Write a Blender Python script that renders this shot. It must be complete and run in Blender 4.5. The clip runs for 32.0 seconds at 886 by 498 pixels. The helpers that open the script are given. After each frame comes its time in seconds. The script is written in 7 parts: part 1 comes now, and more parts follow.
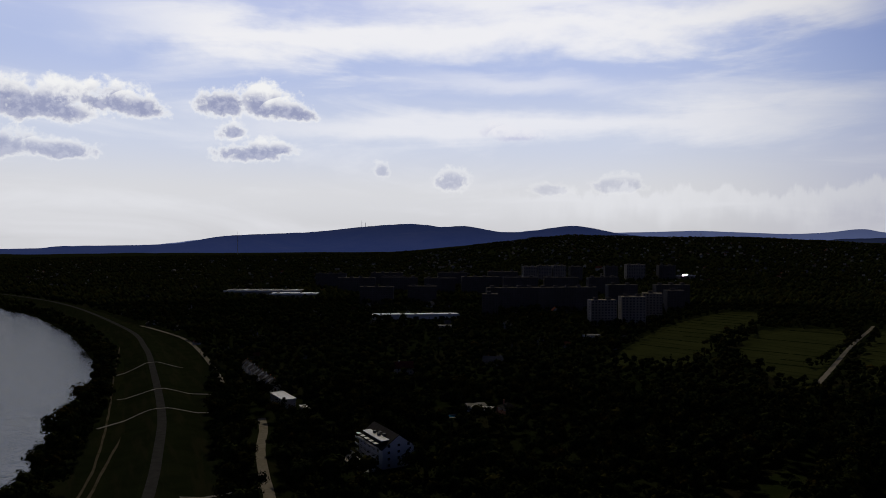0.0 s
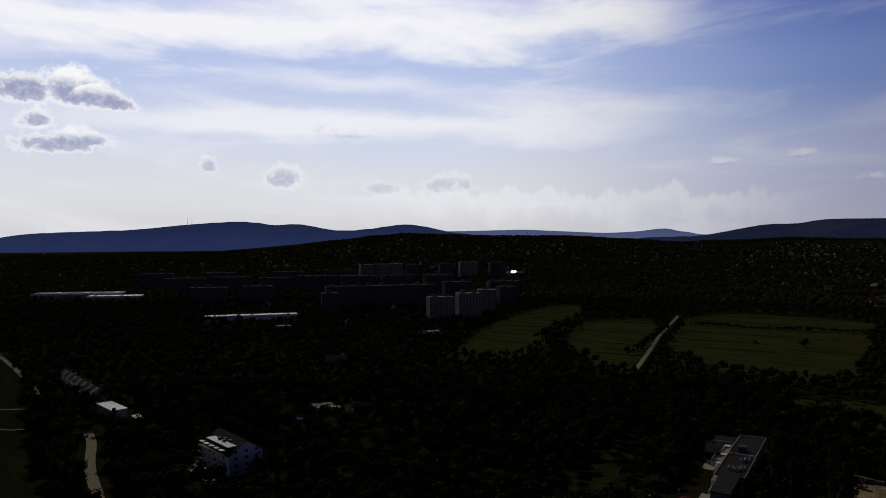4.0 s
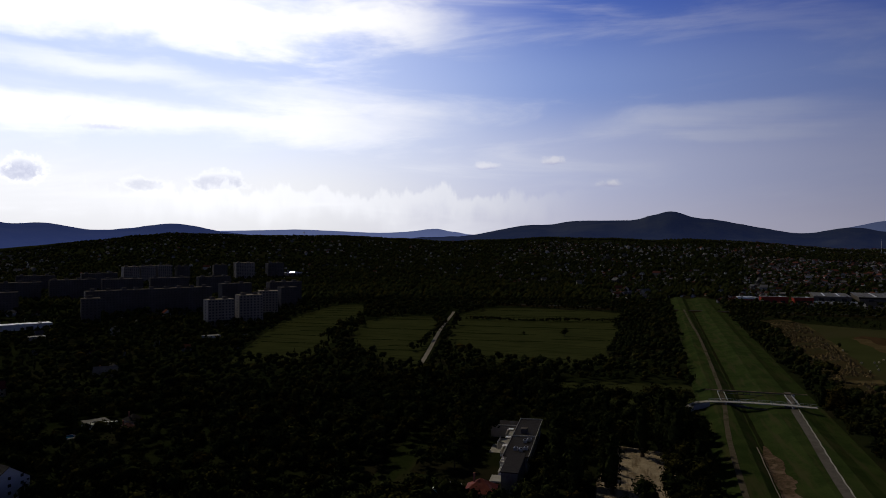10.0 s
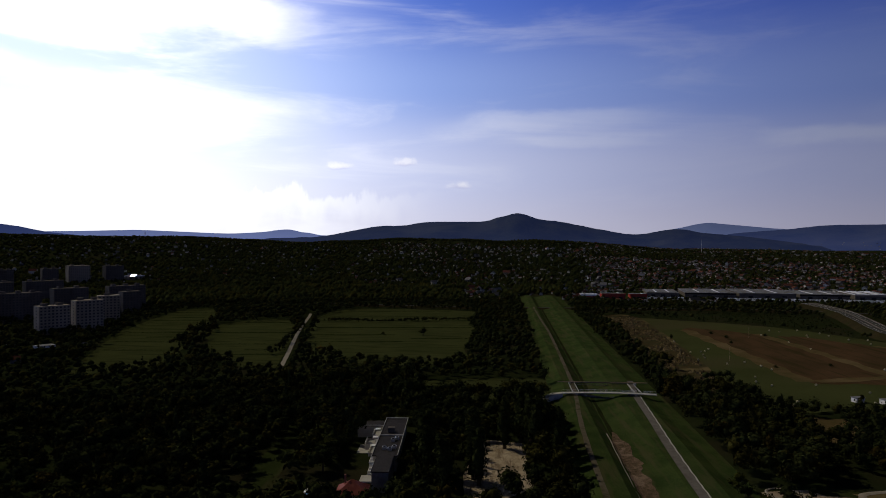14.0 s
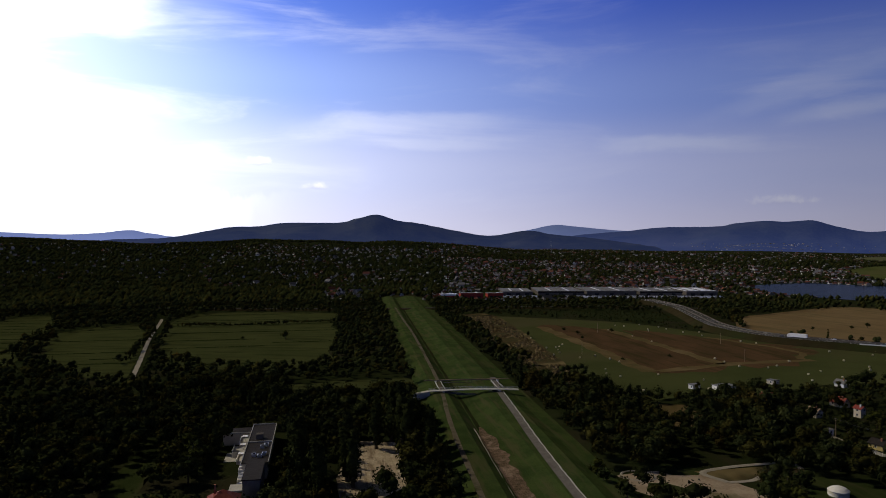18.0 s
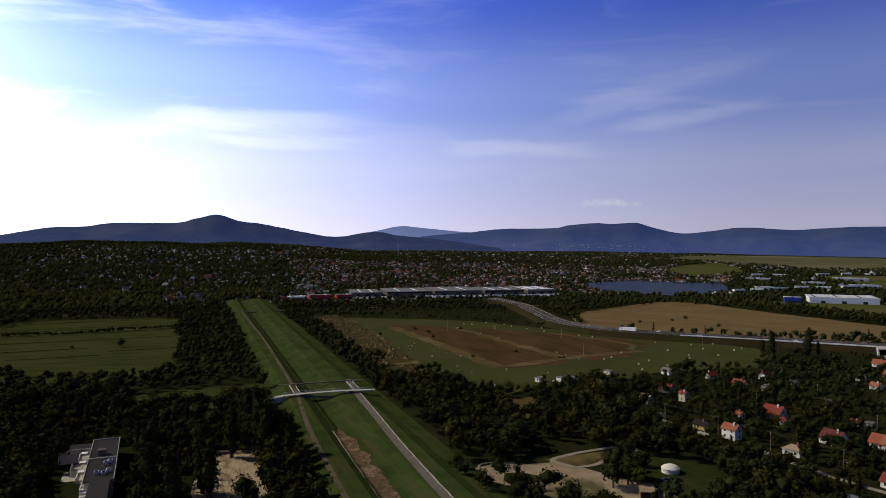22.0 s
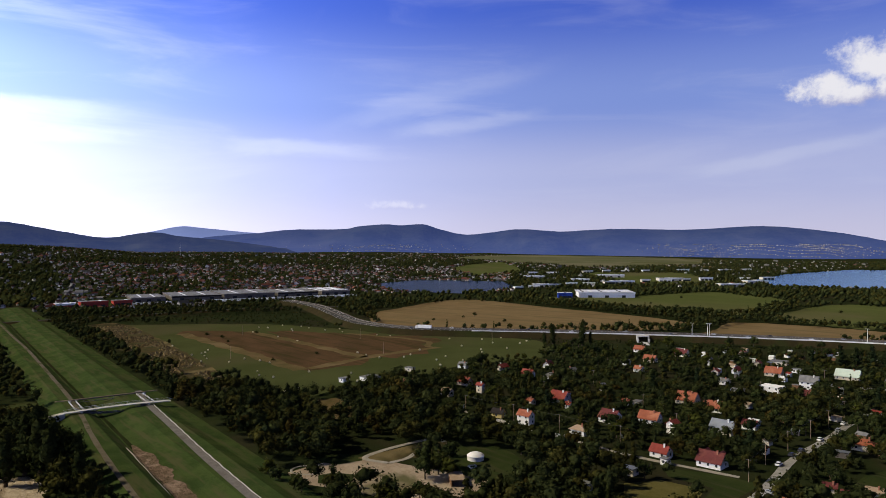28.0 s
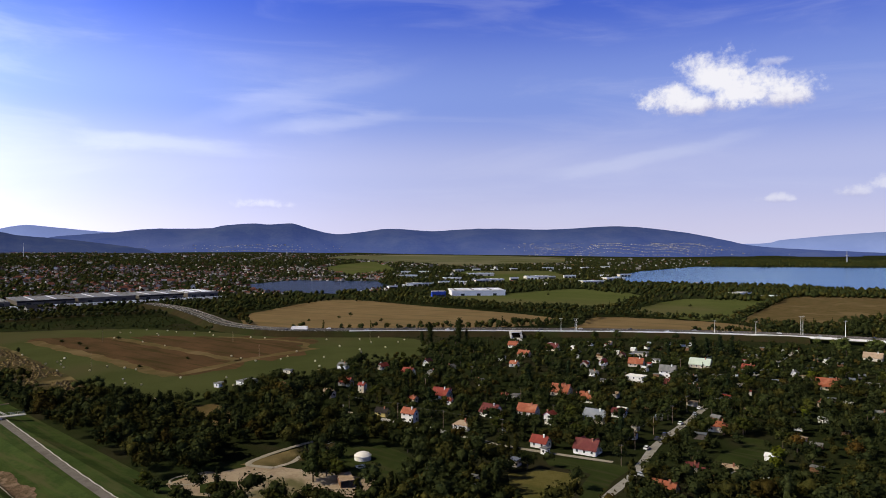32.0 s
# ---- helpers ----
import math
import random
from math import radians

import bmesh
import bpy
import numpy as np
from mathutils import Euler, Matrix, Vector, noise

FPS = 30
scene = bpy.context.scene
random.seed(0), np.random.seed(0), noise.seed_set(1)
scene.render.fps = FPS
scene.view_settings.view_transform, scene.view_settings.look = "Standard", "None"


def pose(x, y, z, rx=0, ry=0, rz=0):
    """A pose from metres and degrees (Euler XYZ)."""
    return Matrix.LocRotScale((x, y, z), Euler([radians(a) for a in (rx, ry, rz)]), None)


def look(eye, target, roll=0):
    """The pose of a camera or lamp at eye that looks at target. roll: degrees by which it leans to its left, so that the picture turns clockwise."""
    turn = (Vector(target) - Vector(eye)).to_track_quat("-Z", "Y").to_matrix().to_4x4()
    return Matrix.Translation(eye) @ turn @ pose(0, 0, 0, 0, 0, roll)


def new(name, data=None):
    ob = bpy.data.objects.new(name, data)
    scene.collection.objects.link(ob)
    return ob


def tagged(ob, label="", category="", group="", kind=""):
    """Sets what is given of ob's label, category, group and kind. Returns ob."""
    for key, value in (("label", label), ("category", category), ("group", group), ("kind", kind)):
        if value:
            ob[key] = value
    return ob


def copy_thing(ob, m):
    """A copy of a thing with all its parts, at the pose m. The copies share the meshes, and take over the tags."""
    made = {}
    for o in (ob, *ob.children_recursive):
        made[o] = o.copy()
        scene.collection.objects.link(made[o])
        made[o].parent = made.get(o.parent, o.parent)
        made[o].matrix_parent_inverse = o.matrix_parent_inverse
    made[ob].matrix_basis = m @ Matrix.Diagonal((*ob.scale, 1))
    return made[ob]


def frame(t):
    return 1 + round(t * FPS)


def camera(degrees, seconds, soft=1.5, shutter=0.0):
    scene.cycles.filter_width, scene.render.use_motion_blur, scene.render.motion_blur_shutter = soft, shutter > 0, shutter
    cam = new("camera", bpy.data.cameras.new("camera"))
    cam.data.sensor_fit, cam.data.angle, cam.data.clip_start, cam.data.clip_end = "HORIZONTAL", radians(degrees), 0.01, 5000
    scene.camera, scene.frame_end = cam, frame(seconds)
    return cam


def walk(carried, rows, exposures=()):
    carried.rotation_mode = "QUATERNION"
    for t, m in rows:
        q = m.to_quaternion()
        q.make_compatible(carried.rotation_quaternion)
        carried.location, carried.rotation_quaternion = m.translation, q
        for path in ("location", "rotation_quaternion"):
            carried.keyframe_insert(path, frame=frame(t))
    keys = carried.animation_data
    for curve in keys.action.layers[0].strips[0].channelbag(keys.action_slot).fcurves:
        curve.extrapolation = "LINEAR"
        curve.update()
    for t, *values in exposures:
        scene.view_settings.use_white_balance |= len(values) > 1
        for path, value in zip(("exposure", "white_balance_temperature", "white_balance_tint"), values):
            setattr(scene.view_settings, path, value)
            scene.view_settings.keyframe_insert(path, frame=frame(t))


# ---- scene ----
EXPOSURES = [(0, -2.9), (4, -2.83), (8, -2.62), (13, -2.13), (17, -1.66), (20, -1.24), (25, -0.7), (28, -0.5), (32, -0.36)]
cam = camera(63.33, 32.0, soft=0.9)
PATH = [
    (0, 0.00, 0.00, 88.00, 89.28, -0.13, 1.75),
    (1, -1.63, -0.31, 88.00, 89.25, -0.13, -1.13),
    (2, -3.25, -0.55, 88.01, 89.22, -0.12, -4.78),
    (3, -4.88, -0.72, 88.01, 89.20, -0.12, -8.26),
    (4, -6.50, -0.82, 88.02, 89.18, -0.11, -11.44),
    (4.5, -7.31, -0.84, 88.02, 89.18, -0.11, -13.17),
    (6.5, -10.51, -0.76, 88.03, 89.17, -0.10, -18.52),
    (7, -11.31, -0.70, 88.03, 89.17, -0.10, -19.95),
    (8, -12.88, -0.52, 88.04, 89.18, -0.09, -23.25),
    (9, -14.44, -0.28, 88.04, 89.19, -0.08, -25.97),
    (10, -15.97, 0.04, 88.04, 89.20, -0.08, -29.27),
    (11, -17.48, 0.42, 88.05, 89.22, -0.07, -32.32),
    (12, -18.96, 0.86, 88.05, 89.24, -0.06, -35.26),
    (13, -20.41, 1.38, 88.06, 89.26, -0.05, -38.29),
    (14, -21.83, 1.96, 88.06, 89.28, -0.04, -40.98),
    (14.5, -22.53, 2.28, 88.06, 89.29, -0.03, -42.32),
    (16.5, -25.21, 3.71, 88.07, 89.34, -0.01, -48.29),
    (17, -25.86, 4.11, 88.08, 89.35, -0.01, -49.70),
    (18, -27.12, 4.95, 88.08, 89.38, 0.00, -52.33),
    (19, -28.33, 5.86, 88.08, 89.40, 0.02, -55.27),
    (20, -29.48, 6.84, 88.09, 89.42, 0.03, -58.43),
    (21, -30.59, 7.88, 88.09, 89.44, 0.04, -61.58),
    (22, -31.64, 8.98, 88.10, 89.46, 0.06, -64.59),
    (23, -32.63, 10.15, 88.10, 89.48, 0.07, -67.33),
    (24, -33.56, 11.39, 88.11, 89.49, 0.09, -69.94),
    (25, -34.42, 12.68, 88.11, 89.50, 0.10, -72.76),
    (25.5, -34.82, 13.35, 88.11, 89.50, 0.11, -74.20),
    (27.5, -36.27, 16.20, 88.12, 89.51, 0.14, -79.85),
    (28, -36.59, 16.95, 88.12, 89.50, 0.15, -81.32),
    (29, -37.16, 18.49, 88.13, 89.49, 0.17, -83.92),
    (30, -37.66, 20.10, 88.13, 89.48, 0.19, -86.48),
    (31, -38.07, 21.77, 88.14, 89.46, 0.21, -88.94),
    (32, -38.40, 23.51, 88.14, 89.43, 0.23, -91.65),
]
walk(cam, [(t, pose(x, y, z, rx, ry, rz)) for t, x, y, z, rx, ry, rz in PATH], EXPOSURES)


# ---- world and sun ----
SUN_BEARING, SUN_HEIGHT = -10.0, 41.0
world = bpy.data.worlds.new("sky")
scene.world = world
world.use_nodes = True


class Nodes:
    """Short hand for building node trees."""

    def __init__(self, tree):
        self.tree = tree
        tree.nodes.clear()

    def add(self, kind, ins=(), **props):
        n = self.tree.nodes.new(kind)
        if "operation" in props:
            n.operation = props["operation"]
        if "clamped" in props:
            n.use_clamp = props["clamped"]
        if "blend" in props:
            n.data_type, n.blend_type = "RGBA", props["blend"]
        if "easing" in props:
            n.interpolation_type = props["easing"]
        if "attribute" in props:
            n.attribute_name = props["attribute"]
        for k, v in dict(ins).items():
            self.put(n.inputs[k], v)
        return n

    def put(self, socket, v):
        if isinstance(v, bpy.types.NodeSocket):
            self.tree.links.new(v, socket)
        else:
            socket.default_value = v

    def math(self, op, a, b=0.0, c=0.0, clamp=False):
        n = self.add("ShaderNodeMath", {0: a, 1: b, 2: c}, operation=op, clamped=clamp)
        return n.outputs[0]

    def mix(self, fac, a, b, blend="MIX"):
        n = self.add("ShaderNodeMix", blend=blend)
        self.put(n.inputs[0], fac)
        self.put(n.inputs[6], a)
        self.put(n.inputs[7], b)
        return n.outputs[2]

    def ramp(self, fac, lo, hi, a=0.0, b=1.0, smooth=True):
        n = self.add("ShaderNodeMapRange", {0: fac, 1: lo, 2: hi, 3: a, 4: b}, easing="SMOOTHSTEP" if smooth else "LINEAR")
        return n.outputs[0]

    def noise(self, vec, scale, detail=4.0, rough=0.55, dist=0.0):
        n = self.add("ShaderNodeTexNoise", {"Scale": scale, "Detail": detail, "Roughness": rough, "Distortion": dist})
        if vec is not None:
            self.put(n.inputs["Vector"], vec)
        return n.outputs[0]


def way(bearing, slope):
    """Unit direction from a compass-like bearing in degrees and a rise per metre."""
    b = radians(bearing)
    return Vector((math.sin(b), math.cos(b), slope)).normalized()


def build_sky():
    w = Nodes(world.node_tree)
    d = w.add("ShaderNodeTexCoord").outputs["Generated"]
    air = w.add("ShaderNodeTexSky")
    air.sky_type, air.sun_disc = "NISHITA", False
    air.sun_elevation, air.sun_rotation = radians(SUN_HEIGHT), radians(SUN_BEARING)
    air.altitude, air.air_density, air.dust_density, air.ozone_density = 200.0, 1.0, 1.2, 2.0
    sep = w.add("ShaderNodeSeparateXYZ", {0: d}).outputs
    level = w.math("SQRT", w.math("ADD", w.math("MULTIPLY", sep[0], sep[0]), w.math("MULTIPLY", sep[1], sep[1])))
    level = w.math("MAXIMUM", level, 0.02)
    slope = w.math("MAXIMUM", w.math("DIVIDE", sep[2], level), 0.0)
    bearing = w.math("MULTIPLY", w.math("ARCTAN2", sep[0], sep[1]), 57.2958)
    toward = w.add("ShaderNodeVectorMath", {0: d, 1: way(SUN_BEARING, 0.0)}, operation="DOT_PRODUCT").outputs["Value"]
    away = w.math("MULTIPLY", w.math("ARCCOSINE", w.math("DIVIDE", toward, level, clamp=False)), 57.2958)
    spot = w.add("ShaderNodeCombineXYZ", {0: bearing, 1: w.math("MULTIPLY", slope, 57.2958), 2: 0.0}).outputs[0]

    def rgb(r, g, b):
        return (*[(c / 255 / 12.92 if c < 10.3 else ((c / 255 + 0.055) / 1.055) ** 2.4) for c in (r, g, b)], 1)

    def column(*stops):
        """Colours up the sky, by slope."""
        col = stops[0][1]
        for (s0, _), (s1, c1) in zip(stops, stops[1:]):
            col = w.mix(w.ramp(slope, s0, s1), col, c1)
        return col
    clear = column((0.0, rgb(208, 206, 234)), (0.09, rgb(182, 190, 233)), (0.19, rgb(133, 156, 226)), (0.34, rgb(72, 103, 207)))
    middle = column((0.0, rgb(206, 206, 226)), (0.10, rgb(196, 204, 236)), (0.21, rgb(142, 167, 228)), (0.34, rgb(84, 116, 204)))
    bright = column((0.0, rgb(216, 216, 220)), (0.06, rgb(226, 227, 232)), (0.14, rgb(212, 220, 240)), (0.24, rgb(188, 202, 240)), (0.34, rgb(196, 206, 242)))
    colour = w.mix(w.ramp(away, 42, 82), w.mix(w.ramp(away, 26, 52), bright, middle), clear)
    # thin high cloud drawn out in streaks
    pulled = w.add("ShaderNodeMapping", {"Vector": spot, "Rotation": (0, 0, radians(-5)), "Scale": (0.055, 0.30, 1.0)}).outputs[0]
    strand = w.noise(pulled, 1.0, 6.0, 0.58, 0.6)
    ragged = w.noise(w.add("ShaderNodeMapping", {"Vector": spot, "Scale": (0.10, 0.22, 1.0)}).outputs[0], 1.0, 5.0, 0.6)
    bend = w.math("MULTIPLY", w.math("SUBTRACT", ragged, 0.5), 1.0)
    for b0, b1, soft0, soft1, s0, tilt, thick, dense in STREAKS:
        mid = w.math("ADD", s0, w.math("MULTIPLY", w.math("SUBTRACT", bearing, (b0 + b1) / 2), tilt))
        off = w.math("ADD", w.math("DIVIDE", w.math("SUBTRACT", slope, mid), thick), w.math("MULTIPLY", bend, 2.2))
        body = w.math("SUBTRACT", 1.0, w.math("ABSOLUTE", off))
        body = w.math("ADD", body, w.math("MULTIPLY", w.math("SUBTRACT", strand, 0.5), 1.6))
        mask = w.ramp(body, -0.1, 0.9)
        ends = w.math("MULTIPLY", w.ramp(w.math("ADD", bearing, w.math("MULTIPLY", bend, 9.0)), b0, b0 + soft0), w.ramp(w.math("ADD", bearing, w.math("MULTIPLY", bend, 9.0)), b1 - soft1, b1, 1.0, 0.0))
        white = w.mix(w.ramp(away, 35, 75), rgb(250, 250, 255), rgb(214, 220, 246))
        colour = w.mix(w.math("MULTIPLY", w.math("MULTIPLY", mask, ends), dense), colour, white)
    veil = w.math("MULTIPLY", w.ramp(strand, 0.46, 0.72), w.ramp(away, 25, 75, 0.5, 0.16))
    colour = w.mix(veil, colour, w.mix(w.ramp(away, 35, 75), rgb(247, 248, 254), rgb(212, 216, 244)))
    # heaped clouds: lobes of bearing, slope, half width in degrees, half height in slope
    rough = w.noise(spot, 0.55, 4.0, 0.55, 0.3)
    fine = w.noise(spot, 1.9, 5.0, 0.62, 0.2)
    crumb = w.math("ADD", w.math("MULTIPLY", w.math("SUBTRACT", rough, 0.5), 1.5), w.math("MULTIPLY", w.math("SUBTRACT", fine, 0.5), 0.9))
    for lobes, dense, backlit in CLOUDS:
        field, height = None, None
        for b0, s0, wide, high in lobes:
            u = w.math("DIVIDE", w.math("SUBTRACT", bearing, b0), wide)
            v = w.math("DIVIDE", w.math("SUBTRACT", slope, s0), high)
            v = w.math("ADD", v, w.math("MULTIPLY", w.math("MINIMUM", v, 0.0), 0.8))
            f = w.math("SUBTRACT", 1.0, w.math("SQRT", w.math("ADD", w.math("MULTIPLY", u, u), w.math("MULTIPLY", v, v))))
            field = f if field is None else w.math("MAXIMUM", field, f)
            height = v if height is None else w.math("MAXIMUM", height, w.math("ADD", v, w.math("MULTIPLY", w.math("MINIMUM", f, 0.0), 9.0)))
        field = w.math("ADD", field, crumb)
        mask = w.math("MULTIPLY", w.ramp(field, 0.0, 0.45 if backlit else 0.75), dense)
        if backlit:
            core = w.math("MULTIPLY", w.ramp(field, 0.18, 0.62), w.ramp(w.math("ADD", height, w.math("MULTIPLY", crumb, 0.5)), 0.25, 0.95, 1.0, 0.0))
            body = w.mix(core, rgb(255, 255, 255), w.mix(w.ramp(fine, 0.4, 0.65), rgb(158, 164, 196), rgb(186, 190, 214)))
        else:
            lit = w.ramp(w.math("ADD", height, w.math("MULTIPLY", crumb, 1.2)), -0.7, 0.45)
            body = w.mix(lit, rgb(186, 188, 222), rgb(246, 245, 252))
        colour = w.mix(mask, colour, body)
    # a row of low hazy cloud tops
    tops = w.math("ADD", 0.062, w.math("MULTIPLY", w.math("SUBTRACT", w.noise(w.add("ShaderNodeCombineXYZ", {0: bearing, 1: w.math("MULTIPLY", slope, 20.0), 2: 0.0}).outputs[0], 0.42, 5.0, 0.6), 0.42), 0.10))
    under = w.math("SUBTRACT", tops, slope)
    mask = w.math("MULTIPLY", w.ramp(under, 0.0, 0.010), w.ramp(under, 0.012, 0.055, 1.0, 0.0))
    mask = w.math("MULTIPLY", mask, w.math("MULTIPLY", w.ramp(bearing, -2, 14), w.ramp(bearing, 30, 42, 1.0, 0.0)))
    colour = w.mix(w.math("MULTIPLY", mask, 0.55), colour, rgb(244, 245, 250))
    # the sky is far brighter on the sun's side
    gain = w.math("POWER", 2.0, w.math("SUBTRACT", 2.74, w.ramp(away, 18, 108, 0.0, 2.42)))
    colour = w.mix(1.0, colour, w.add("ShaderNodeCombineXYZ", {0: gain, 1: gain, 2: gain}).outputs[0], "MULTIPLY")
    # above the hazy belt the clear blue dome
    dome = w.mix(1.0, air.outputs[0], (0.011, 0.011, 0.013, 1), "MULTIPLY")
    colour = w.mix(w.ramp(slope, 0.33, 0.60), colour, dome)
    bg = w.add("ShaderNodeBackground", {"Color": colour, "Strength": 1.0})
    w.tree.links.new(bg.outputs[0], w.add("ShaderNodeOutputWorld").inputs[0])


# first and last bearing, how softly both ends fade, middle slope, rise per degree, half thickness, density
STREAKS = [
    (-32, 33, 14, 10, 0.285, 0.0004, 0.050, 1.0), (-12, 22, 12, 16, 0.340, 0.0004, 0.040, 0.9), (-24, 34, 18, 16, 0.155, 0.0002, 0.030, 0.75), (-10, 18, 14, 14, 0.215, -0.0008, 0.022, 0.55),
    (63, 77, 5, 5, 0.127, -0.0006, 0.016, 0.36), (70, 92, 7, 8, 0.20, 0.005, 0.022, 0.18), (38, 62, 8, 8, 0.165, 0.001, 0.018, 0.3), (76, 90, 5, 5, 0.165, 0.002, 0.014, 0.3), (44, 60, 5, 6, 0.135, 0.0, 0.012, 0.3),
    (98, 118, 6, 8, 0.115, 0.003, 0.012, 0.3),
]
CLOUDS = [
    ([(-31.4, 0.160, 5.2, 0.036), (-29.5, 0.178, 2.6, 0.030), (-33.5, 0.172, 3.0, 0.034)], 0.95, True),
    ([(-26.4, 0.172, 3.2, 0.032), (-24.6, 0.166, 2.4, 0.026)], 0.95, True),
    ([(-33.0, 0.110, 3.6, 0.028), (-29.6, 0.108, 3.0, 0.020)], 0.7, True),
    ([(-18.6, 0.176, 3.0, 0.032), (-15.8, 0.180, 3.2, 0.036), (-13.6, 0.170, 2.6, 0.024)], 0.97, True),
    ([(-18.0, 0.140, 1.5, 0.022), (-16.4, 0.114, 3.2, 0.024), (-14.4, 0.120, 1.8, 0.018)], 0.85, True),
    ([(2.6, 0.152, 2.0, 0.022), (4.0, 0.144, 2.2, 0.016)], 0.6, False),
    ([(-1.0, 0.079, 1.7, 0.028)], 0.55, True), ([(-6.6, 0.093, 0.9, 0.020)], 0.45, True), ([(7.0, 0.068, 2.2, 0.016)], 0.3, True), ([(12.0, 0.072, 2.6, 0.022)], 0.35, True),
    ([(32.8, 0.100, 1.3, 0.008)], 0.6, False), ([(38.0, 0.106, 1.2, 0.009)], 0.6, False), ([(42.3, 0.074, 1.3, 0.009)], 0.6, False), ([(77.5, 0.050, 2.6, 0.012)], 0.35, False),
    ([(109.3, 0.186, 3.2, 0.030), (112.6, 0.208, 3.4, 0.046), (114.6, 0.190, 3.8, 0.038), (117.2, 0.180, 2.8, 0.030), (111.4, 0.176, 4.2, 0.024)], 1.0, False),
    ([(116.2, 0.226, 1.6, 0.010)], 0.4, False), ([(121.5, 0.058, 1.4, 0.014), (123.5, 0.066, 1.2, 0.016), (116.5, 0.052, 1.4, 0.010)], 0.5, False),
]
build_sky()
sun = new("sun", bpy.data.lights.new("sun", "SUN"))
sun.data.energy, sun.data.angle, sun.data.color = 5.0, radians(0.53), (1.0, 0.88, 0.66)
sun.matrix_world = look((0, 0, 500), Vector((0, 0, 500)) - way(SUN_BEARING, math.tan(radians(SUN_HEIGHT))))


# ---- materials ----
def material(name, colours, scale=0.5, fine=6.0, rough=0.9, bump=0.0, metal=0.0, spread=0.0, tone=False, streak=None, gloss=0.0, haze_glow=None):
    """Procedural surface: two colours mixed at two scales, with optional per-piece spread, relief and streaks along one way."""
    m = bpy.data.materials.new(name)
    m.use_nodes = True
    n = Nodes(m.node_tree)
    pos = n.add("ShaderNodeNewGeometry")
    vec = pos.outputs["Position"]
    a, b = [(*c, 1) for c in colours[:2]]
    big = n.noise(vec, scale, 4.0, 0.6)
    small = n.noise(vec, fine, 3.0, 0.6)
    fac = n.ramp(n.math("ADD", n.math("MULTIPLY", big, 0.65), n.math("MULTIPLY", small, 0.35)), 0.36, 0.64)
    col = n.mix(fac, a, b)
    if streak:
        turn, wide = streak
        st = n.add("ShaderNodeMapping", {"Vector": vec, "Rotation": (0, 0, radians(turn))}).outputs[0]
        st = n.add("ShaderNodeMapping", {"Vector": st, "Scale": (0.12 / wide, 1.0 / wide, 0.01)}).outputs[0]
        lines = n.noise(st, 1.0, 3.0, 0.6)
        third = (*(colours[2] if len(colours) > 2 else colours[1]), 1)
        col = n.mix(n.ramp(lines, 0.48, 0.66, 0.0, 0.8), col, third)
    elif len(colours) > 2:
        patch = n.noise(vec, scale * 0.27, 3.0, 0.6, 0.5)
        col = n.mix(n.ramp(patch, 0.5, 0.68, 0.0, 0.85), col, (*colours[2], 1))
    if tone:
        att = n.add("ShaderNodeAttribute", attribute="tone").outputs["Color"]
        col = n.mix(1.0, col, att, "MULTIPLY")
    if spread:
        val = n.ramp(pos.outputs["Random Per Island"], 0.0, 1.0, 1.0 - spread, 1.0 + spread, smooth=False)
        grey = n.add("ShaderNodeCombineXYZ", {0: val, 1: val, 2: val}).outputs[0]
        col = n.mix(1.0, col, grey, "MULTIPLY")
    s = n.add("ShaderNodeBsdfPrincipled", {"Base Color": col, "Roughness": rough, "Metallic": metal, "Specular IOR Level": gloss})
    if haze_glow:
        # haze painted as far backdrop emission: thicker low down, brighter on the sun's side
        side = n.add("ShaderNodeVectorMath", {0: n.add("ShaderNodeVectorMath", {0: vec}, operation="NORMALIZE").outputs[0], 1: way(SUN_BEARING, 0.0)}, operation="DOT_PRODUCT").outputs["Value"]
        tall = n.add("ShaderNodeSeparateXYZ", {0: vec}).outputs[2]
        s.inputs["Emission Color"].default_value = (*haze_glow[:3], 1)
        n.put(s.inputs["Emission Strength"], n.math("MULTIPLY", n.ramp(side, 0.05, 0.95, 1.0, haze_glow[3]), n.ramp(tall, 20.0, 190.0, 1.3, 0.85)))
    if bump:
        bp = n.add("ShaderNodeBump", {"Strength": bump, "Distance": 1.0 / fine, "Height": n.math("ADD", small, big)})
        n.tree.links.new(bp.outputs[0], s.inputs["Normal"])
    n.tree.links.new(s.outputs[0], n.add("ShaderNodeOutputMaterial").inputs[0])
    return m


def water(name, deep, ripple, shine, tint=(0.9, 0.92, 0.95)):
    m = bpy.data.materials.new(name)
    m.use_nodes = True
    n = Nodes(m.node_tree)
    vec = n.add("ShaderNodeNewGeometry").outputs["Position"]
    h = n.math("ADD", n.noise(vec, 0.35, 4.0, 0.6), n.math("MULTIPLY", n.noise(vec, 0.03, 2.0), 2.0))
    bp = n.add("ShaderNodeBump", {"Strength": ripple, "Distance": 1.2, "Height": h})
    body = n.add("ShaderNodeBsdfDiffuse", {"Color": (*deep, 1), "Roughness": 0.5})
    top = n.add("ShaderNodeBsdfGlossy", {"Color": (*tint, 1), "Roughness": 0.12, "Normal": bp.outputs[0]})
    mixed = n.add("ShaderNodeMixShader", {0: shine, 1: body.outputs[0], 2: top.outputs[0]})
    n.tree.links.new(mixed.outputs[0], n.add("ShaderNodeOutputMaterial").inputs[0])
    return m


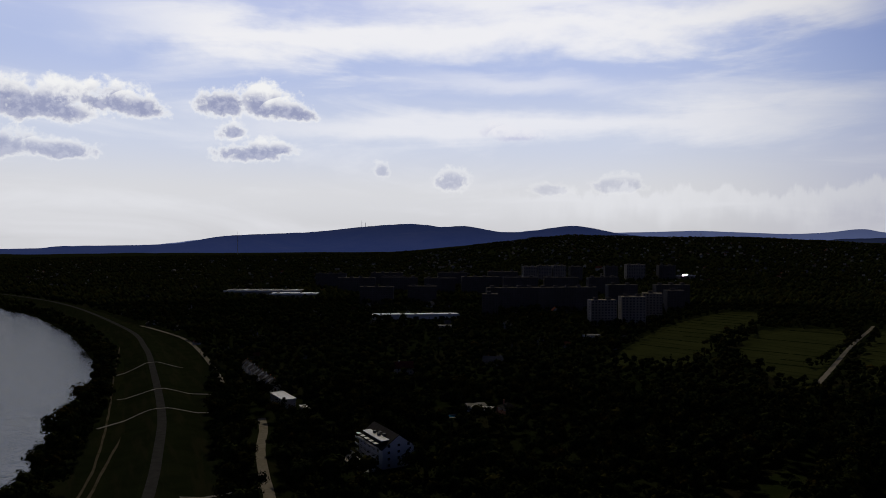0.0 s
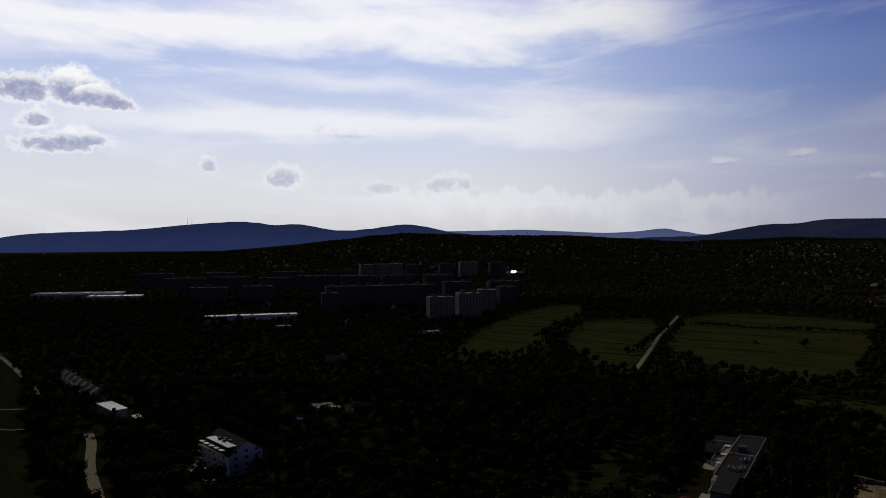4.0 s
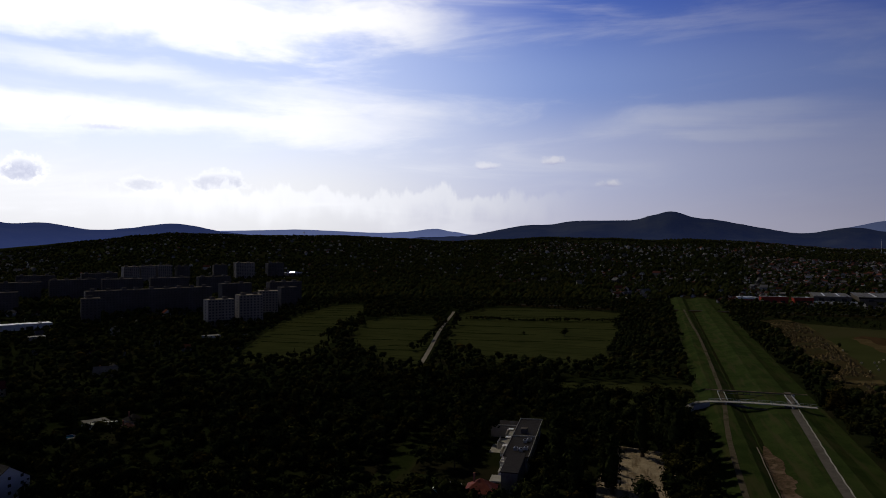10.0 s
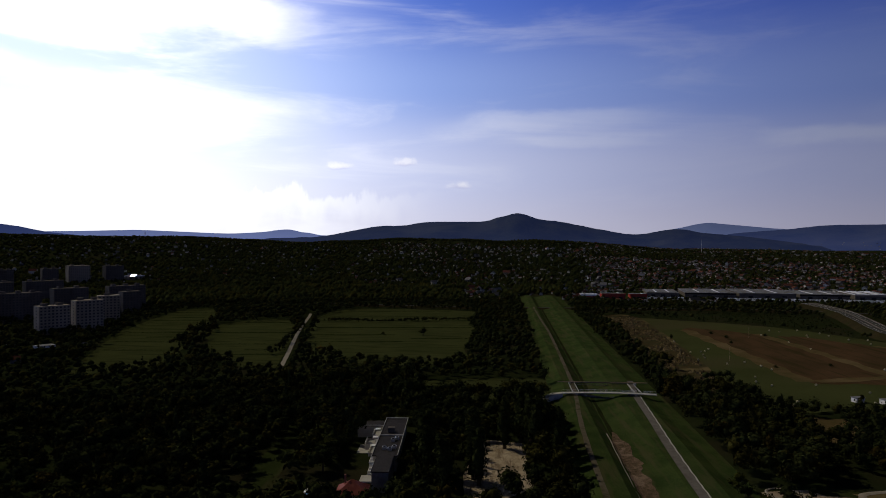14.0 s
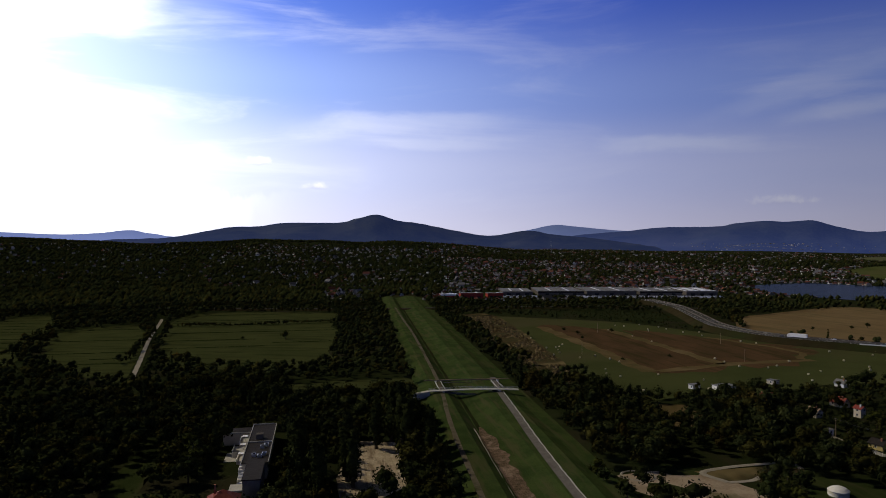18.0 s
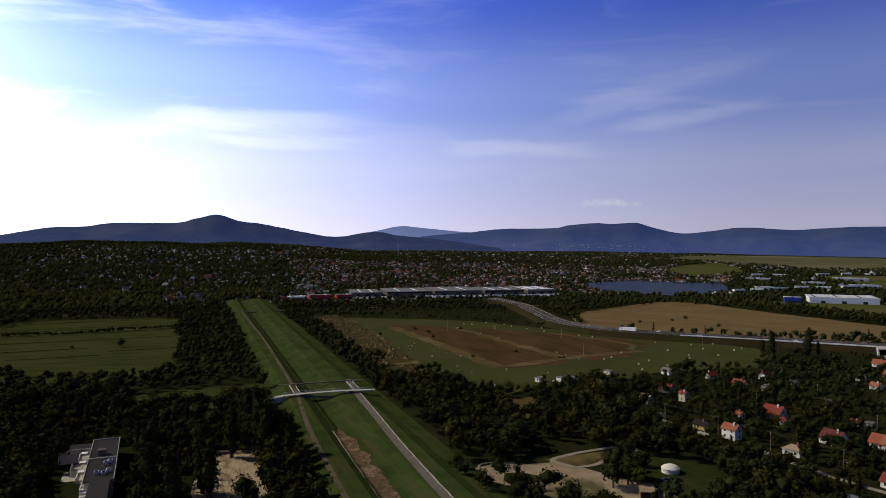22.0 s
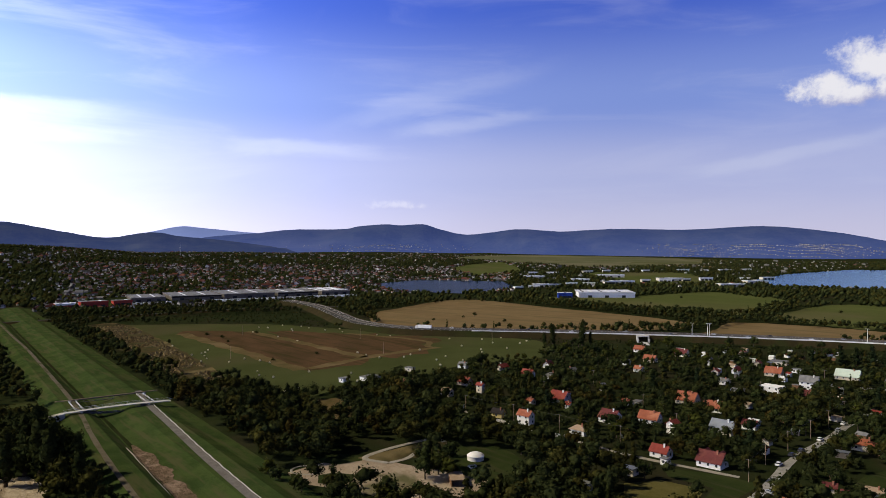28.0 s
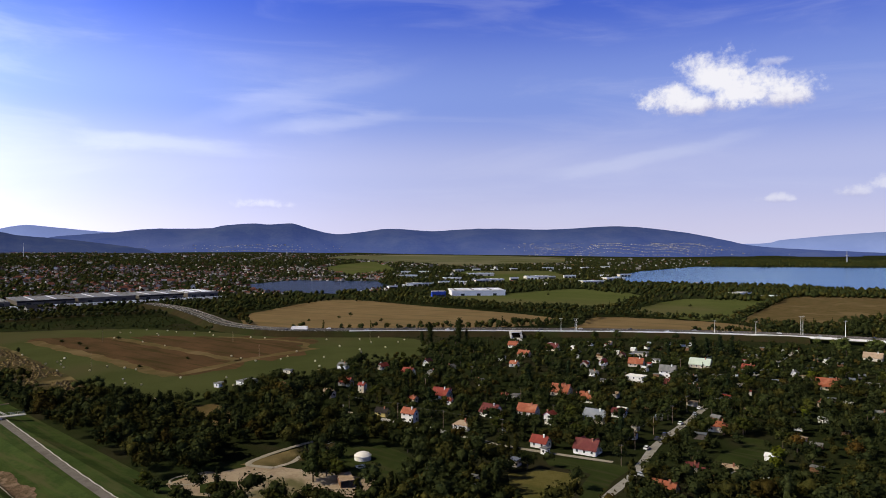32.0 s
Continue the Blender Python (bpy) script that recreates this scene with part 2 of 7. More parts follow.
M_GROUND = material("meadow_soil", [(0.01449, 0.02093, 0.007245), (0.02415, 0.02898, 0.01127), (0.02898, 0.02576, 0.01449)], 0.05, 1.2, 0.95, 0.4)
M_GRASS = material("mown_grass", [(0.022, 0.032, 0.010), (0.034, 0.044, 0.014), (0.044, 0.044, 0.020)], 0.06, 1.6, 0.9, 0.3, streak=(-46, 5.0))
M_LEVEE = material("levee_grass", [(0.0286, 0.0468, 0.0143), (0.0494, 0.0702, 0.0208), (0.065, 0.065, 0.0286)], 0.08, 1.6, 0.9, 0.3, streak=(-46, 4.0))
M_PASTURE = material("pasture", [(0.040, 0.048, 0.016), (0.054, 0.061, 0.021), (0.026, 0.031, 0.011)], 0.03, 0.9, 0.9, 0.3, streak=(51, 6.0))
M_HAYFIELD = material("hay_field", [(0.045, 0.054, 0.018), (0.060, 0.068, 0.024), (0.066, 0.060, 0.028)], 0.02, 0.8, 0.9, 0.3)
M_BROWN = material("ploughed_soil", [(0.062, 0.040, 0.020), (0.092, 0.054, 0.028), (0.040, 0.034, 0.014)], 0.03, 0.8, 0.95, 0.4, streak=(-48, 9.0))
M_TAN = material("stubble", [(0.1485, 0.104, 0.05115), (0.1815, 0.1287, 0.06435), (0.1238, 0.09488, 0.04455)], 0.02, 0.7, 0.95, 0.3, streak=(-60, 14.0))
M_DRYLAWN = material("dry_lawn", [(0.085, 0.078, 0.024), (0.12, 0.105, 0.038), (0.045, 0.055, 0.016)], 0.12, 1.2, 0.95, 0.3)
M_FAR_GREEN = material("far_meadow", [(0.062, 0.076, 0.022), (0.082, 0.094, 0.030), (0.095, 0.088, 0.040)], 0.012, 0.2, 0.9)
M_BANK = material("rough_bank_grass", [(0.024, 0.021, 0.010), (0.038, 0.029, 0.014), (0.024, 0.031, 0.010)], 0.06, 1.0, 0.95, 0.5)
M_DRY = material("dry_grass", [(0.12, 0.084, 0.04), (0.084, 0.068, 0.028), (0.152, 0.112, 0.056)], 0.08, 0.9, 0.95, 0.4)
M_CYCLE = material("worn_tarmac", [(0.1235, 0.1121, 0.09975), (0.171, 0.1568, 0.1425), (0.1045, 0.095, 0.08075)], 0.3, 3.0, 0.9, 0.1)
M_PLAIN = material("far_plain", [(0.12, 0.114, 0.066), (0.084, 0.096, 0.042), (0.18, 0.156, 0.102)], 0.006, 0.1, 0.95)
# levee grass seen against the sun: backlit darkness is put into the base colour
M_FLOOD_BACKLIT = material("backlit_flood_grass", [(0.014, 0.019, 0.008), (0.021, 0.026, 0.011), (0.028, 0.028, 0.014)], 0.08, 1.6, 0.95, 0.3, streak=(-117, 5.0))
M_TRODDEN = material("trodden_earth", [(0.2574, 0.198, 0.1386), (0.3564, 0.2871, 0.2079), (0.0693, 0.07425, 0.02574)], 0.12, 1.1, 0.95, 0.5)
M_ERODED = material("eroded_slope", [(0.17, 0.115, 0.080), (0.08, 0.062, 0.035), (0.25, 0.18, 0.13)], 0.45, 1.0, 0.95, 0.8)
M_SAND = material("raw_sand", [(0.36, 0.29, 0.20), (0.52, 0.43, 0.31), (0.20, 0.15, 0.10)], 0.16, 0.9, 0.95, 1.0, streak=(-46, 2.2))
M_SCRUB = material("dry_scrub", [(0.072, 0.052, 0.024), (0.048, 0.048, 0.0224), (0.176, 0.136, 0.064)], 0.10, 0.9, 0.95, 0.5)
M_ASPHALT = material("asphalt", [(0.048, 0.048, 0.0464), (0.068, 0.0672, 0.064)], 0.3, 4.0, 0.85, 0.1)
M_CONCRETE = material("pale_concrete", [(0.42, 0.41, 0.38), (0.52, 0.50, 0.47)], 0.4, 4.0, 0.8, 0.1)
M_LANE = material("worn_lane", [(0.24, 0.23, 0.21), (0.31, 0.30, 0.275), (0.18, 0.165, 0.14)], 0.4, 2.5, 0.9, 0.1)
M_GRAVEL = material("gravel_track", [(0.26, 0.235, 0.19), (0.34, 0.31, 0.26)], 0.4, 4.0, 0.9, 0.2)
M_TRACK = material("worn_track", [(0.0945, 0.081, 0.0558), (0.135, 0.117, 0.0855), (0.0495, 0.0522, 0.0198)], 0.3, 2.5, 0.95, 0.2)
M_RIVER = water("river_water", (0.05, 0.055, 0.045), 0.5, 0.28, (0.92, 0.92, 0.88))
M_LAKE = water("lake_water", (0.02, 0.06, 0.10), 0.25, 0.62, (0.66, 0.86, 1.0))
M_POND = water("pond_water", (0.012, 0.022, 0.04), 0.25, 0.16)
M_LEAF = material("leaves", [(0.01591, 0.02059, 0.007488), (0.03744, 0.04118, 0.0131)], 0.25, 2.2, 0.75, 0.6, spread=0.28, tone=True)
M_BARK = material("bark", [(0.06, 0.045, 0.03), (0.10, 0.08, 0.06)], 1.0, 8.0, 0.9, 0.5)


# ---- mesh helpers ----
class Shape:
    """Collects corners and faces, then becomes one mesh."""

    def __init__(self):
        self.v, self.f, self.m = [], [], []

    def face(self, pts, mat=0):
        k = len(self.v)
        self.v += [tuple(p) for p in pts]
        self.f.append(tuple(range(k, k + len(pts))))
        self.m.append(mat)

    def box(self, x0, y0, z0, x1, y1, z1, mat=0):
        k = len(self.v)
        self.v += [(x, y, z) for z in (z0, z1) for x, y in ((x0, y0), (x1, y0), (x1, y1), (x0, y1))]
        for q in ((0, 3, 2, 1), (4, 5, 6, 7), (0, 1, 5, 4), (1, 2, 6, 5), (2, 3, 7, 6), (3, 0, 4, 7)):
            self.f.append(tuple(k + i for i in q))
            self.m.append(mat)
        return self

    def mesh(self, name, mats):
        me = bpy.data.meshes.new(name)
        me.from_pydata(self.v, [], self.f)
        for x in mats:
            me.materials.append(x)
        if len(mats) > 1:
            me.polygons.foreach_set("material_index", self.m)
        me.update()
        return me


def part(name, shape, mats, parent=None, label=""):
    """One mesh object, under a thing or a part if one is given."""
    me = shape if isinstance(shape, bpy.types.Mesh) else shape.mesh(name, mats if isinstance(mats, (list, tuple)) else [mats])
    ob = new(name, me)
    if parent is not None:
        ob.parent = parent
    return tagged(ob, label)


def thing(name, label, category, at=(0, 0, 0), turn=0.0, group=""):
    ob = new(name)
    ob.empty_display_size = 0.5
    ob.matrix_world = pose(*at, 0, 0, turn)
    return tagged(ob, label, category, group)


def structure(name, shape, mats, label, category):
    return tagged(part(name, shape, mats), label, category, "", "structure")


def curve(points, step=8.0):
    """Points along a smooth line through the given ones, about step metres apart."""
    p = [np.array(q, float) for q in points]
    p = [2 * p[0] - p[1], *p, 2 * p[-1] - p[-2]]
    out = []
    for a, b, c, d in zip(p, p[1:], p[2:], p[3:]):
        n = max(1, int(np.linalg.norm(c - b) / step))
        for k in range(n):
            t = k / n
            out.append(0.5 * (2 * b + (c - a) * t + (2 * a - 5 * b + 4 * c - d) * t * t + (3 * b - a - 3 * c + d) * t ** 3))
    return np.array(out + [p[-2]])


def ribbon(points, profile, step=8.0, lift=0.0, wobble=0.0, base=None):
    """A strip swept along a line on the ground: profile of (metres to the right, height)."""
    c = curve(points, step)
    way_ = np.gradient(c[:, :2], axis=0)
    way_ /= np.linalg.norm(way_, axis=1)[:, None]
    right = np.stack([way_[:, 1], -way_[:, 0]], 1)
    s = Shape()
    for i, q in enumerate(c):
        for v, z in profile:
            x, y = q[:2] + right[i] * (v + wobble * math.sin(i * 1.7 + v))
            g = ground_at(x, y) if base is None else base
            s.v.append((x, y, g + z + lift))
    k = len(profile)
    for i in range(len(c) - 1):
        for j in range(k - 1):
            s.f.append((i * k + j, i * k + j + 1, (i + 1) * k + j + 1, (i + 1) * k + j))
            s.m.append(0)
    return s


def patch(points, lift=0.05, wobble=0.0, step=12.0):
    """A flat piece of land with a slightly wavering outline."""
    c = curve(list(points) + [points[0]], step)[:-1] if wobble else np.array(points, float)
    s = Shape()
    mid = c.mean(0)
    ring = []
    for i, (x, y) in enumerate(c):
        k = 1.0 + wobble * noise.noise((x * 0.05, y * 0.05, 3.0)) / max(20.0, math.hypot(x - mid[0], y - mid[1]))
        ring.append((mid[0] + (x - mid[0]) * k, mid[1] + (y - mid[1]) * k))
    s.v = [(x, y, ground_at(x, y) + lift) for x, y in ring]
    s.f, s.m = [tuple(range(len(ring)))], [0]
    me = s.mesh("patch", [])
    bm = bmesh.new()
    bm.from_mesh(me)
    bmesh.ops.triangulate(bm, faces=bm.faces[:])
    for f in bm.faces:
        if f.normal.z < 0:
            f.normal_flip()
    s.v = [tuple(v.co) for v in bm.verts]
    s.f = [tuple(v.index for v in f.verts) for f in bm.faces]
    s.m = [0] * len(s.f)
    bm.free()
    bpy.data.meshes.remove(me)
    return s


def inside(points, x, y):
    """Which of the places lie in the outline."""
    x, y = np.asarray(x, float), np.asarray(y, float)
    hit = np.zeros(x.shape, bool)
    for (ax, ay), (bx, by) in zip(points, points[1:] + points[:1]):
        with np.errstate(divide="ignore", invalid="ignore"):
            hit ^= ((ay > y) != (by > y)) & (x < (bx - ax) * (y - ay) / (by - ay) + ax)
    return hit


def beside(points, wide, x, y):
    """Which of the places lie within so many metres of a line."""
    x, y = np.asarray(x, float), np.asarray(y, float)
    hit = np.zeros(x.shape, bool)
    for (ax, ay), (bx, by) in zip(points, points[1:]):
        dx, dy = bx - ax, by - ay
        t = np.clip(((x - ax) * dx + (y - ay) * dy) / (dx * dx + dy * dy), 0, 1)
        hit |= np.hypot(x - ax - t * dx, y - ay - t * dy) < wide
    return hit


# ---- land ----
# how high the wooded rise behind the plain stands, by bearing
RISE = [(-60, 5), (-30, 8), (-6, 22), (0, 52), (8, 100), (15, 97), (23, 84), (30, 74), (40, 84), (48, 80), (53, 66), (58, 48), (66, 40), (78, 34), (92, 16), (108, 3), (180, 0)]


def land(x, y):
    x, y = np.asarray(x, float), np.asarray(y, float)
    r, b = np.hypot(x, y), np.degrees(np.arctan2(x, y))
    t = np.clip((r - 1250) / 1500, 0, 1)
    high = np.interp(b, [k for k, _ in RISE], [v for _, v in RISE])
    fold = 1 + 0.10 * np.sin(x * 0.006 + 1) * np.sin(y * 0.005) + 0.05 * np.sin(x * 0.017) * np.cos(y * 0.015)
    return t * t * (3 - 2 * t) * high * fold


def ground_at(x, y):
    return float(land(x, y))


def build_ground():
    rings = np.concatenate([[0, 60, 120], np.geomspace(180, 4980, 90)])
    turns = np.radians(np.concatenate([np.arange(-45, 135, 0.75), np.arange(135, 315, 5)]))
    R, A = np.meshgrid(rings, turns, indexing="ij")
    X, Y = R * np.sin(A), R * np.cos(A)
    Z = land(X, Y)
    n = len(turns)
    s = Shape()
    s.v = np.stack([X, Y, Z], -1).reshape(-1, 3).tolist()
    for i in range(len(rings) - 1):
        for j in range(n):
            k = (j + 1) % n
            s.f.append((i * n + j, i * n + k, (i + 1) * n + k, (i + 1) * n + j)[::-1])
    s.m = [0] * len(s.f)
    ob = structure("ground", s, [M_GROUND], "wide river plain of dark grass and soil rising to low hills", "ground")
    ob.data.polygons.foreach_set("use_smooth", [True] * len(s.f))


build_ground()


def hill(name, crest_line, far, deep, mats, label, seed, rough=6.0, foot=-60.0):
    """A range of hills far off, with its crest through (bearing, height) and folds in its flank."""
    line = curve(crest_line, 1.0)
    s = Shape()
    rows, n = 22, len(line)
    for i in range(rows):
        t = i / (rows - 1)
        r = far - deep * (1 - t)
        for b, c in line:
            x, y = r * math.sin(radians(b)), r * math.cos(radians(b))
            fold = noise.fractal((x * 0.0022 + seed, y * 0.0022, seed), 1.0, 2.0, 4)
            top = c + rough * 0.3 * noise.noise((b * 1.3, seed, 0.0)) + rough * 0.12 * noise.noise((b * 6.0, seed, 2.0))
            z = foot + (top - foot) * t ** 0.8 + rough * 26 * fold * t * (1 - t)
            s.v.append((x, y, min(z, top + 1)))
    for i in range(rows - 1):
        for j in range(n - 1):
            s.f.append((i * n + j, i * n + j + 1, (i + 1) * n + j + 1, (i + 1) * n + j))
    s.m = [0] * len(s.f)
    ob = structure(name, s, mats, label, "hills")
    ob.data.polygons.foreach_set("use_smooth", [True] * len(s.f))
    return ob


# blue emission on these hill surfaces stands in for distance haze
M_HILL_FAR = material("far_hills", [(0.05, 0.07, 0.10), (0.07, 0.09, 0.12)], 0.004, 0.03, 1.0, 0.0, haze_glow=(0.17, 0.22, 0.47, 2.6))
M_HILL_MID = material("blue_hills", [(0.015, 0.021, 0.0165), (0.03375, 0.039, 0.03), (0.04875, 0.0525, 0.04125)], 0.006, 0.05, 1.0, 0.25, haze_glow=(0.042, 0.068, 0.232, 1.9))
M_HILL_NEAR = material("wooded_hill", [(0.012, 0.0165, 0.0105), (0.03, 0.0345, 0.021), (0.045, 0.0495, 0.03375)], 0.008, 0.06, 1.0, 0.25, haze_glow=(0.024, 0.038, 0.122, 1.6))


def crest(r, *knots):
    """Knots of bearing and rise over the eye's level in thousandths, turned into heights at that distance."""
    return [(b, 88 + k * 0.001 * r) for b, k in knots]


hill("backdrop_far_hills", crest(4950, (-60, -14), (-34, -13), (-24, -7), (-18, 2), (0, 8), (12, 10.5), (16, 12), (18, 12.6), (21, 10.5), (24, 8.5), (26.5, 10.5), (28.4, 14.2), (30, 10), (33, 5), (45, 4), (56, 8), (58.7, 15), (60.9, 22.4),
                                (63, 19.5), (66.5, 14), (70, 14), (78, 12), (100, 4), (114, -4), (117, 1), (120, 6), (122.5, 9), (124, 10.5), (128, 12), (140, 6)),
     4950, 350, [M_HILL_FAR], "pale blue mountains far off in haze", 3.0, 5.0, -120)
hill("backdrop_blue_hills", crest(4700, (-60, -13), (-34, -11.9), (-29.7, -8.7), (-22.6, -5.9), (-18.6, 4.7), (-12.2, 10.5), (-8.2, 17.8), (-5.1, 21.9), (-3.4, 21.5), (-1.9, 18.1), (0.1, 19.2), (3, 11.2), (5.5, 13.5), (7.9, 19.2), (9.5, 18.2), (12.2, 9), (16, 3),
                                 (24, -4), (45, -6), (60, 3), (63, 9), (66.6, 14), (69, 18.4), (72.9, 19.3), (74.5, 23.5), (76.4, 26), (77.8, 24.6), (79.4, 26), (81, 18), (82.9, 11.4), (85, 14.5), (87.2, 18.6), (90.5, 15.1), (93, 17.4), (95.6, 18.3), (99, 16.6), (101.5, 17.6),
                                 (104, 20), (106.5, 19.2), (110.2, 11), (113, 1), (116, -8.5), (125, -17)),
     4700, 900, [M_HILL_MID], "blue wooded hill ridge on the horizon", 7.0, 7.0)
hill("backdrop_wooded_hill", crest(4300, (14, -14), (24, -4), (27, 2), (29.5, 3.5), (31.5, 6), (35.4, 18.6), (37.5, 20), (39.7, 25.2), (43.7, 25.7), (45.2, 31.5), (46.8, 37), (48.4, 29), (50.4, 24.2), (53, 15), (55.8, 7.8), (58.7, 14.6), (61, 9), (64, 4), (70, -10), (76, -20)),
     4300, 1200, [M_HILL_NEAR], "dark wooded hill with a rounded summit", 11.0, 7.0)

# ---- open land, roads and water ----
C_U, C_V = Vector((0.716, 0.698)), Vector((0.698, -0.716))


def along(u, v):
    """A place by metres along the canal and to the right of its line."""
    p = C_U * u + C_V * v
    return (p.x, p.y)


RIVER_BANK = [(-900, 1120), (-595, 900), (-491, 803), (-371, 660), (-292, 546), (-253, 486), (-214, 397), (-181, 307), (-156, 245), (-120, 120), (-90, 0)]
LEVEE_LINE = [(-860, 1180), (-680, 1060), (-507, 904), (-322, 672), (-250, 554), (-202, 459), (-149, 348), (-123, 284), (-104, 232), (-78, 150), (-60, 60)]
RIVERSIDE = [(-595, 915), (-507, 925), (-307, 700), (-251, 634), (-213, 570), (-160, 450), (-120, 330), (-78, 225), (-40, 60), (-95, 60), (-122, 200), (-150, 270), (-190, 380), (-235, 490), (-280, 560), (-360, 680), (-480, 825)]
FIELD_A = [(96, 512), (200, 728), (315, 885), (356, 872), (290, 730), (157, 516)]
FIELD_B = [(206, 560), (292, 712), (372, 716), (300, 578), (240, 488), (200, 440)]
FIELD_C = [(290, 535), (408, 710), (498, 765), (580, 662), (570, 622), (494, 552), (437, 485), (372, 428), (338, 392), (292, 396), (252, 466)]
STRIP = [(262, 352), (322, 305), (292, 268), (230, 306)]
SCRUB = [(664, 514), (681, 472), (400, 222), (382, 240)]
FIELD_G = [(681, 472), (705, 330), (662, 200), (634, 130), (628, 60), (600, 24), (520, 22), (486, 70), (416, 113), (370, 149), (348, 171), (426, 243)]
BROWN_1 = [(618, 378), (640, 318), (500, 158), (446, 188)]
BROWN_2 = [(648, 306), (638, 215), (614, 130), (560, 112), (506, 156)]
STUBBLE = [(829, 247), (1064, 159), (936, 11), (807, -115), (730, -120), (690, -25), (672, 109), (700, 191)]
GREEN_1 = [(1133, 79), (1150, -90), (1279, -260), (1100, -330), (870, -205), (940, -90)]
GREEN_2 = [(851, -228), (1035, -374), (976, -475), (750, -319), (763, -270)]
FIELD_3 = [(721, -313), (1054, -545), (1012, -690), (790, -560), (690, -390)]
BROWN_4 = [(666, -60), (690, -128), (787, -185), (722, -298), (640, -300), (640, -200), (655, -110)]
PALE = [(2728, 429), (3799, 166), (3398, -663), (2588, -501), (2217, -70)]
FAR_GREEN = [(1981, 304), (2398, 191), (1956, 98), (1748, 202)]
FAR_FIELD = [(1500, -150), (1900, -60), (1980, -330), (1560, -330)]
LAKE = [(1420, 395), (1560, 310), (1540, 125), (1370, 86), (1190, 170), (1239, 288)]
BIG_LAKE = [(1674, -430), (1990, -600), (2290, -873), (2100, -1500), (1500, -1700), (1000, -950), (1148, -770), (1274, -690), (1369, -606), (1436, -515), (1488, -415)]
DIRT = [(226, 118), (236, 112), (246, 100), (252, 90), (246, 76), (236, 62), (228, 40), (206, 46), (196, 62), (206, 80), (213, 96), (216, 108)]
DIRT_LOOP = [(248, 96), (262, 84), (280, 70), (276, 62), (256, 66), (243, 82)]
CLEARING = [(345, 156), (359, 138), (318, 112), (306, 128)]
YURT_LAWN = [(264, 62), (272, 46), (254, 26), (238, 26), (222, 38), (216, 46), (228, 54), (244, 60)]
LAWN_1 = [(233, -8), (238, -22), (229, -36), (212, -29), (194, -24), (192, -8), (206, -6)]
LAWN_2 = [(255, -99), (263, -113), (255, -121), (238, -112), (226, -98), (230, -86), (240, -88)]
LAWN_4 = [(252, -26), (246, -46), (238, -58), (222, -46), (204, -36), (204, -30), (213, -31), (231, -40), (242, -26)]
LAWN_5 = [(280, -118), (273, -129), (258, -124), (262, -114)]
LAWN_3 = [(140, 286), (129, 266), (105, 241.5), (112, 230), (102, 219), (78, 214), (80, 230), (100, 255), (120, 276)]
SAND = [(196, 231), (209, 214), (168, 172), (144, 182)]
HOTEL_YARD = [(165, 282), (190, 272), (172, 240), (128, 196), (110, 206), (112, 228), (106, 241), (128, 263), (146, 254)]
HIGHWAY = [(380, -640), (480, -460), (545, -360), (576, -312), (599, -257), (620, -176), (634, -79), (641, 1), (643, 92), (654, 165), (700, 222), (789, 275), (880, 330), (960, 400)]
BYROAD = [(905, 300), (870, 400), (780, 500), (690, 590), (600, 690), (480, 860)]
LANE = [(420, 752), (409, 734), (324, 611), (255, 505), (215, 444)]
VILLAGE_ROAD = [(140, 10), (180, -22), (207, -40), (230, -56), (271, -79), (309, -107), (345, -132), (420, -190), (520, -270)]
FENCE_LANE = [(345, 72), (325, 53), (309, 33), (291, 12), (268, -14), (245, -52)]
VILLAGE = [(455, 122), (330, 85), (300, 50), (278, 10), (240, -4), (225, -60), (190, -110), (240, -330), (420, -330), (560, -260), (600, -150), (590, 20), (545, 75)]
RETAIL = [(930, 700), (869, 612), (1084, 316), (1150, 340), (1230, 400), (1030, 720)]
ESTATE = [(-180, 900), (-200, 1150), (60, 1560), (480, 1560), (480, 1350), (285, 960), (190, 770), (60, 860)]

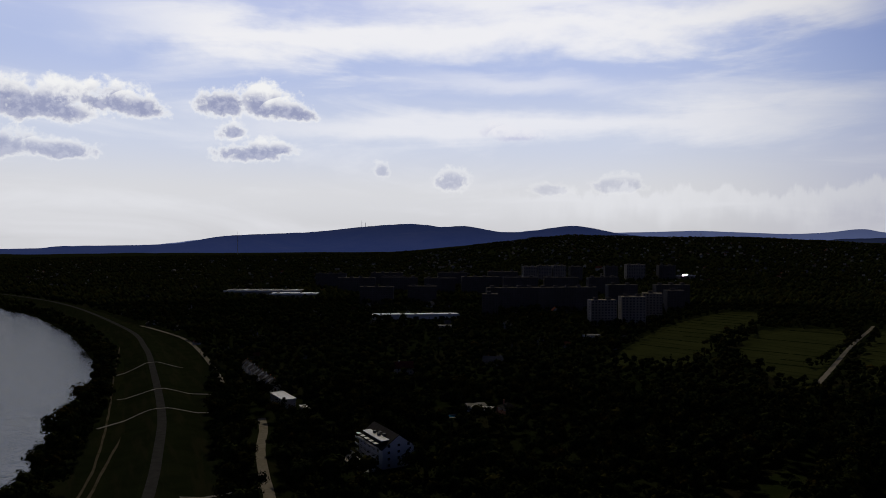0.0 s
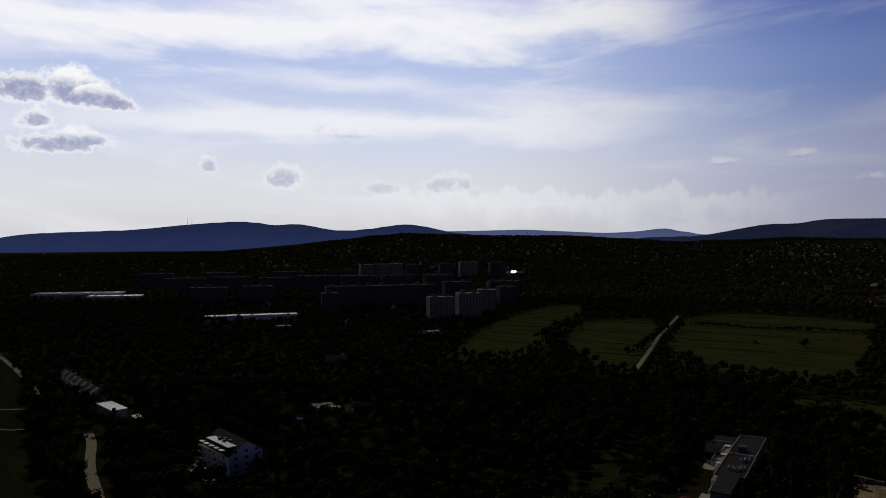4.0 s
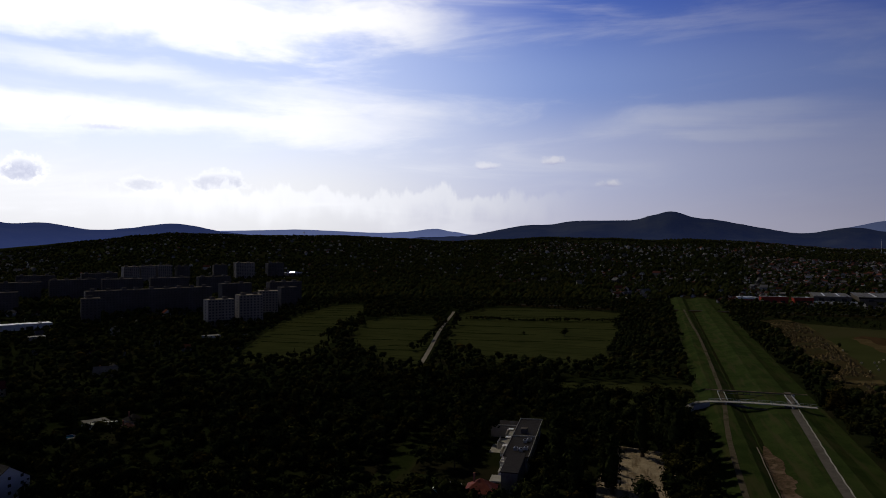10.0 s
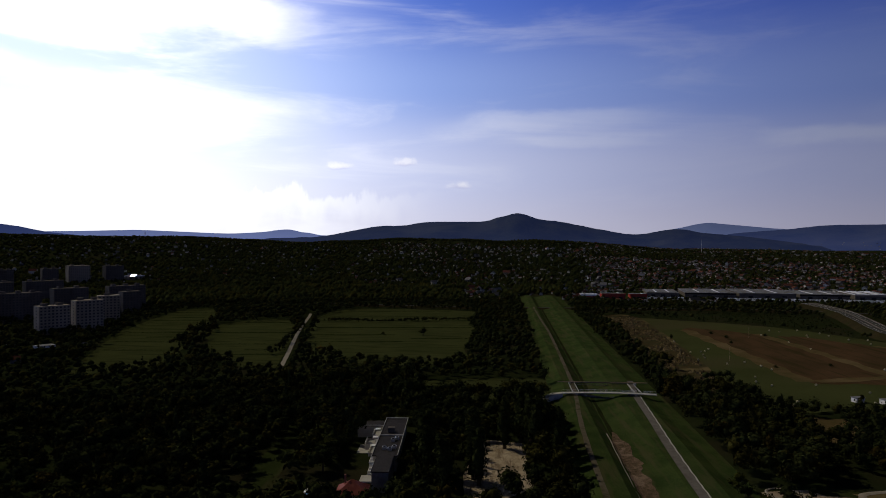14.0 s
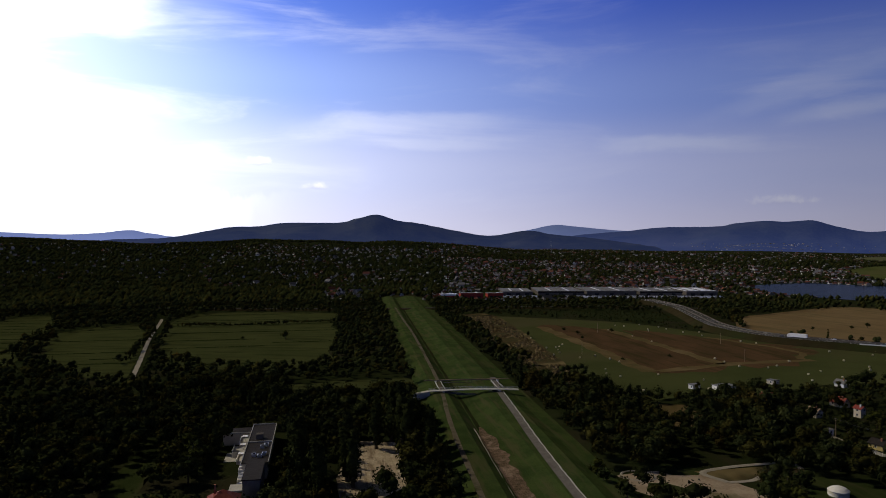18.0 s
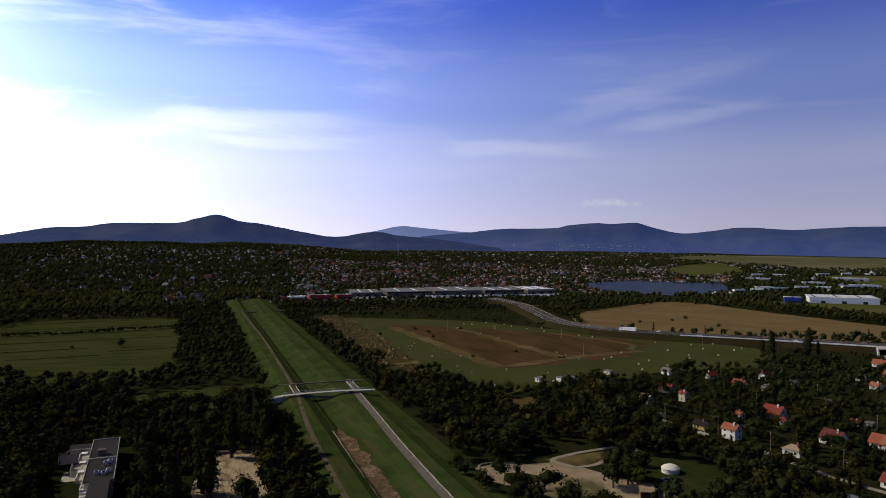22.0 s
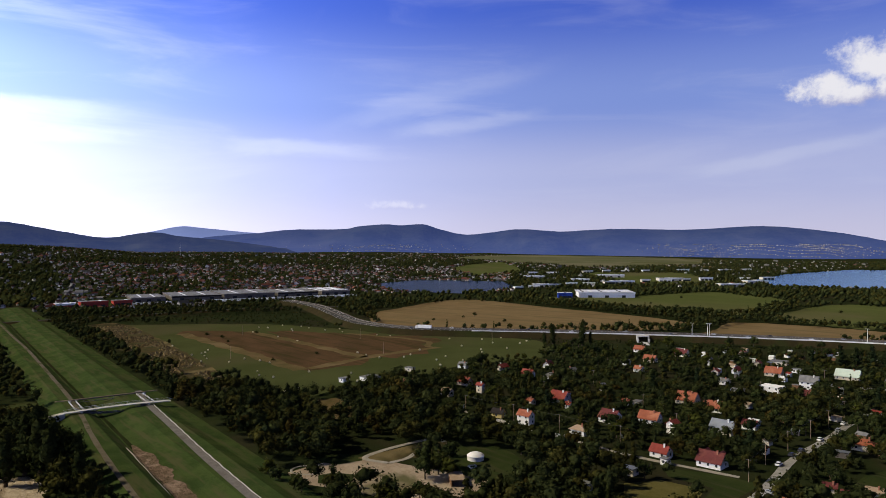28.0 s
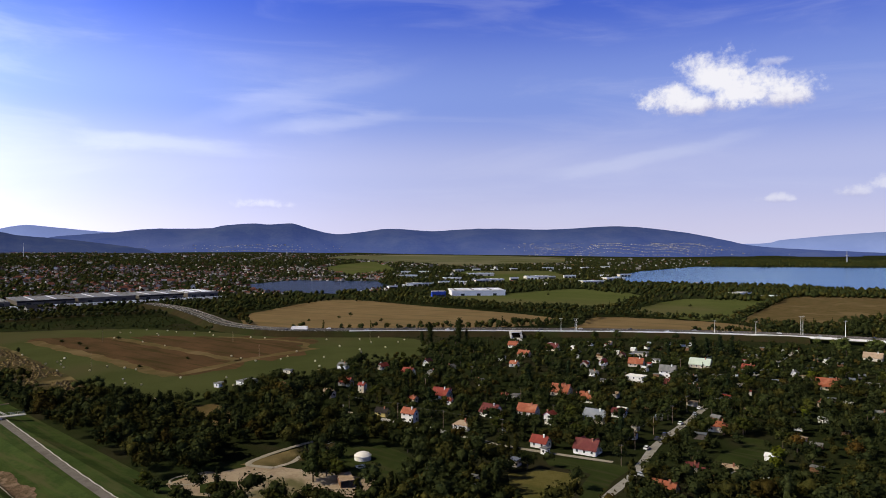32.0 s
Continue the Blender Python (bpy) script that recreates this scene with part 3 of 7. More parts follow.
for name, pts, mat, label, cat, lift, wob in (
    ("field", FIELD_A, M_PASTURE, "green meadow with darker mown lines", "field", 0.05, 6),
    ("field", FIELD_B, M_PASTURE, "green meadow with darker mown lines", "field", 0.05, 6),
    ("field", FIELD_C, M_PASTURE, "green meadow crossed by rows of dark tufts", "field", 0.05, 6),
    ("field", STRIP, M_PASTURE, "narrow strip of grass between woods", "field", 0.05, 6),
    ("field", FIELD_G, M_HAYFIELD, "mown hay field dotted with round bales", "field", 0.05, 5),
    ("field", SCRUB, M_SCRUB, "brown dry scrub and reeds beside the canal", "field", 0.09, 8),
    ("field", BROWN_1, M_BROWN, "bare brown ploughed strip", "field", 0.10, 26),
    ("field", BROWN_2, M_BROWN, "bare brown ploughed strip", "field", 0.15, 26),
    ("field", STUBBLE, M_TAN, "wide tan stubble field", "field", 0.06, 5),
    ("field", GREEN_1, M_FAR_GREEN, "green field beyond the motorway", "field", 0.06, 5),
    ("field", GREEN_2, M_FAR_GREEN, "green field beyond the motorway", "field", 0.06, 5),
    ("field", FIELD_3, M_DRY, "green and brown field beyond the motorway", "field", 0.06, 5),
    ("field", BROWN_4, M_TAN, "narrow tan field along the motorway", "field", 0.06, 5),
    ("field", PALE, M_PLAIN, "pale open plain far off", "field", 0.6, 30),
    ("field", FAR_GREEN, M_FAR_GREEN, "green field beside the town", "field", 0.6, 20),
    ("field", FAR_FIELD, M_FAR_GREEN, "green field behind the halls", "field", 0.4, 20),
    ("bare_ground", DIRT, M_TRODDEN, "trodden bare earth of a riding ground", "ground", 0.06, 10),
    ("bare_ground", DIRT_LOOP, M_SCRUB, "ring-shaped riding track of worn earth", "ground", 0.11, 6),
    ("bare_ground", CLEARING, M_DRY, "small bare clearing in the wood", "ground", 0.06, 8),
    ("lawn", [(246, 111), (252, 105), (252, 95), (245, 93), (239, 101), (240, 109)], M_GRASS, "patch of green grass in the riding ground", "lawn", 0.10, 6),
    ("lawn", [(225, 105), (229, 100), (228, 92), (221, 90), (216, 96), (216, 102)], M_GRASS, "patch of green grass in the riding ground", "lawn", 0.10, 6),
    ("lawn", YURT_LAWN, M_GRASS, "dark green lawn round a white tent", "lawn", 0.05, 8),
    ("lawn", LAWN_1, M_DRYLAWN, "yellowish dry lawn with shrubs", "lawn", 0.05, 3),
    ("lawn", LAWN_4, M_GRASS, "strip of green lawn beside the village road", "lawn", 0.06, 2),
    ("lawn", LAWN_5, M_GRASS, "small garden lawn between trees", "lawn", 0.06, 2),
    ("lawn", LAWN_2, M_GRASS, "green garden lawn", "lawn", 0.05, 5),
    ("lawn", LAWN_3, M_GRASS, "green lawn between trees", "lawn", 0.05, 5),
    ("building_site", SAND, M_SAND, "raw sandy building site with wheel ruts", "ground", 0.07, 3),
    ("yard", HOTEL_YARD, M_GROUND, "paved yard round a low hotel", "yard", 0.05, 3),
    ("meadow", RIVERSIDE, M_FLOOD_BACKLIT, "grassy flood meadow between river and levee", "meadow", 0.05, 5),
):
    structure(name, patch(pts, lift, wob), [mat], label, cat)
for k in range(9):
    r0, b0, b1 = 2250 + k * 165, 83 + (k * 5) % 7, 96 + (k * 7) % 11
    ring = [(r * math.sin(radians(b)), r * math.cos(radians(b))) for r, b in ((r0, b0), (r0, (b0 + b1) / 2), (r0, b1), (r0 + 105, b1 - 1.5), (r0 + 120, (b0 + b1) / 2), (r0 + 100, b0 + 1.5))]
    structure("field", patch(ring, 0.9, 12), [(M_FAR_GREEN, M_TAN, M_FAR_GREEN)[k % 3]], "narrow far field on the plain", "field")

water_out = RIVER_BANK + [(-300, -200), (-2500, -200), (-2500, 1900), (-1600, 1700)]
structure("water_river", patch(water_out, 0.04, 0), [M_RIVER], "wide grey river with a wind-ruffled surface", "river")
structure("water_lake", patch(LAKE, 0.5, 0), [M_POND], "small dark blue lake", "lake")
structure("water_big_lake", patch(BIG_LAKE, 0.5, 0), [M_LAKE], "large pale blue gravel-pit lake", "lake")

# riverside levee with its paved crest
structure("levee", ribbon(LEVEE_LINE, [(-17, 0.0), (-4, 3.0), (4, 3.0), (17, 0.0)], 10, 0.08), [M_FLOOD_BACKLIT], "grassy flood levee along the river", "levee")
structure("path", ribbon(LEVEE_LINE, [(-2.0, 3.0), (2.0, 3.0)], 8, 0.13), [M_ASPHALT], "paved path on the levee crest", "path")
for pts, wide, mat in (
    ([(-400, 790), (-319, 667), (-279, 595), (-212, 460), (-168, 359), (-141, 279), (-122, 220), (-100, 130)], 0.55, M_TRACK),
    ([(-289, 594), (-222, 447), (-184, 366), (-152, 294), (-132, 241), (-112, 160)], 0.5, M_TRACK),
):
    structure("track", ribbon(pts, [(-wide, 0.0), (wide, 0.0)], 8, 0.10, 0.15), [mat], "worn wheel track in the flood meadow", "track")
def on_levee(points, wide, lift):
    """A path that climbs over the levee."""
    crest_, c = curve(LEVEE_LINE, 4.0), curve(points, 2.0)
    side = np.gradient(c, axis=0)
    side = np.stack([side[:, 1], -side[:, 0]], 1) / np.linalg.norm(side, axis=1)[:, None]
    s = Shape()
    for q, n_ in zip(c, side):
        for v in (-wide, wide):
            x, y = q + n_ * v
            d = float(np.min(np.hypot(crest_[:, 0] - x, crest_[:, 1] - y)))
            s.v.append((x, y, 3.0 * min(1.0, max(0.0, (17 - d) / 13)) + lift))
    for k in range(len(c) - 1):
        s.f.append((2 * k, 2 * k + 1, 2 * k + 3, 2 * k + 2))
        s.m.append(0)
    return s


for pts in ([(-225, 453), (-220, 472), (-215, 489), (-193, 486)], [(-190, 386), (-177, 396), (-172, 403), (-143, 402)], [(-170, 326), (-163, 343), (-154, 354.5), (-126, 360)], [(-95, 236), (-72, 251)]):
    structure("ramp_path", on_levee(pts, 0.9, 0.22), [M_LANE], "pale path crossing the levee", "path")
structure("road", ribbon([(-330, 720), (-307, 697), (-251, 631), (-213, 567), (-166, 474), (-140, 415)], [(-1.6, 0), (1.6, 0)], 8, 0.1), [M_GRAVEL], "narrow service road at the levee's foot", "road")
structure("road", ribbon([(-100, 350), (-93, 329), (-85, 296), (-74, 263), (-64, 235), (-40, 160)], [(-2.0, 0), (2.0, 0)], 6, 0.1), [M_GRAVEL], "pale lane leading to the river", "road")

# canal corridor: two grassy dykes with a ditch between
U0, U1 = 60, 1110
corridor = [along(u, 0) for u in range(U0, U1, 40)]
structure("canal_bank", ribbon(corridor, [(10.5, 0.0), (13, 0.5), (19, 3.0), (26, 3.0), (30, 0.9), (31.5, 0.15), (34, 0.15), (40, 1.0), (47, 2.85), (58.5, 3.0), (64, 1.2), (72.5, 0.0)], 12, 0.1), [M_LEVEE], "grassy canal dykes with a shallow ditch between them", "dyke")
structure("path", ribbon([along(70, 16.5), along(200, 17.6), along(240, 18.0), along(290, 18.7), along(335, 20.4), along(384, 23.4), along(450, 25), along(640, 26), along(760, 24), along(905, 22.4)], [(-1.1, 3.0), (1.1, 3.0)], 8, 0.17, 0.1), [M_TRACK], "pale gravel path along the dyke", "path")
structure("path", ribbon([along(70, 47), along(215, 49.6), along(245, 50.2), along(285, 51.5), along(330, 53.7), along(384, 56), along(425, 59.8)], [(-1.7, 2.95), (1.7, 2.95)], 8, 0.22), [M_CYCLE], "grey paved cycle path along the dyke", "path")
structure("kerb", ribbon([along(70, 49), along(215, 51.6), along(245, 52.2), along(285, 53.5), along(330, 55.7), along(384, 58)], [(-0.25, 2.98), (0.25, 2.98)], 3.1, 0.26, 0.16), [M_CONCRETE], "crumbling pale edge of the cycle path", "kerb")


def eroded_bank():
    """A ragged strip of bare earth along the foot of the canal slope."""
    vs = [10.5, 13, 19, 26, 30, 31.5, 34, 40, 52]
    zs = [0.0, 0.5, 3.0, 3.0, 0.9, 0.15, 0.15, 1.0, 2.8]
    s, rows, k = Shape(), np.arange(140, 320, 2.0), 7
    for u in rows:
        full = min(1.0, (u - 138) / 14, (321 - u) / 22)
        n1, n2 = noise.fractal((u * 0.11, 1.0, 0.0), 1.0, 2.0, 3), noise.fractal((u * 0.09, 7.0, 0.0), 1.0, 2.0, 3)
        lo, hi = 33.5 - (3.0 + 0.9 * n1) * full, 33.5 + (3.4 + 2.4 * n2) * full
        for q in range(k):
            v = lo + (hi - lo) * q / (k - 1)
            x, y = along(u, v)
            s.v.append((x, y, float(np.interp(v, vs, zs)) + 0.24))
    for a in range(len(rows) - 1):
        for q in range(k - 1):
            s.f.append((a * k + q, a * k + q + 1, (a + 1) * k + q + 1, (a + 1) * k + q))
            s.m.append(0)
    structure("bare_ground", s, [M_ERODED], "eroded bare earth on the canal slope", "ground")


eroded_bank()
structure("ditch_wall", ribbon([along(150, 29.6), along(240, 29.4), along(312, 30.2)], [(-0.3, 0.8), (-0.2, 1.25), (0.15, 1.2), (0.2, 0.7)], 6, 0.1, 0.15), [M_GRAVEL], "worn concrete lip of the drainage ditch", "ditch")
structure("ditch", ribbon([along(80, 33), along(240, 32.8), along(400, 33), along(640, 33), along(900, 33)], [(-0.9, 0.18), (0.9, 0.18)], 8, 0.14, 0.2), [M_GROUND], "dark narrow strip along the bottom of the canal ditch", "ditch")

# roads
structure("highway", ribbon([p for p in HIGHWAY if p[1] > -330], [(-16, 0.0), (-9.5, 4.6), (-9.0, 5.0), (9.0, 5.0), (9.5, 4.6), (16, 0.0)], 10, 0.1), [M_BANK], "rough grassy motorway embankment", "embankment")
structure("road_highway", ribbon(HIGHWAY, [(-8.6, 5.0), (8.6, 5.0)], 8, 0.16), [M_ASPHALT], "grey two-way motorway on an embankment", "road")
structure("road", ribbon(BYROAD, [(-10, 0), (-5, 2.0), (5, 2.0), (10, 0)], 12, 0.1), [M_BANK], "low railway embankment of grass and gravel", "embankment")
structure("road", ribbon(BYROAD, [(-3.5, 2.0), (3.5, 2.0)], 10, 0.16), [M_ASPHALT], "dark road along the town", "road")
structure("road", ribbon(LANE, [(-1.6, 0), (1.6, 0)], 6, 0.1, 0.2), [M_GRAVEL], "pale lane lined by trees", "road")
structure("road", ribbon(VILLAGE_ROAD, [(-1.8, 0), (1.8, 0)], 6, 0.12, 0.15), [M_LANE], "pale village road between gardens", "road")
structure("road", ribbon(FENCE_LANE, [(-1.4, 0), (1.4, 0)], 6, 0.1, 0.2), [M_GRAVEL], "narrow gravel lane behind gardens", "road")

# viaduct south of the embankment
SOUTH = [p for p in HIGHWAY if p[1] < -250]
structure("viaduct_deck", ribbon(SOUTH, [(-9.3, 4.9), (-9.3, 3.7), (9.3, 3.7), (9.3, 4.9)], 8, 0.05), [M_CONCRETE], "pale concrete deck of the motorway viaduct", "viaduct")
for pts, wide in (([(440, 190), (520, 272), (615, 374)], 6), ([(500, 160), (560, 225), (642, 316)], 5), ([(446, 186), (480, 168), (508, 154), (560, 112)], 5), ([(560, 120), (600, 135), (640, 215)], 3)):
    structure("field_edge", ribbon(pts, [(-wide, 0), (wide, 0)], 10, 0.2, 1.6), [M_DRY], "pale strip of dry stubble beside bare soil", "field")

# ---- buildings ----
KEEP_CLEAR = []
M_PLASTER = material("white_plaster", [(0.74, 0.73, 0.70), (0.83, 0.81, 0.78)], 0.5, 3.0, 0.85, 0.1)
M_CREAM = material("cream_plaster", [(0.54, 0.48, 0.38), (0.64, 0.57, 0.46)], 0.5, 3.0, 0.85, 0.1)
M_YELLOW = material("yellow_plaster", [(0.50, 0.40, 0.15), (0.56, 0.46, 0.20)], 0.5, 3.0, 0.85, 0.1)
M_ORANGE_TILE = material("orange_roof_tiles", [(0.30, 0.092, 0.046), (0.23, 0.070, 0.038), (0.36, 0.15, 0.085)], 0.6, 5.0, 0.75, 0.5, gloss=0.2)
M_RED_TILE = material("red_roof_tiles", [(0.225, 0.0405, 0.027), (0.171, 0.0306, 0.0234), (0.252, 0.063, 0.0405)], 0.6, 5.0, 0.75, 0.5, gloss=0.2)
M_MAROON_TILE = material("maroon_roof_tiles", [(0.13, 0.030, 0.028), (0.10, 0.025, 0.024), (0.16, 0.05, 0.04)], 0.6, 5.0, 0.75, 0.5, gloss=0.2)
M_DARK_TILE = material("dark_roof_shingles", [(0.024, 0.021, 0.020), (0.036, 0.031, 0.029)], 0.6, 5.0, 0.8, 0.5, gloss=0.05)
M_GREY_ROOF = material("grey_sheet_roof", [(0.1275, 0.1275, 0.1275), (0.187, 0.187, 0.1785), (0.0935, 0.08925, 0.085)], 0.4, 3.0, 0.7, 0.2, gloss=0.2)
M_TAN_ROOF = material("weathered_tan_roof", [(0.30, 0.22, 0.15), (0.36, 0.27, 0.19)], 0.5, 4.0, 0.85, 0.3)
M_METAL_ROOF = material("blue_grey_metal_roof", [(0.204, 0.2295, 0.2805), (0.255, 0.2805, 0.323)], 0.4, 3.0, 0.4, 0.1, metal=0.4, gloss=0.2)
M_GREEN_ROOF = material("pale_green_sheet_roof", [(0.42, 0.50, 0.42), (0.48, 0.55, 0.46)], 0.4, 3.0, 0.6, 0.1, gloss=0.2)
M_WHITE_ROOF = material("white_membrane_roof", [(0.62, 0.62, 0.61), (0.70, 0.70, 0.69)], 0.3, 2.0, 0.38, 0.05, gloss=0.6)
M_GLASS = material("window_glass", [(0.02, 0.025, 0.03), (0.03, 0.035, 0.04)], 0.5, 2.0, 0.08, 0.0, gloss=0.5)
M_FRAME = material("white_window_frame", [(0.70, 0.70, 0.68), (0.75, 0.75, 0.73)], 0.5, 4.0, 0.6, gloss=0.2)
M_WOOD = material("brown_wood", [(0.14, 0.08, 0.045), (0.20, 0.12, 0.07)], 1.0, 8.0, 0.7, 0.2)
M_BRICK = material("brick_chimney", [(0.30, 0.12, 0.08), (0.38, 0.18, 0.12)], 1.0, 6.0, 0.9, 0.3)
M_PANEL = material("panel_concrete", [(0.2916, 0.2538, 0.2052), (0.3564, 0.3132, 0.2538)], 0.15, 1.0, 0.9, 0.05)
M_PANEL_DARK = material("panel_concrete_grey", [(0.108, 0.096, 0.084), (0.152, 0.136, 0.12)], 0.15, 1.0, 0.9, 0.05)
M_FLAT_WINDOW = material("dull_window_glass", [(0.05, 0.045, 0.045), (0.09, 0.08, 0.075)], 0.5, 2.0, 0.5, 0.0, gloss=0.2)
M_STEEL = material("galvanised_steel", [(0.45, 0.46, 0.47), (0.55, 0.55, 0.55)], 1.0, 5.0, 0.45, 0.0, metal=0.6, gloss=0.2)
M_DARK_STEEL = material("dark_steel", [(0.05, 0.05, 0.05), (0.08, 0.08, 0.08)], 1.0, 5.0, 0.6, gloss=0.2)
M_FACADE_RED = material("red_cladding", [(0.33, 0.05, 0.04), (0.38, 0.07, 0.05)], 0.2, 1.0, 0.6)
M_FACADE_BLUE = material("blue_cladding", [(0.03, 0.06, 0.30), (0.04, 0.08, 0.35)], 0.2, 1.0, 0.5)
M_CANVAS = material("white_canvas", [(0.82, 0.81, 0.78), (0.87, 0.86, 0.83)], 0.6, 4.0, 0.45, 0.1, gloss=0.5)
M_POOL = water("pool_water", (0.05, 0.30, 0.55), 0.1, 0.3)

ORANGE, RED, MAROON, DARK = (M_ORANGE_TILE, "orange-tiled"), (M_RED_TILE, "red-tiled"), (M_MAROON_TILE, "maroon-tiled"), (M_DARK_TILE, "dark-shingled")
GREY, TAN, METAL, GREEN = (M_GREY_ROOF, "grey"), (M_TAN_ROOF, "weathered tan"), (M_METAL_ROOF, "blue-grey metal"), (M_GREEN_ROOF, "pale green")
WHITE, CREAM, YELLOW = (M_PLASTER, "white"), (M_CREAM, "cream"), (M_YELLOW, "yellow")


def gable(s, w, d, z, rise, over=0.45, thick=0.2, along_y=False, mat=0, y0=0.0, y1=None):
    """Two sloping roof slabs with a ridge along the width; along_y turns it by a quarter."""
    k = d / 2
    pitch = rise / k
    hw = w / 2 + over
    ey, ez = k + over, z - pitch * over

    def put(pts):
        s.face([(y, -x, zz) if along_y else (x, y, zz) for x, y, zz in pts], mat)
    top, low = z + rise, ez
    for sg in (1, -1):
        a, b = (-hw, hw) if sg > 0 else (hw, -hw)
        o = [(a, sg * -ey, low + thick), (b, sg * -ey, low + thick), (b, 0, top + thick), (a, 0, top + thick)]
        u = [(a, sg * -ey, low), (a, 0, top), (b, 0, top), (b, sg * -ey, low)]
        put(o)
        put(u)
        put([(a, sg * -ey, low), (b, sg * -ey, low), (b, sg * -ey, low + thick), (a, sg * -ey, low + thick)])
        put([(a, sg * -ey, low), (a, sg * -ey, low + thick), (a, 0, top + thick), (a, 0, top)])
        put([(b, sg * -ey, low + thick), (b, sg * -ey, low), (b, 0, top), (b, 0, top + thick)])


def hip(s, w, d, z, rise, over=0.45):
    hw, hd, r = w / 2 + over, d / 2 + over, max(0.2, (w - d) / 2)
    c = [(-hw, -hd, z), (hw, -hd, z), (hw, hd, z), (-hw, hd, z)]
    a, b = (-r, 0, z + rise), (r, 0, z + rise)
    s.face([c[0], c[1], b, a])
    s.face([c[2], c[3], a, b])
    s.face([c[1], c[2], b])
    s.face([c[3], c[0], a])
    s.face(c[::-1])


def window(parent, x, y, z, w, h, side):
    """A framed pane set in a wall that faces -y, +y, -x or +x."""
    t = 0.07
    if side in "fb":
        g = -1 if side == "f" else 1
        frame_, pane = Shape().box(x - w / 2, y - t, z, x + w / 2, y + t, z + h), Shape().box(x - w / 2 + 0.1, y + g * t - 0.02, z + 0.1, x + w / 2 - 0.1, y + g * t + 0.02, z + h - 0.1)
    else:
        g = -1 if side == "l" else 1
        frame_, pane = Shape().box(x - t, y - w / 2, z, x + t, y + w / 2, z + h), Shape().box(x + g * t - 0.02, y - w / 2 + 0.1, z + 0.1, x + g * t + 0.02, y + w / 2 - 0.1, z + h - 0.1)
    ob = part("window", frame_, M_FRAME, parent)
    part("pane", pane, M_GLASS, ob, "dark window glass")
    return ob


ROOF_WORDS = {"gable": "gable roof", "cross": "gable roof and front wing", "hip": "hipped roof", "flat": "flat roof"}


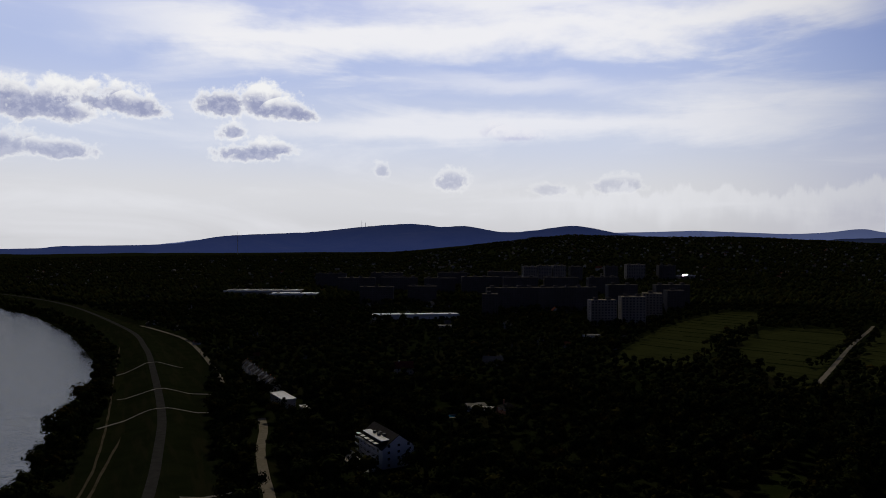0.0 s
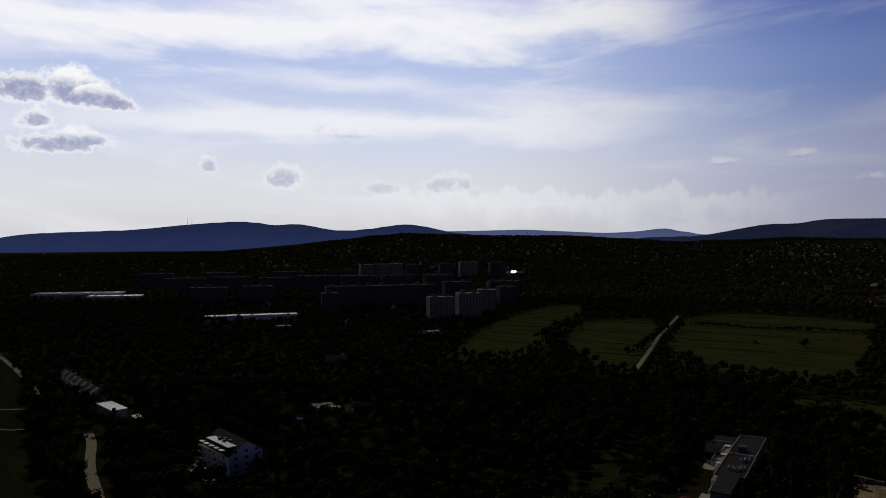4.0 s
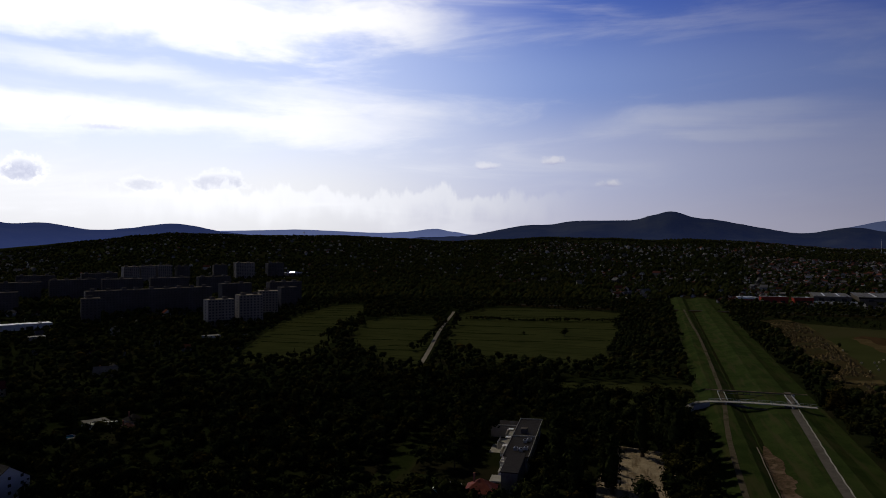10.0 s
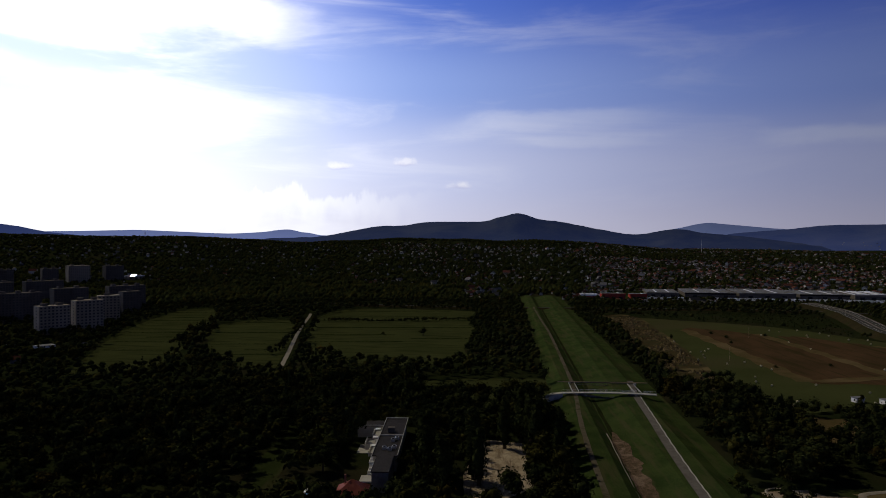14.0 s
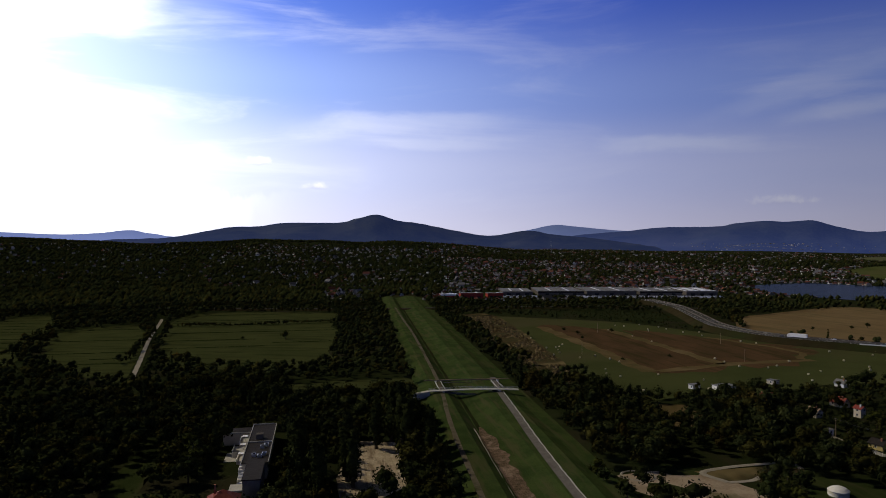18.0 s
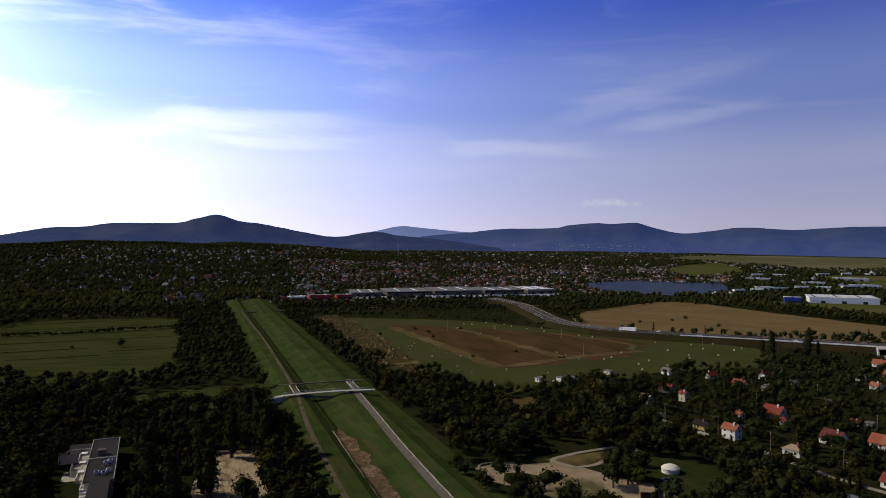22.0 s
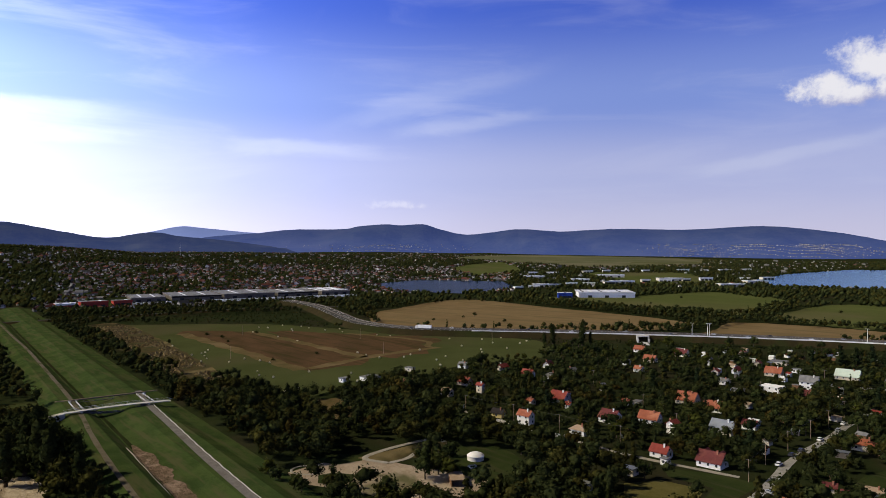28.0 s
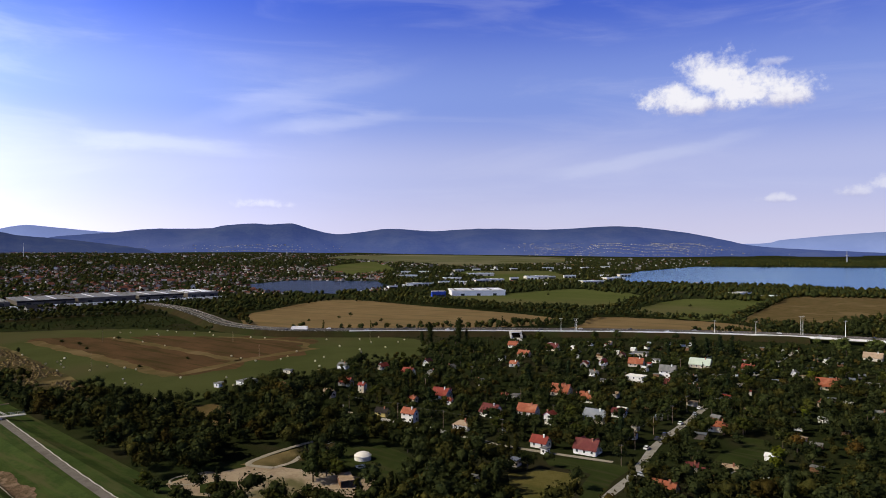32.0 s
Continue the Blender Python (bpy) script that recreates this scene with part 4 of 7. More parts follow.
def house(x, y, w, d, eaves, turn, roof, wall, kind):
    n = len(KEEP_CLEAR)
    w, d = w * 0.86, d * 0.84
    size = "two-storey " if eaves > 5 else ("small " if w < 6.5 else "")
    h = thing("house", f"{size}{wall[1]} house with a {roof[1]} {ROOF_WORDS[kind]} among gardens", "house", (x, y, 0), turn, "village houses")
    r = math.hypot(x, y)
    KEEP_CLEAR.append((x, y, w * 0.58 + 1.8))
    KEEP_CLEAR.append((x - x / r * (w * 0.4 + 4.5), y - y / r * (w * 0.4 + 4.5), w * 0.38 + 1.7))
    eaves = 2.5 if eaves < 5 else 4.6
    rise = d / 2 * (0.9 if w > 6.5 else 0.7)
    s = Shape()
    s.box(-w / 2, -d / 2, -0.3, w / 2, d / 2, eaves)
    if kind in ("gable", "cross"):
        for g in (-1, 1):
            s.face([(g * w / 2, g * -d / 2, eaves), (g * w / 2, g * d / 2, eaves), (g * w / 2, 0, eaves + rise)])
    if kind == "cross":
        s.box(-w * 0.2, -d / 2 - 1.6, -0.3, w * 0.2, -d / 2 + 0.5, eaves)
        s.face([(-w * 0.2, -d / 2 - 1.6, eaves), (w * 0.2, -d / 2 - 1.6, eaves), (0, -d / 2 - 1.6, eaves + w * 0.2)])
    part("wall", s, wall[0], h)
    s = Shape()
    if kind == "flat":
        s.box(-w / 2 - 0.3, -d / 2 - 0.3, eaves + 0.003, w / 2 + 0.3, d / 2 + 0.3, eaves + 0.28)
        s.box(-w / 2 - 0.3, -d / 2 - 0.3, eaves + 0.28, -w / 2 - 0.1, d / 2 + 0.3, eaves + 0.45)
    elif kind == "hip":
        hip(s, w, d, eaves + 0.003, rise * 0.85)
    else:
        gable(s, w, d, eaves, rise)
        if kind == "cross":
            k = Shape()
            gable(k, d * 0.5 + 2.0, w * 0.4, eaves, w * 0.2, 0.3, 0.18, True)
            s.v, base = s.v + [(a, b - d * 0.25 - 0.9, c) for a, b, c in k.v], len(s.v)
            s.f += [tuple(i + base for i in f) for f in k.f]
            s.m += k.m
    part("roof", s, roof[0], h)
    if kind != "flat":
        cx = w * (0.22 if n % 2 else -0.25)
        c = Shape().box(cx - 0.28, 0.4, eaves + rise * 0.4, cx + 0.28, 0.96, eaves + rise + 0.75)
        c.box(cx - 0.34, 0.34, eaves + rise + 0.75, cx + 0.34, 1.02, eaves + rise + 0.87)
        part("chimney", c, M_BRICK if n % 3 else M_PLASTER, h)
    for fl in range(2 if eaves > 4 else 1):
        z = 0.85 + fl * 2.4
        for k in range(max(1, int(w / 3.2))):
            wx = -w / 2 + (k + 0.5) * w / max(1, int(w / 3.2))
            if kind == "cross" and abs(wx) < w * 0.2:
                window(h, wx, -d / 2 - 1.6, z, 1.2, 1.3, "f")
            else:
                window(h, wx, -d / 2, z, 1.2, 1.3, "f")
            window(h, wx, d / 2, z, 1.1, 1.2, "b")
        window(h, -w / 2, -d * 0.15, z, 1.1, 1.3, "l")
    if kind in ("gable", "cross") and w > 6.5:
        window(h, -w / 2, 0, eaves + 0.4, 0.9, 1.0, "l")
        window(h, w / 2, 0, eaves + 0.4, 0.9, 1.0, "r")
    if w > 5:
        door = part("door", Shape().box(w / 2 - 0.05, -0.5, 0, w / 2 + 0.08, 0.5, 2.05), M_WOOD, h)
        part("handle", Shape().box(w / 2 + 0.083, 0.32, 0.98, w / 2 + 0.14, 0.42, 1.04), M_STEEL, door)
    return h


def dormer(h, x, y, z, w, tall, deep, roof, wall):
    """A small gabled roof window that looks out towards -y."""
    s = Shape().box(x - w / 2, y, z, x + w / 2, y + deep, z + tall)
    s.face([(x - w / 2, y, z + tall), (x + w / 2, y, z + tall), (x, y, z + tall + w * 0.45)])
    d = part("dormer", s, wall[0], h)
    k = Shape()
    gable(k, deep, w, z + tall, w * 0.45, 0.15, 0.12, True)
    k.v = [(a + x, b + y + deep / 2, c) for a, b, c in k.v]
    part("dormer_roof", k, roof[0], d)
    part("pane", Shape().box(x - w * 0.32, y - 0.04, z + 0.2, x + w * 0.32, y + 0.02, z + tall - 0.05), M_GLASS, d)


house(314, 30, 8.2, 5.6, 5.8, 56, ORANGE, WHITE, "gable")
house(326, 44, 7.4, 5.6, 3.2, 60, DARK, YELLOW, "gable")
house(356, 29, 5.2, 4.2, 3.2, 48, ORANGE, CREAM, "gable")
h_ = house(365, 13, 11.2, 9.5, 3.2, 56, RED, WHITE, "cross")
for x_ in (-3.9, 3.9):
    dormer(h_, x_, -3.3, 4.0, 1.5, 1.2, 3.0, RED, WHITE)
house(350, 9, 4.2, 3.4, 3.2, 53, RED, WHITE, "gable")
house(437, 33, 8.8, 6.7, 3.2, 57, RED, WHITE, "gable")
house(460, 51, 7.7, 4.9, 3.2, -43, RED, CREAM, "gable")
house(429, 18, 9.0, 7.4, 3.2, 60, GREY, WHITE, "hip")
house(405, 71, 9.3, 6.6, 3.2, 59, RED, CREAM, "gable")
house(384, 59, 4.9, 3.9, 5.8, 57, RED, CREAM, "gable")
house(372, 77, 7.7, 5.4, 3.2, 52, TAN, CREAM, "gable")
house(388, 104, 10.0, 8.4, 3.2, -31, ORANGE, CREAM, "gable")
house(412, 133, 12.8, 9.2, 3.2, -35, GREY, WHITE, "flat")
house(404, 148, 6.4, 4.6, 3.2, -27, GREY, WHITE, "flat")
house(464, 79, 7.4, 6.2, 3.2, 64, GREY, WHITE, "gable")
house(447, 114, 6.9, 4.5, 3.2, 66, GREY, CREAM, "flat")
house(474, 20, 7.9, 5.9, 3.2, -27, MAROON, WHITE, "gable")
house(298, 5, 8.9, 6.1, 3.2, 59, TAN, WHITE, "hip")
house(324, -11, 10.7, 9.1, 3.2, 50, MAROON, WHITE, "gable")
house(402, -12, 5.4, 4.4, 3.2, -43, GREY, WHITE, "gable")
house(454, 4, 6.4, 4.6, 3.2, -40, GREY, WHITE, "gable")
house(338, 65, 3.5, 2.8, 3.2, -36, GREY, WHITE, "flat")
house(557, -52, 9.2, 6.9, 3.2, 61, ORANGE, WHITE, "gable")
house(508, -54, 10.1, 7.0, 3.2, 55, ORANGE, CREAM, "gable")
house(466, -41, 6.6, 5.6, 3.2, 49, ORANGE, WHITE, "gable")
house(493, -35, 6.2, 4.8, 3.2, 58, GREY, WHITE, "gable")
house(360, -22, 5.0, 4.0, 3.2, 58, RED, WHITE, "gable")
house(361, -28, 6.2, 4.4, 3.2, -28, GREY, CREAM, "flat")
house(325, -30, 11.3, 8.3, 3.2, 58, ORANGE, WHITE, "gable")
h_ = house(371, -56, 12.2, 10.2, 3.2, 55, ORANGE, CREAM, "gable")
dormer(h_, 0.5, -4.0, 3.9, 2.2, 1.5, 3.6, ORANGE, WHITE)
house(354, -66, 10.5, 7.9, 3.2, 61, ORANGE, WHITE, "gable")
house(295, -16, 5.0, 4.0, 3.2, 50, RED, CREAM, "hip")
house(307, -38, 6.0, 4.8, 5.8, -40, RED, WHITE, "gable")
house(268, -27, 8.7, 6.3, 3.2, 52, RED, WHITE, "cross")
house(257, -27, 3.5, 2.8, 3.2, 43, GREY, WHITE, "flat")
h_ = house(258, -45, 11.4, 8.8, 3.2, 54, MAROON, WHITE, "gable")
for x_ in (-3.1, 3.1):
    dormer(h_, x_, -3.4, 4.0, 1.7, 1.3, 3.2, MAROON, WHITE)
house(310, -61, 12.2, 9.2, 3.2, 51, METAL, CREAM, "gable")
house(319, -75, 7.4, 5.9, 3.2, 54, MAROON, WHITE, "gable")
house(462, -90, 6.7, 5.3, 3.2, -26, RED, CREAM, "gable")
house(469, -105, 7.6, 5.0, 3.2, -36, RED, WHITE, "gable")
house(428, -88, 5.9, 4.7, 3.2, 50, GREY, WHITE, "gable")
house(401, -89, 8.0, 6.2, 3.2, 60, GREY, WHITE, "flat")
house(463, -127, 11.6, 9.0, 3.2, 59, ORANGE, CREAM, "gable")
house(476, -146, 7.9, 5.2, 3.2, 55, GREY, WHITE, "flat")
house(403, -109, 13.0, 9.8, 5.8, 50, WHITE, WHITE, "flat")
house(421, -135, 11.5, 8.5, 5.8, 59, GREY, WHITE, "gable")
house(391, -124, 8.7, 6.5, 3.2, 59, MAROON, CREAM, "gable")
house(456, -170, 16.0, 10.2, 3.2, 54, GREEN, CREAM, "gable")
house(376, -133, 7.8, 5.8, 3.2, 57, ORANGE, CREAM, "gable")
house(409, -146, 7.0, 4.8, 3.2, 47, GREY, WHITE, "gable")
house(290, -113, 10.4, 6.9, 3.2, 60, ORANGE, CREAM, "hip")
house(409, -165, 15.5, 13.1, 3.2, 61, GREY, WHITE, "flat")
house(500, -127, 6.4, 5.0, 3.2, -28, MAROON, CREAM, "gable")
house(509, -144, 13.1, 10.1, 3.2, 60, GREY, CREAM, "flat")
house(539, -82, 10.3, 8.4, 3.2, 52, MAROON, CREAM, "gable")
house(513, -96, 7.8, 4.9, 3.2, -25, GREY, CREAM, "gable")
house(207, -60, 9.5, 7.2, 3.2, 50, ORANGE, WHITE, "cross")
house(220, -82, 8.0, 5.9, 3.2, 55, MAROON, WHITE, "gable")
house(228, -92, 6.0, 4.8, 3.2, 60, TAN, WHITE, "gable")
house(243, -12, 5.9, 4.7, 3.2, 52, METAL, CREAM, "flat")
house(223, 6, 5.4, 4.4, 3.2, 50, GREY, CREAM, "flat")
house(379, -217, 16.0, 10.7, 3.2, 59, ORANGE, CREAM, "gable")
house(335, -188, 6.0, 4.8, 3.2, -41, ORANGE, CREAM, "gable")
house(419, -217, 6.4, 5.3, 3.2, -36, GREY, WHITE, "gable")
house(437, -195, 8.9, 6.8, 3.2, 46, RED, WHITE, "gable")
house(342, -206, 5.5, 4.4, 3.2, 57, GREY, WHITE, "flat")
house(477, -306, 14.1, 8.9, 3.2, 49, TAN, CREAM, "gable")
house(380, -245, 11.5, 7.3, 3.2, 50, GREY, WHITE, "flat")
house(232, -79, 5.0, 4.0, 3.2, 66, MAROON, CREAM, "gable")
house(9, 366, 12, 7, 3.2, -20, WHITE, WHITE, "flat")
house(18, 352, 8, 7, 3.2, 10, MAROON, CREAM, "hip")
house(307, -201, 7.7, 4.9, 3.2, 53, GREY, CREAM, "gable")


# ---- panel flats of the housing estate ----
def polar(bearing, r):
    return (r * math.sin(radians(bearing)), r * math.cos(radians(bearing)))


def flats(bearing, r, long, deep, floors, turn, pale=True):
    x, y = polar(bearing, r)
    z = ground_at(x, y)
    tall = floors * 2.85 + 1.2
    b = thing("apartment_block", f"{'pale' if pale else 'grey'} {floors}-storey panel apartment block among trees", "apartment block", (x, y, z), turn, "housing estate")
    KEEP_CLEAR.append((x, y, long * 0.30))
    wall = Shape()
    for k in range(max(1, round(long / 16))):
        n = max(1, round(long / 16))
        x0 = -long / 2 + k * long / n
        off = 0.9 if k % 2 else 0.0
        wall.box(x0, -deep / 2 - off, -3, x0 + long / n - 0.003, deep / 2 - off * 0.5, tall)
    part("wall", wall, M_PANEL if pale else M_PANEL_DARK, b)
    for k in range(max(1, round(long / 16))):
        x0 = -long / 2 + (k + 0.3) * long / max(1, round(long / 16))
        part("roof_house", Shape().box(x0, -2, tall + 0.003, x0 + 5, 2.5, tall + 2.4), M_PANEL_DARK, b)
    s = Shape()
    n = max(3, int(long / 3.3))
    for f in range(floors):
        zz = 1.6 + f * 2.85
        for k in range(n):
            wx = -long / 2 + (k + 0.5) * long / n
            for sy in (-deep / 2 - 1.0, deep / 2 + 0.05):
                s.box(wx - 0.85, sy - 0.06, zz, wx + 0.85, sy + 0.22, zz + 1.45, 0)
        for sx in (-1, 1):
            s.box(sx * long / 2 - 0.06, -1.2, zz, sx * long / 2 + 0.06, 1.2, zz + 1.4, 0)
    tagged(part("window_grid", s, [M_FLAT_WINDOW], b), "dark window grid", "", "", "stuff")
    return b


for bearing, r, long, deep, floors, turn, pale in (
    (10.75, 760, 27, 13, 9, 8, True), (13.0, 775, 25, 14, 10, 4, True), (14.5, 830, 21, 14, 10, -10, True), (16.1, 930, 22, 14, 9, 5, False),
    (5.1, 1440, 27, 16, 11, 10, True), (6.25, 1448, 27, 16, 11, 10, True), (7.4, 1455, 26, 16, 11, 10, True), (8.7, 1462, 24, 16, 10, 10, False),
    (13.2, 1500, 38, 16, 11, 5, True), (15.5, 1530, 34, 16, 10, 5, False), (11.4, 1480, 26, 16, 10, 0, False),
    (3.3, 890, 50, 13, 10, 6, False), (6.2, 900, 50, 13, 10, 6, False), (9.0, 915, 44, 13, 10, 6, False), (2.0, 820, 18, 15, 9, 0, False),
    (-8.6, 1170, 60, 14, 9, 4, False), (-5.2, 1185, 60, 14, 9, 4, False), (-2.0, 1160, 50, 14, 9, 4, False), (1.2, 1150, 60, 14, 10, 4, False), (4.4, 1140, 55, 14, 10, 4, False),
    (7.6, 1150, 55, 14, 10, 4, False), (10.8, 1170, 50, 14, 10, 8, False), (-7.0, 985, 46, 13, 8, 2, False), (-3.4, 1000, 40, 13, 8, 2, False), (12.2, 980, 40, 13, 10, 10, False),
    (15.9, 1000, 46, 13, 10, 6, False), (-10.6, 1330, 55, 14, 9, 4, False), (-6.2, 1340, 60, 14, 9, 4, False), (-1.0, 1350, 55, 14, 9, 4, False), (3.0, 1330, 55, 14, 10, 4, False),
):
    flats(bearing, r, long, deep, floors, turn, pale)


# ---- halls of the retail park and works ----
def hall(x, y, w, d, h, turn, roof, face, label, lights=4, accent=None):
    b = thing("retail_hall", label, "hall", (x, y, ground_at(x, y)), turn, "large halls")
    KEEP_CLEAR.append((x, y, max(w, d) * 0.5))
    part("wall", Shape().box(-w / 2, -d / 2, -2, w / 2, d / 2, h), face, b)
    s = Shape().box(-w / 2 - 0.4, -d / 2 - 0.4, h + 0.003, w / 2 + 0.4, d / 2 + 0.4, h + 0.5)
    part("roof", s, roof, b)
    for k in range(lights):
        x0 = -w / 2 + (k + 0.5) * w / lights
        part("skylight", Shape().box(x0 - 1.2, -d * 0.36, h + 0.503, x0 + 1.2, d * 0.36, h + 1.1), M_WHITE_ROOF if k % 2 else M_GREY_ROOF, b)
    part("fascia", Shape().box(-w / 2 - 0.6, -d / 2 - 0.7, h - 1.6, w / 2 + 0.6, -d / 2 - 0.41, h + 0.9), accent or M_WHITE_ROOF, b)
    for k in range(3):
        x0 = -w * 0.3 + k * w * 0.3
        part("entrance", Shape().box(x0 - 3, -d / 2 - 0.5, 0, x0 + 3, -d / 2 + 0.1, 3.6), M_GLASS, b)
    return b


for k, (s_, w_, d_, h_, roof_, acc_) in enumerate(((26, 48, 88, 5.5, M_GREY_ROOF, M_PANEL_DARK), (96, 74, 104, 6, M_GREY_ROOF, M_DARK_TILE), (178, 80, 110, 6.5, M_GREY_ROOF, M_PANEL_DARK), (258, 68, 100, 6, M_GREY_ROOF, M_DARK_TILE), (324, 50, 84, 7, M_WHITE_ROOF, M_PANEL))):
    hall(952 + 0.6 * s_ + 0.4 * d_ + 4, 640 - 0.8 * s_ + 0.3 * d_ + 3, w_, d_, h_, -53, roof_, M_PANEL_DARK, "long flat-roofed retail hall with a pale roof edge", 5, acc_)
hall(846, 668, 26, 20, 7, -45, M_WHITE_ROOF, M_FACADE_RED, "red shop hall with a white roof", 2)
hall(876, 648, 34, 22, 8, -45, M_GREY_ROOF, M_FACADE_RED, "red-clad shop hall with a grey roof", 2, M_FACADE_RED)
hall(908, 626, 24, 20, 7, -45, M_GREY_ROOF, M_FACADE_RED, "dark red shop hall", 2, M_FACADE_RED)
hall(1165, -66, 88, 66, 8, -86, M_WHITE_ROOF, M_PLASTER, "white works hall with a blue front corner", 6)
hall(1122, -2, 22, 20, 8, -86, M_WHITE_ROOF, M_FACADE_BLUE, "blue-clad office wing of a works hall", 1, M_FACADE_BLUE)
for x_, y_, w_, d_, t_ in ((1555, -403, 60, 24, -70), (1621, -242, 70, 30, -80), (1083, -479, 46, 18, -60), (1012, -492, 34, 16, -62), (1569, -43, 50, 26, -85), (1515, -127, 60, 24, -80), (1660, 60, 60, 26, -85), (1440, -330, 70, 22, -75), (1740, -120, 80, 30, -85), (1390, 40, 40, 20, -80)):
    hall(x_, y_, w_ * 0.8, d_ * 0.9, 6, t_, M_WHITE_ROOF, M_CREAM, "low white industrial shed among trees", 3)
for k in range(22):
    a_, r_ = radians(86.5 + (k * 7.3) % 19), 1330 + (k * 173) % 900
    hall(r_ * math.sin(a_), r_ * math.cos(a_), 18 + (k * 5) % 17, 10 + (k * 3) % 6, 4.5 + k % 3, -60 - (k * 13) % 40, (M_WHITE_ROOF, M_GREY_ROOF, M_METAL_ROOF)[k % 3], (M_PLASTER, M_CREAM)[k % 2], "small pale works shed on the plain", 1)
hall(455, 1500, 40, 16, 6, 20, M_METAL_ROOF, M_PANEL, "low hall with a shining metal roof", 2)
KEEP_CLEAR.extend([(448, 1478, 16), (441, 1455, 15), (434, 1432, 14)])
g_ = thing("glass_roof", "tilted glass roof light that catches the sun", "roof light", (448, 1478, ground_at(448, 1478)), 0)
n_ = (way(SUN_BEARING, math.tan(radians(SUN_HEIGHT))) + Vector((-0.29, -0.957, 0.055))).normalized()
a_ = n_.cross(Vector((0, 0, 1))).normalized()
b_ = a_.cross(n_)
s_ = Shape()
c_ = [Vector((0, 0, 9)) + a_ * i + b_ * j for i, j in ((-6, -3), (6, -3), (6, 3), (-6, 3))]
s_.face(c_)
s_.face([p - n_ * 0.3 for p in c_[::-1]])
for i in range(4):
    s_.face([c_[i], c_[i] - n_ * 0.3, c_[(i + 1) % 4] - n_ * 0.3, c_[(i + 1) % 4]])
part("pane", s_, material("mirror_glass", [(0.8, 0.8, 0.8), (0.85, 0.85, 0.85)], 0.5, 2.0, 0.16, metal=1.0), g_)
part("stand", Shape().box(-3, -1, -1, 3, 1, 6.5), M_PANEL_DARK, g_)
hall(-55, 800, 96, 16, 5, 8, M_WHITE_ROOF, M_PLASTER, "long low white bath building", 5)
hall(-320, 1140, 120, 40, 7, 0, M_GREY_ROOF, M_PANEL, "low grey industrial roofs in rows", 6)
hall(-260, 1090, 70, 26, 6, 0, M_WHITE_ROOF, M_PANEL, "low works hall with pale roof", 4)


# ---- large house with roof terraces ----
def terrace_house():
    h = thing("terrace_house", "four-storey guest house with slate roof and white terraces", "guest house", (-31.3, 286, 0), -59)
    h.matrix_world = h.matrix_world @ Matrix.Diagonal((0.85, 1.05, 0.845, 1))
    KEEP_CLEAR.extend([(-31, 286, 15), (-36, 273, 11), (-43, 280, 11), (-27, 264, 9), (-28, 254, 7)])
    w, d = 27, 13
    part("wall", Shape().box(-w / 2, -d / 2, -0.3, w / 2, d / 2, 9.2), M_PLASTER, h, "shaded white plaster wall")
    s = Shape()
    gable(s, w, d, 9.2, 5.6, 0.5, 0.25)
    part("roof", s, M_DARK_TILE, h, "dark slate gable roof")
    for g in (-1, 1):
        s = Shape()
        s.face([(g * w / 2, g * -d / 2, 9.2), (g * w / 2, g * d / 2, 9.2), (g * w / 2, 0, 14.8)])
        part("gable_wall", s, M_PLASTER, h)
    part("dormer", Shape().box(-w * 0.36, -d / 2 + 0.6, 9.3, w * 0.40, -0.4, 12.3), M_DARK_TILE, h)
    part("dormer_roof", Shape().box(-w * 0.38, -d / 2 + 0.3, 12.303, w * 0.42, 0.2, 12.6), M_WHITE_ROOF, h, "white flat dormer roof")
    for k in range(4):
        part("roof_unit", Shape().box(-4 + k * 2.4, -4.2 + (k % 2) * 1.4, 12.603, -2.4 + k * 2.4, -3.2 + (k % 2) * 1.4, 13.6), M_DARK_STEEL, h)
    for k in range(5):
        x0 = -w / 2 + 0.4 + k * 4.9
        part("balcony", Shape().box(x0, -d / 2 - 1.9, 8.9, x0 + 4.0, -d / 2, 9.15), M_CONCRETE, h)
        part("parasol", Shape().box(x0 + 0.3, -d / 2 - 1.7, 11.0, x0 + 3.2, -d / 2 - 0.2, 11.12), M_CANVAS, h)
        for fl in range(3):
            window(h, x0 + 2.0, -d / 2, 0.9 + fl * 2.9, 2.2, 1.6, "f")
            part("railing", Shape().box(x0, -d / 2 - 1.95, 3.0 + fl * 2.9, x0 + 4.0, -d / 2 - 1.85, 3.9 + fl * 2.9), M_STEEL, h)
    for fl in range(4):
        for k in range(3):
            window(h, w / 2, -4 + k * 4, 0.9 + fl * 2.9, 1.2, 1.4, "r")
    part("terrace", Shape().box(-w / 2 - 3, -d / 2 - 8, 0, w / 2, -d / 2 - 2, 0.4), M_CONCRETE, h, "pale paved terrace")
    for k in range(3):
        part("awning", Shape().box(-w / 2 + k * 7.5, -d / 2 - 6, 2.6, -w / 2 + k * 7.5 + 4.6, -d / 2 - 3.4, 2.75), M_CANVAS, h, "white canvas awning")


terrace_house()


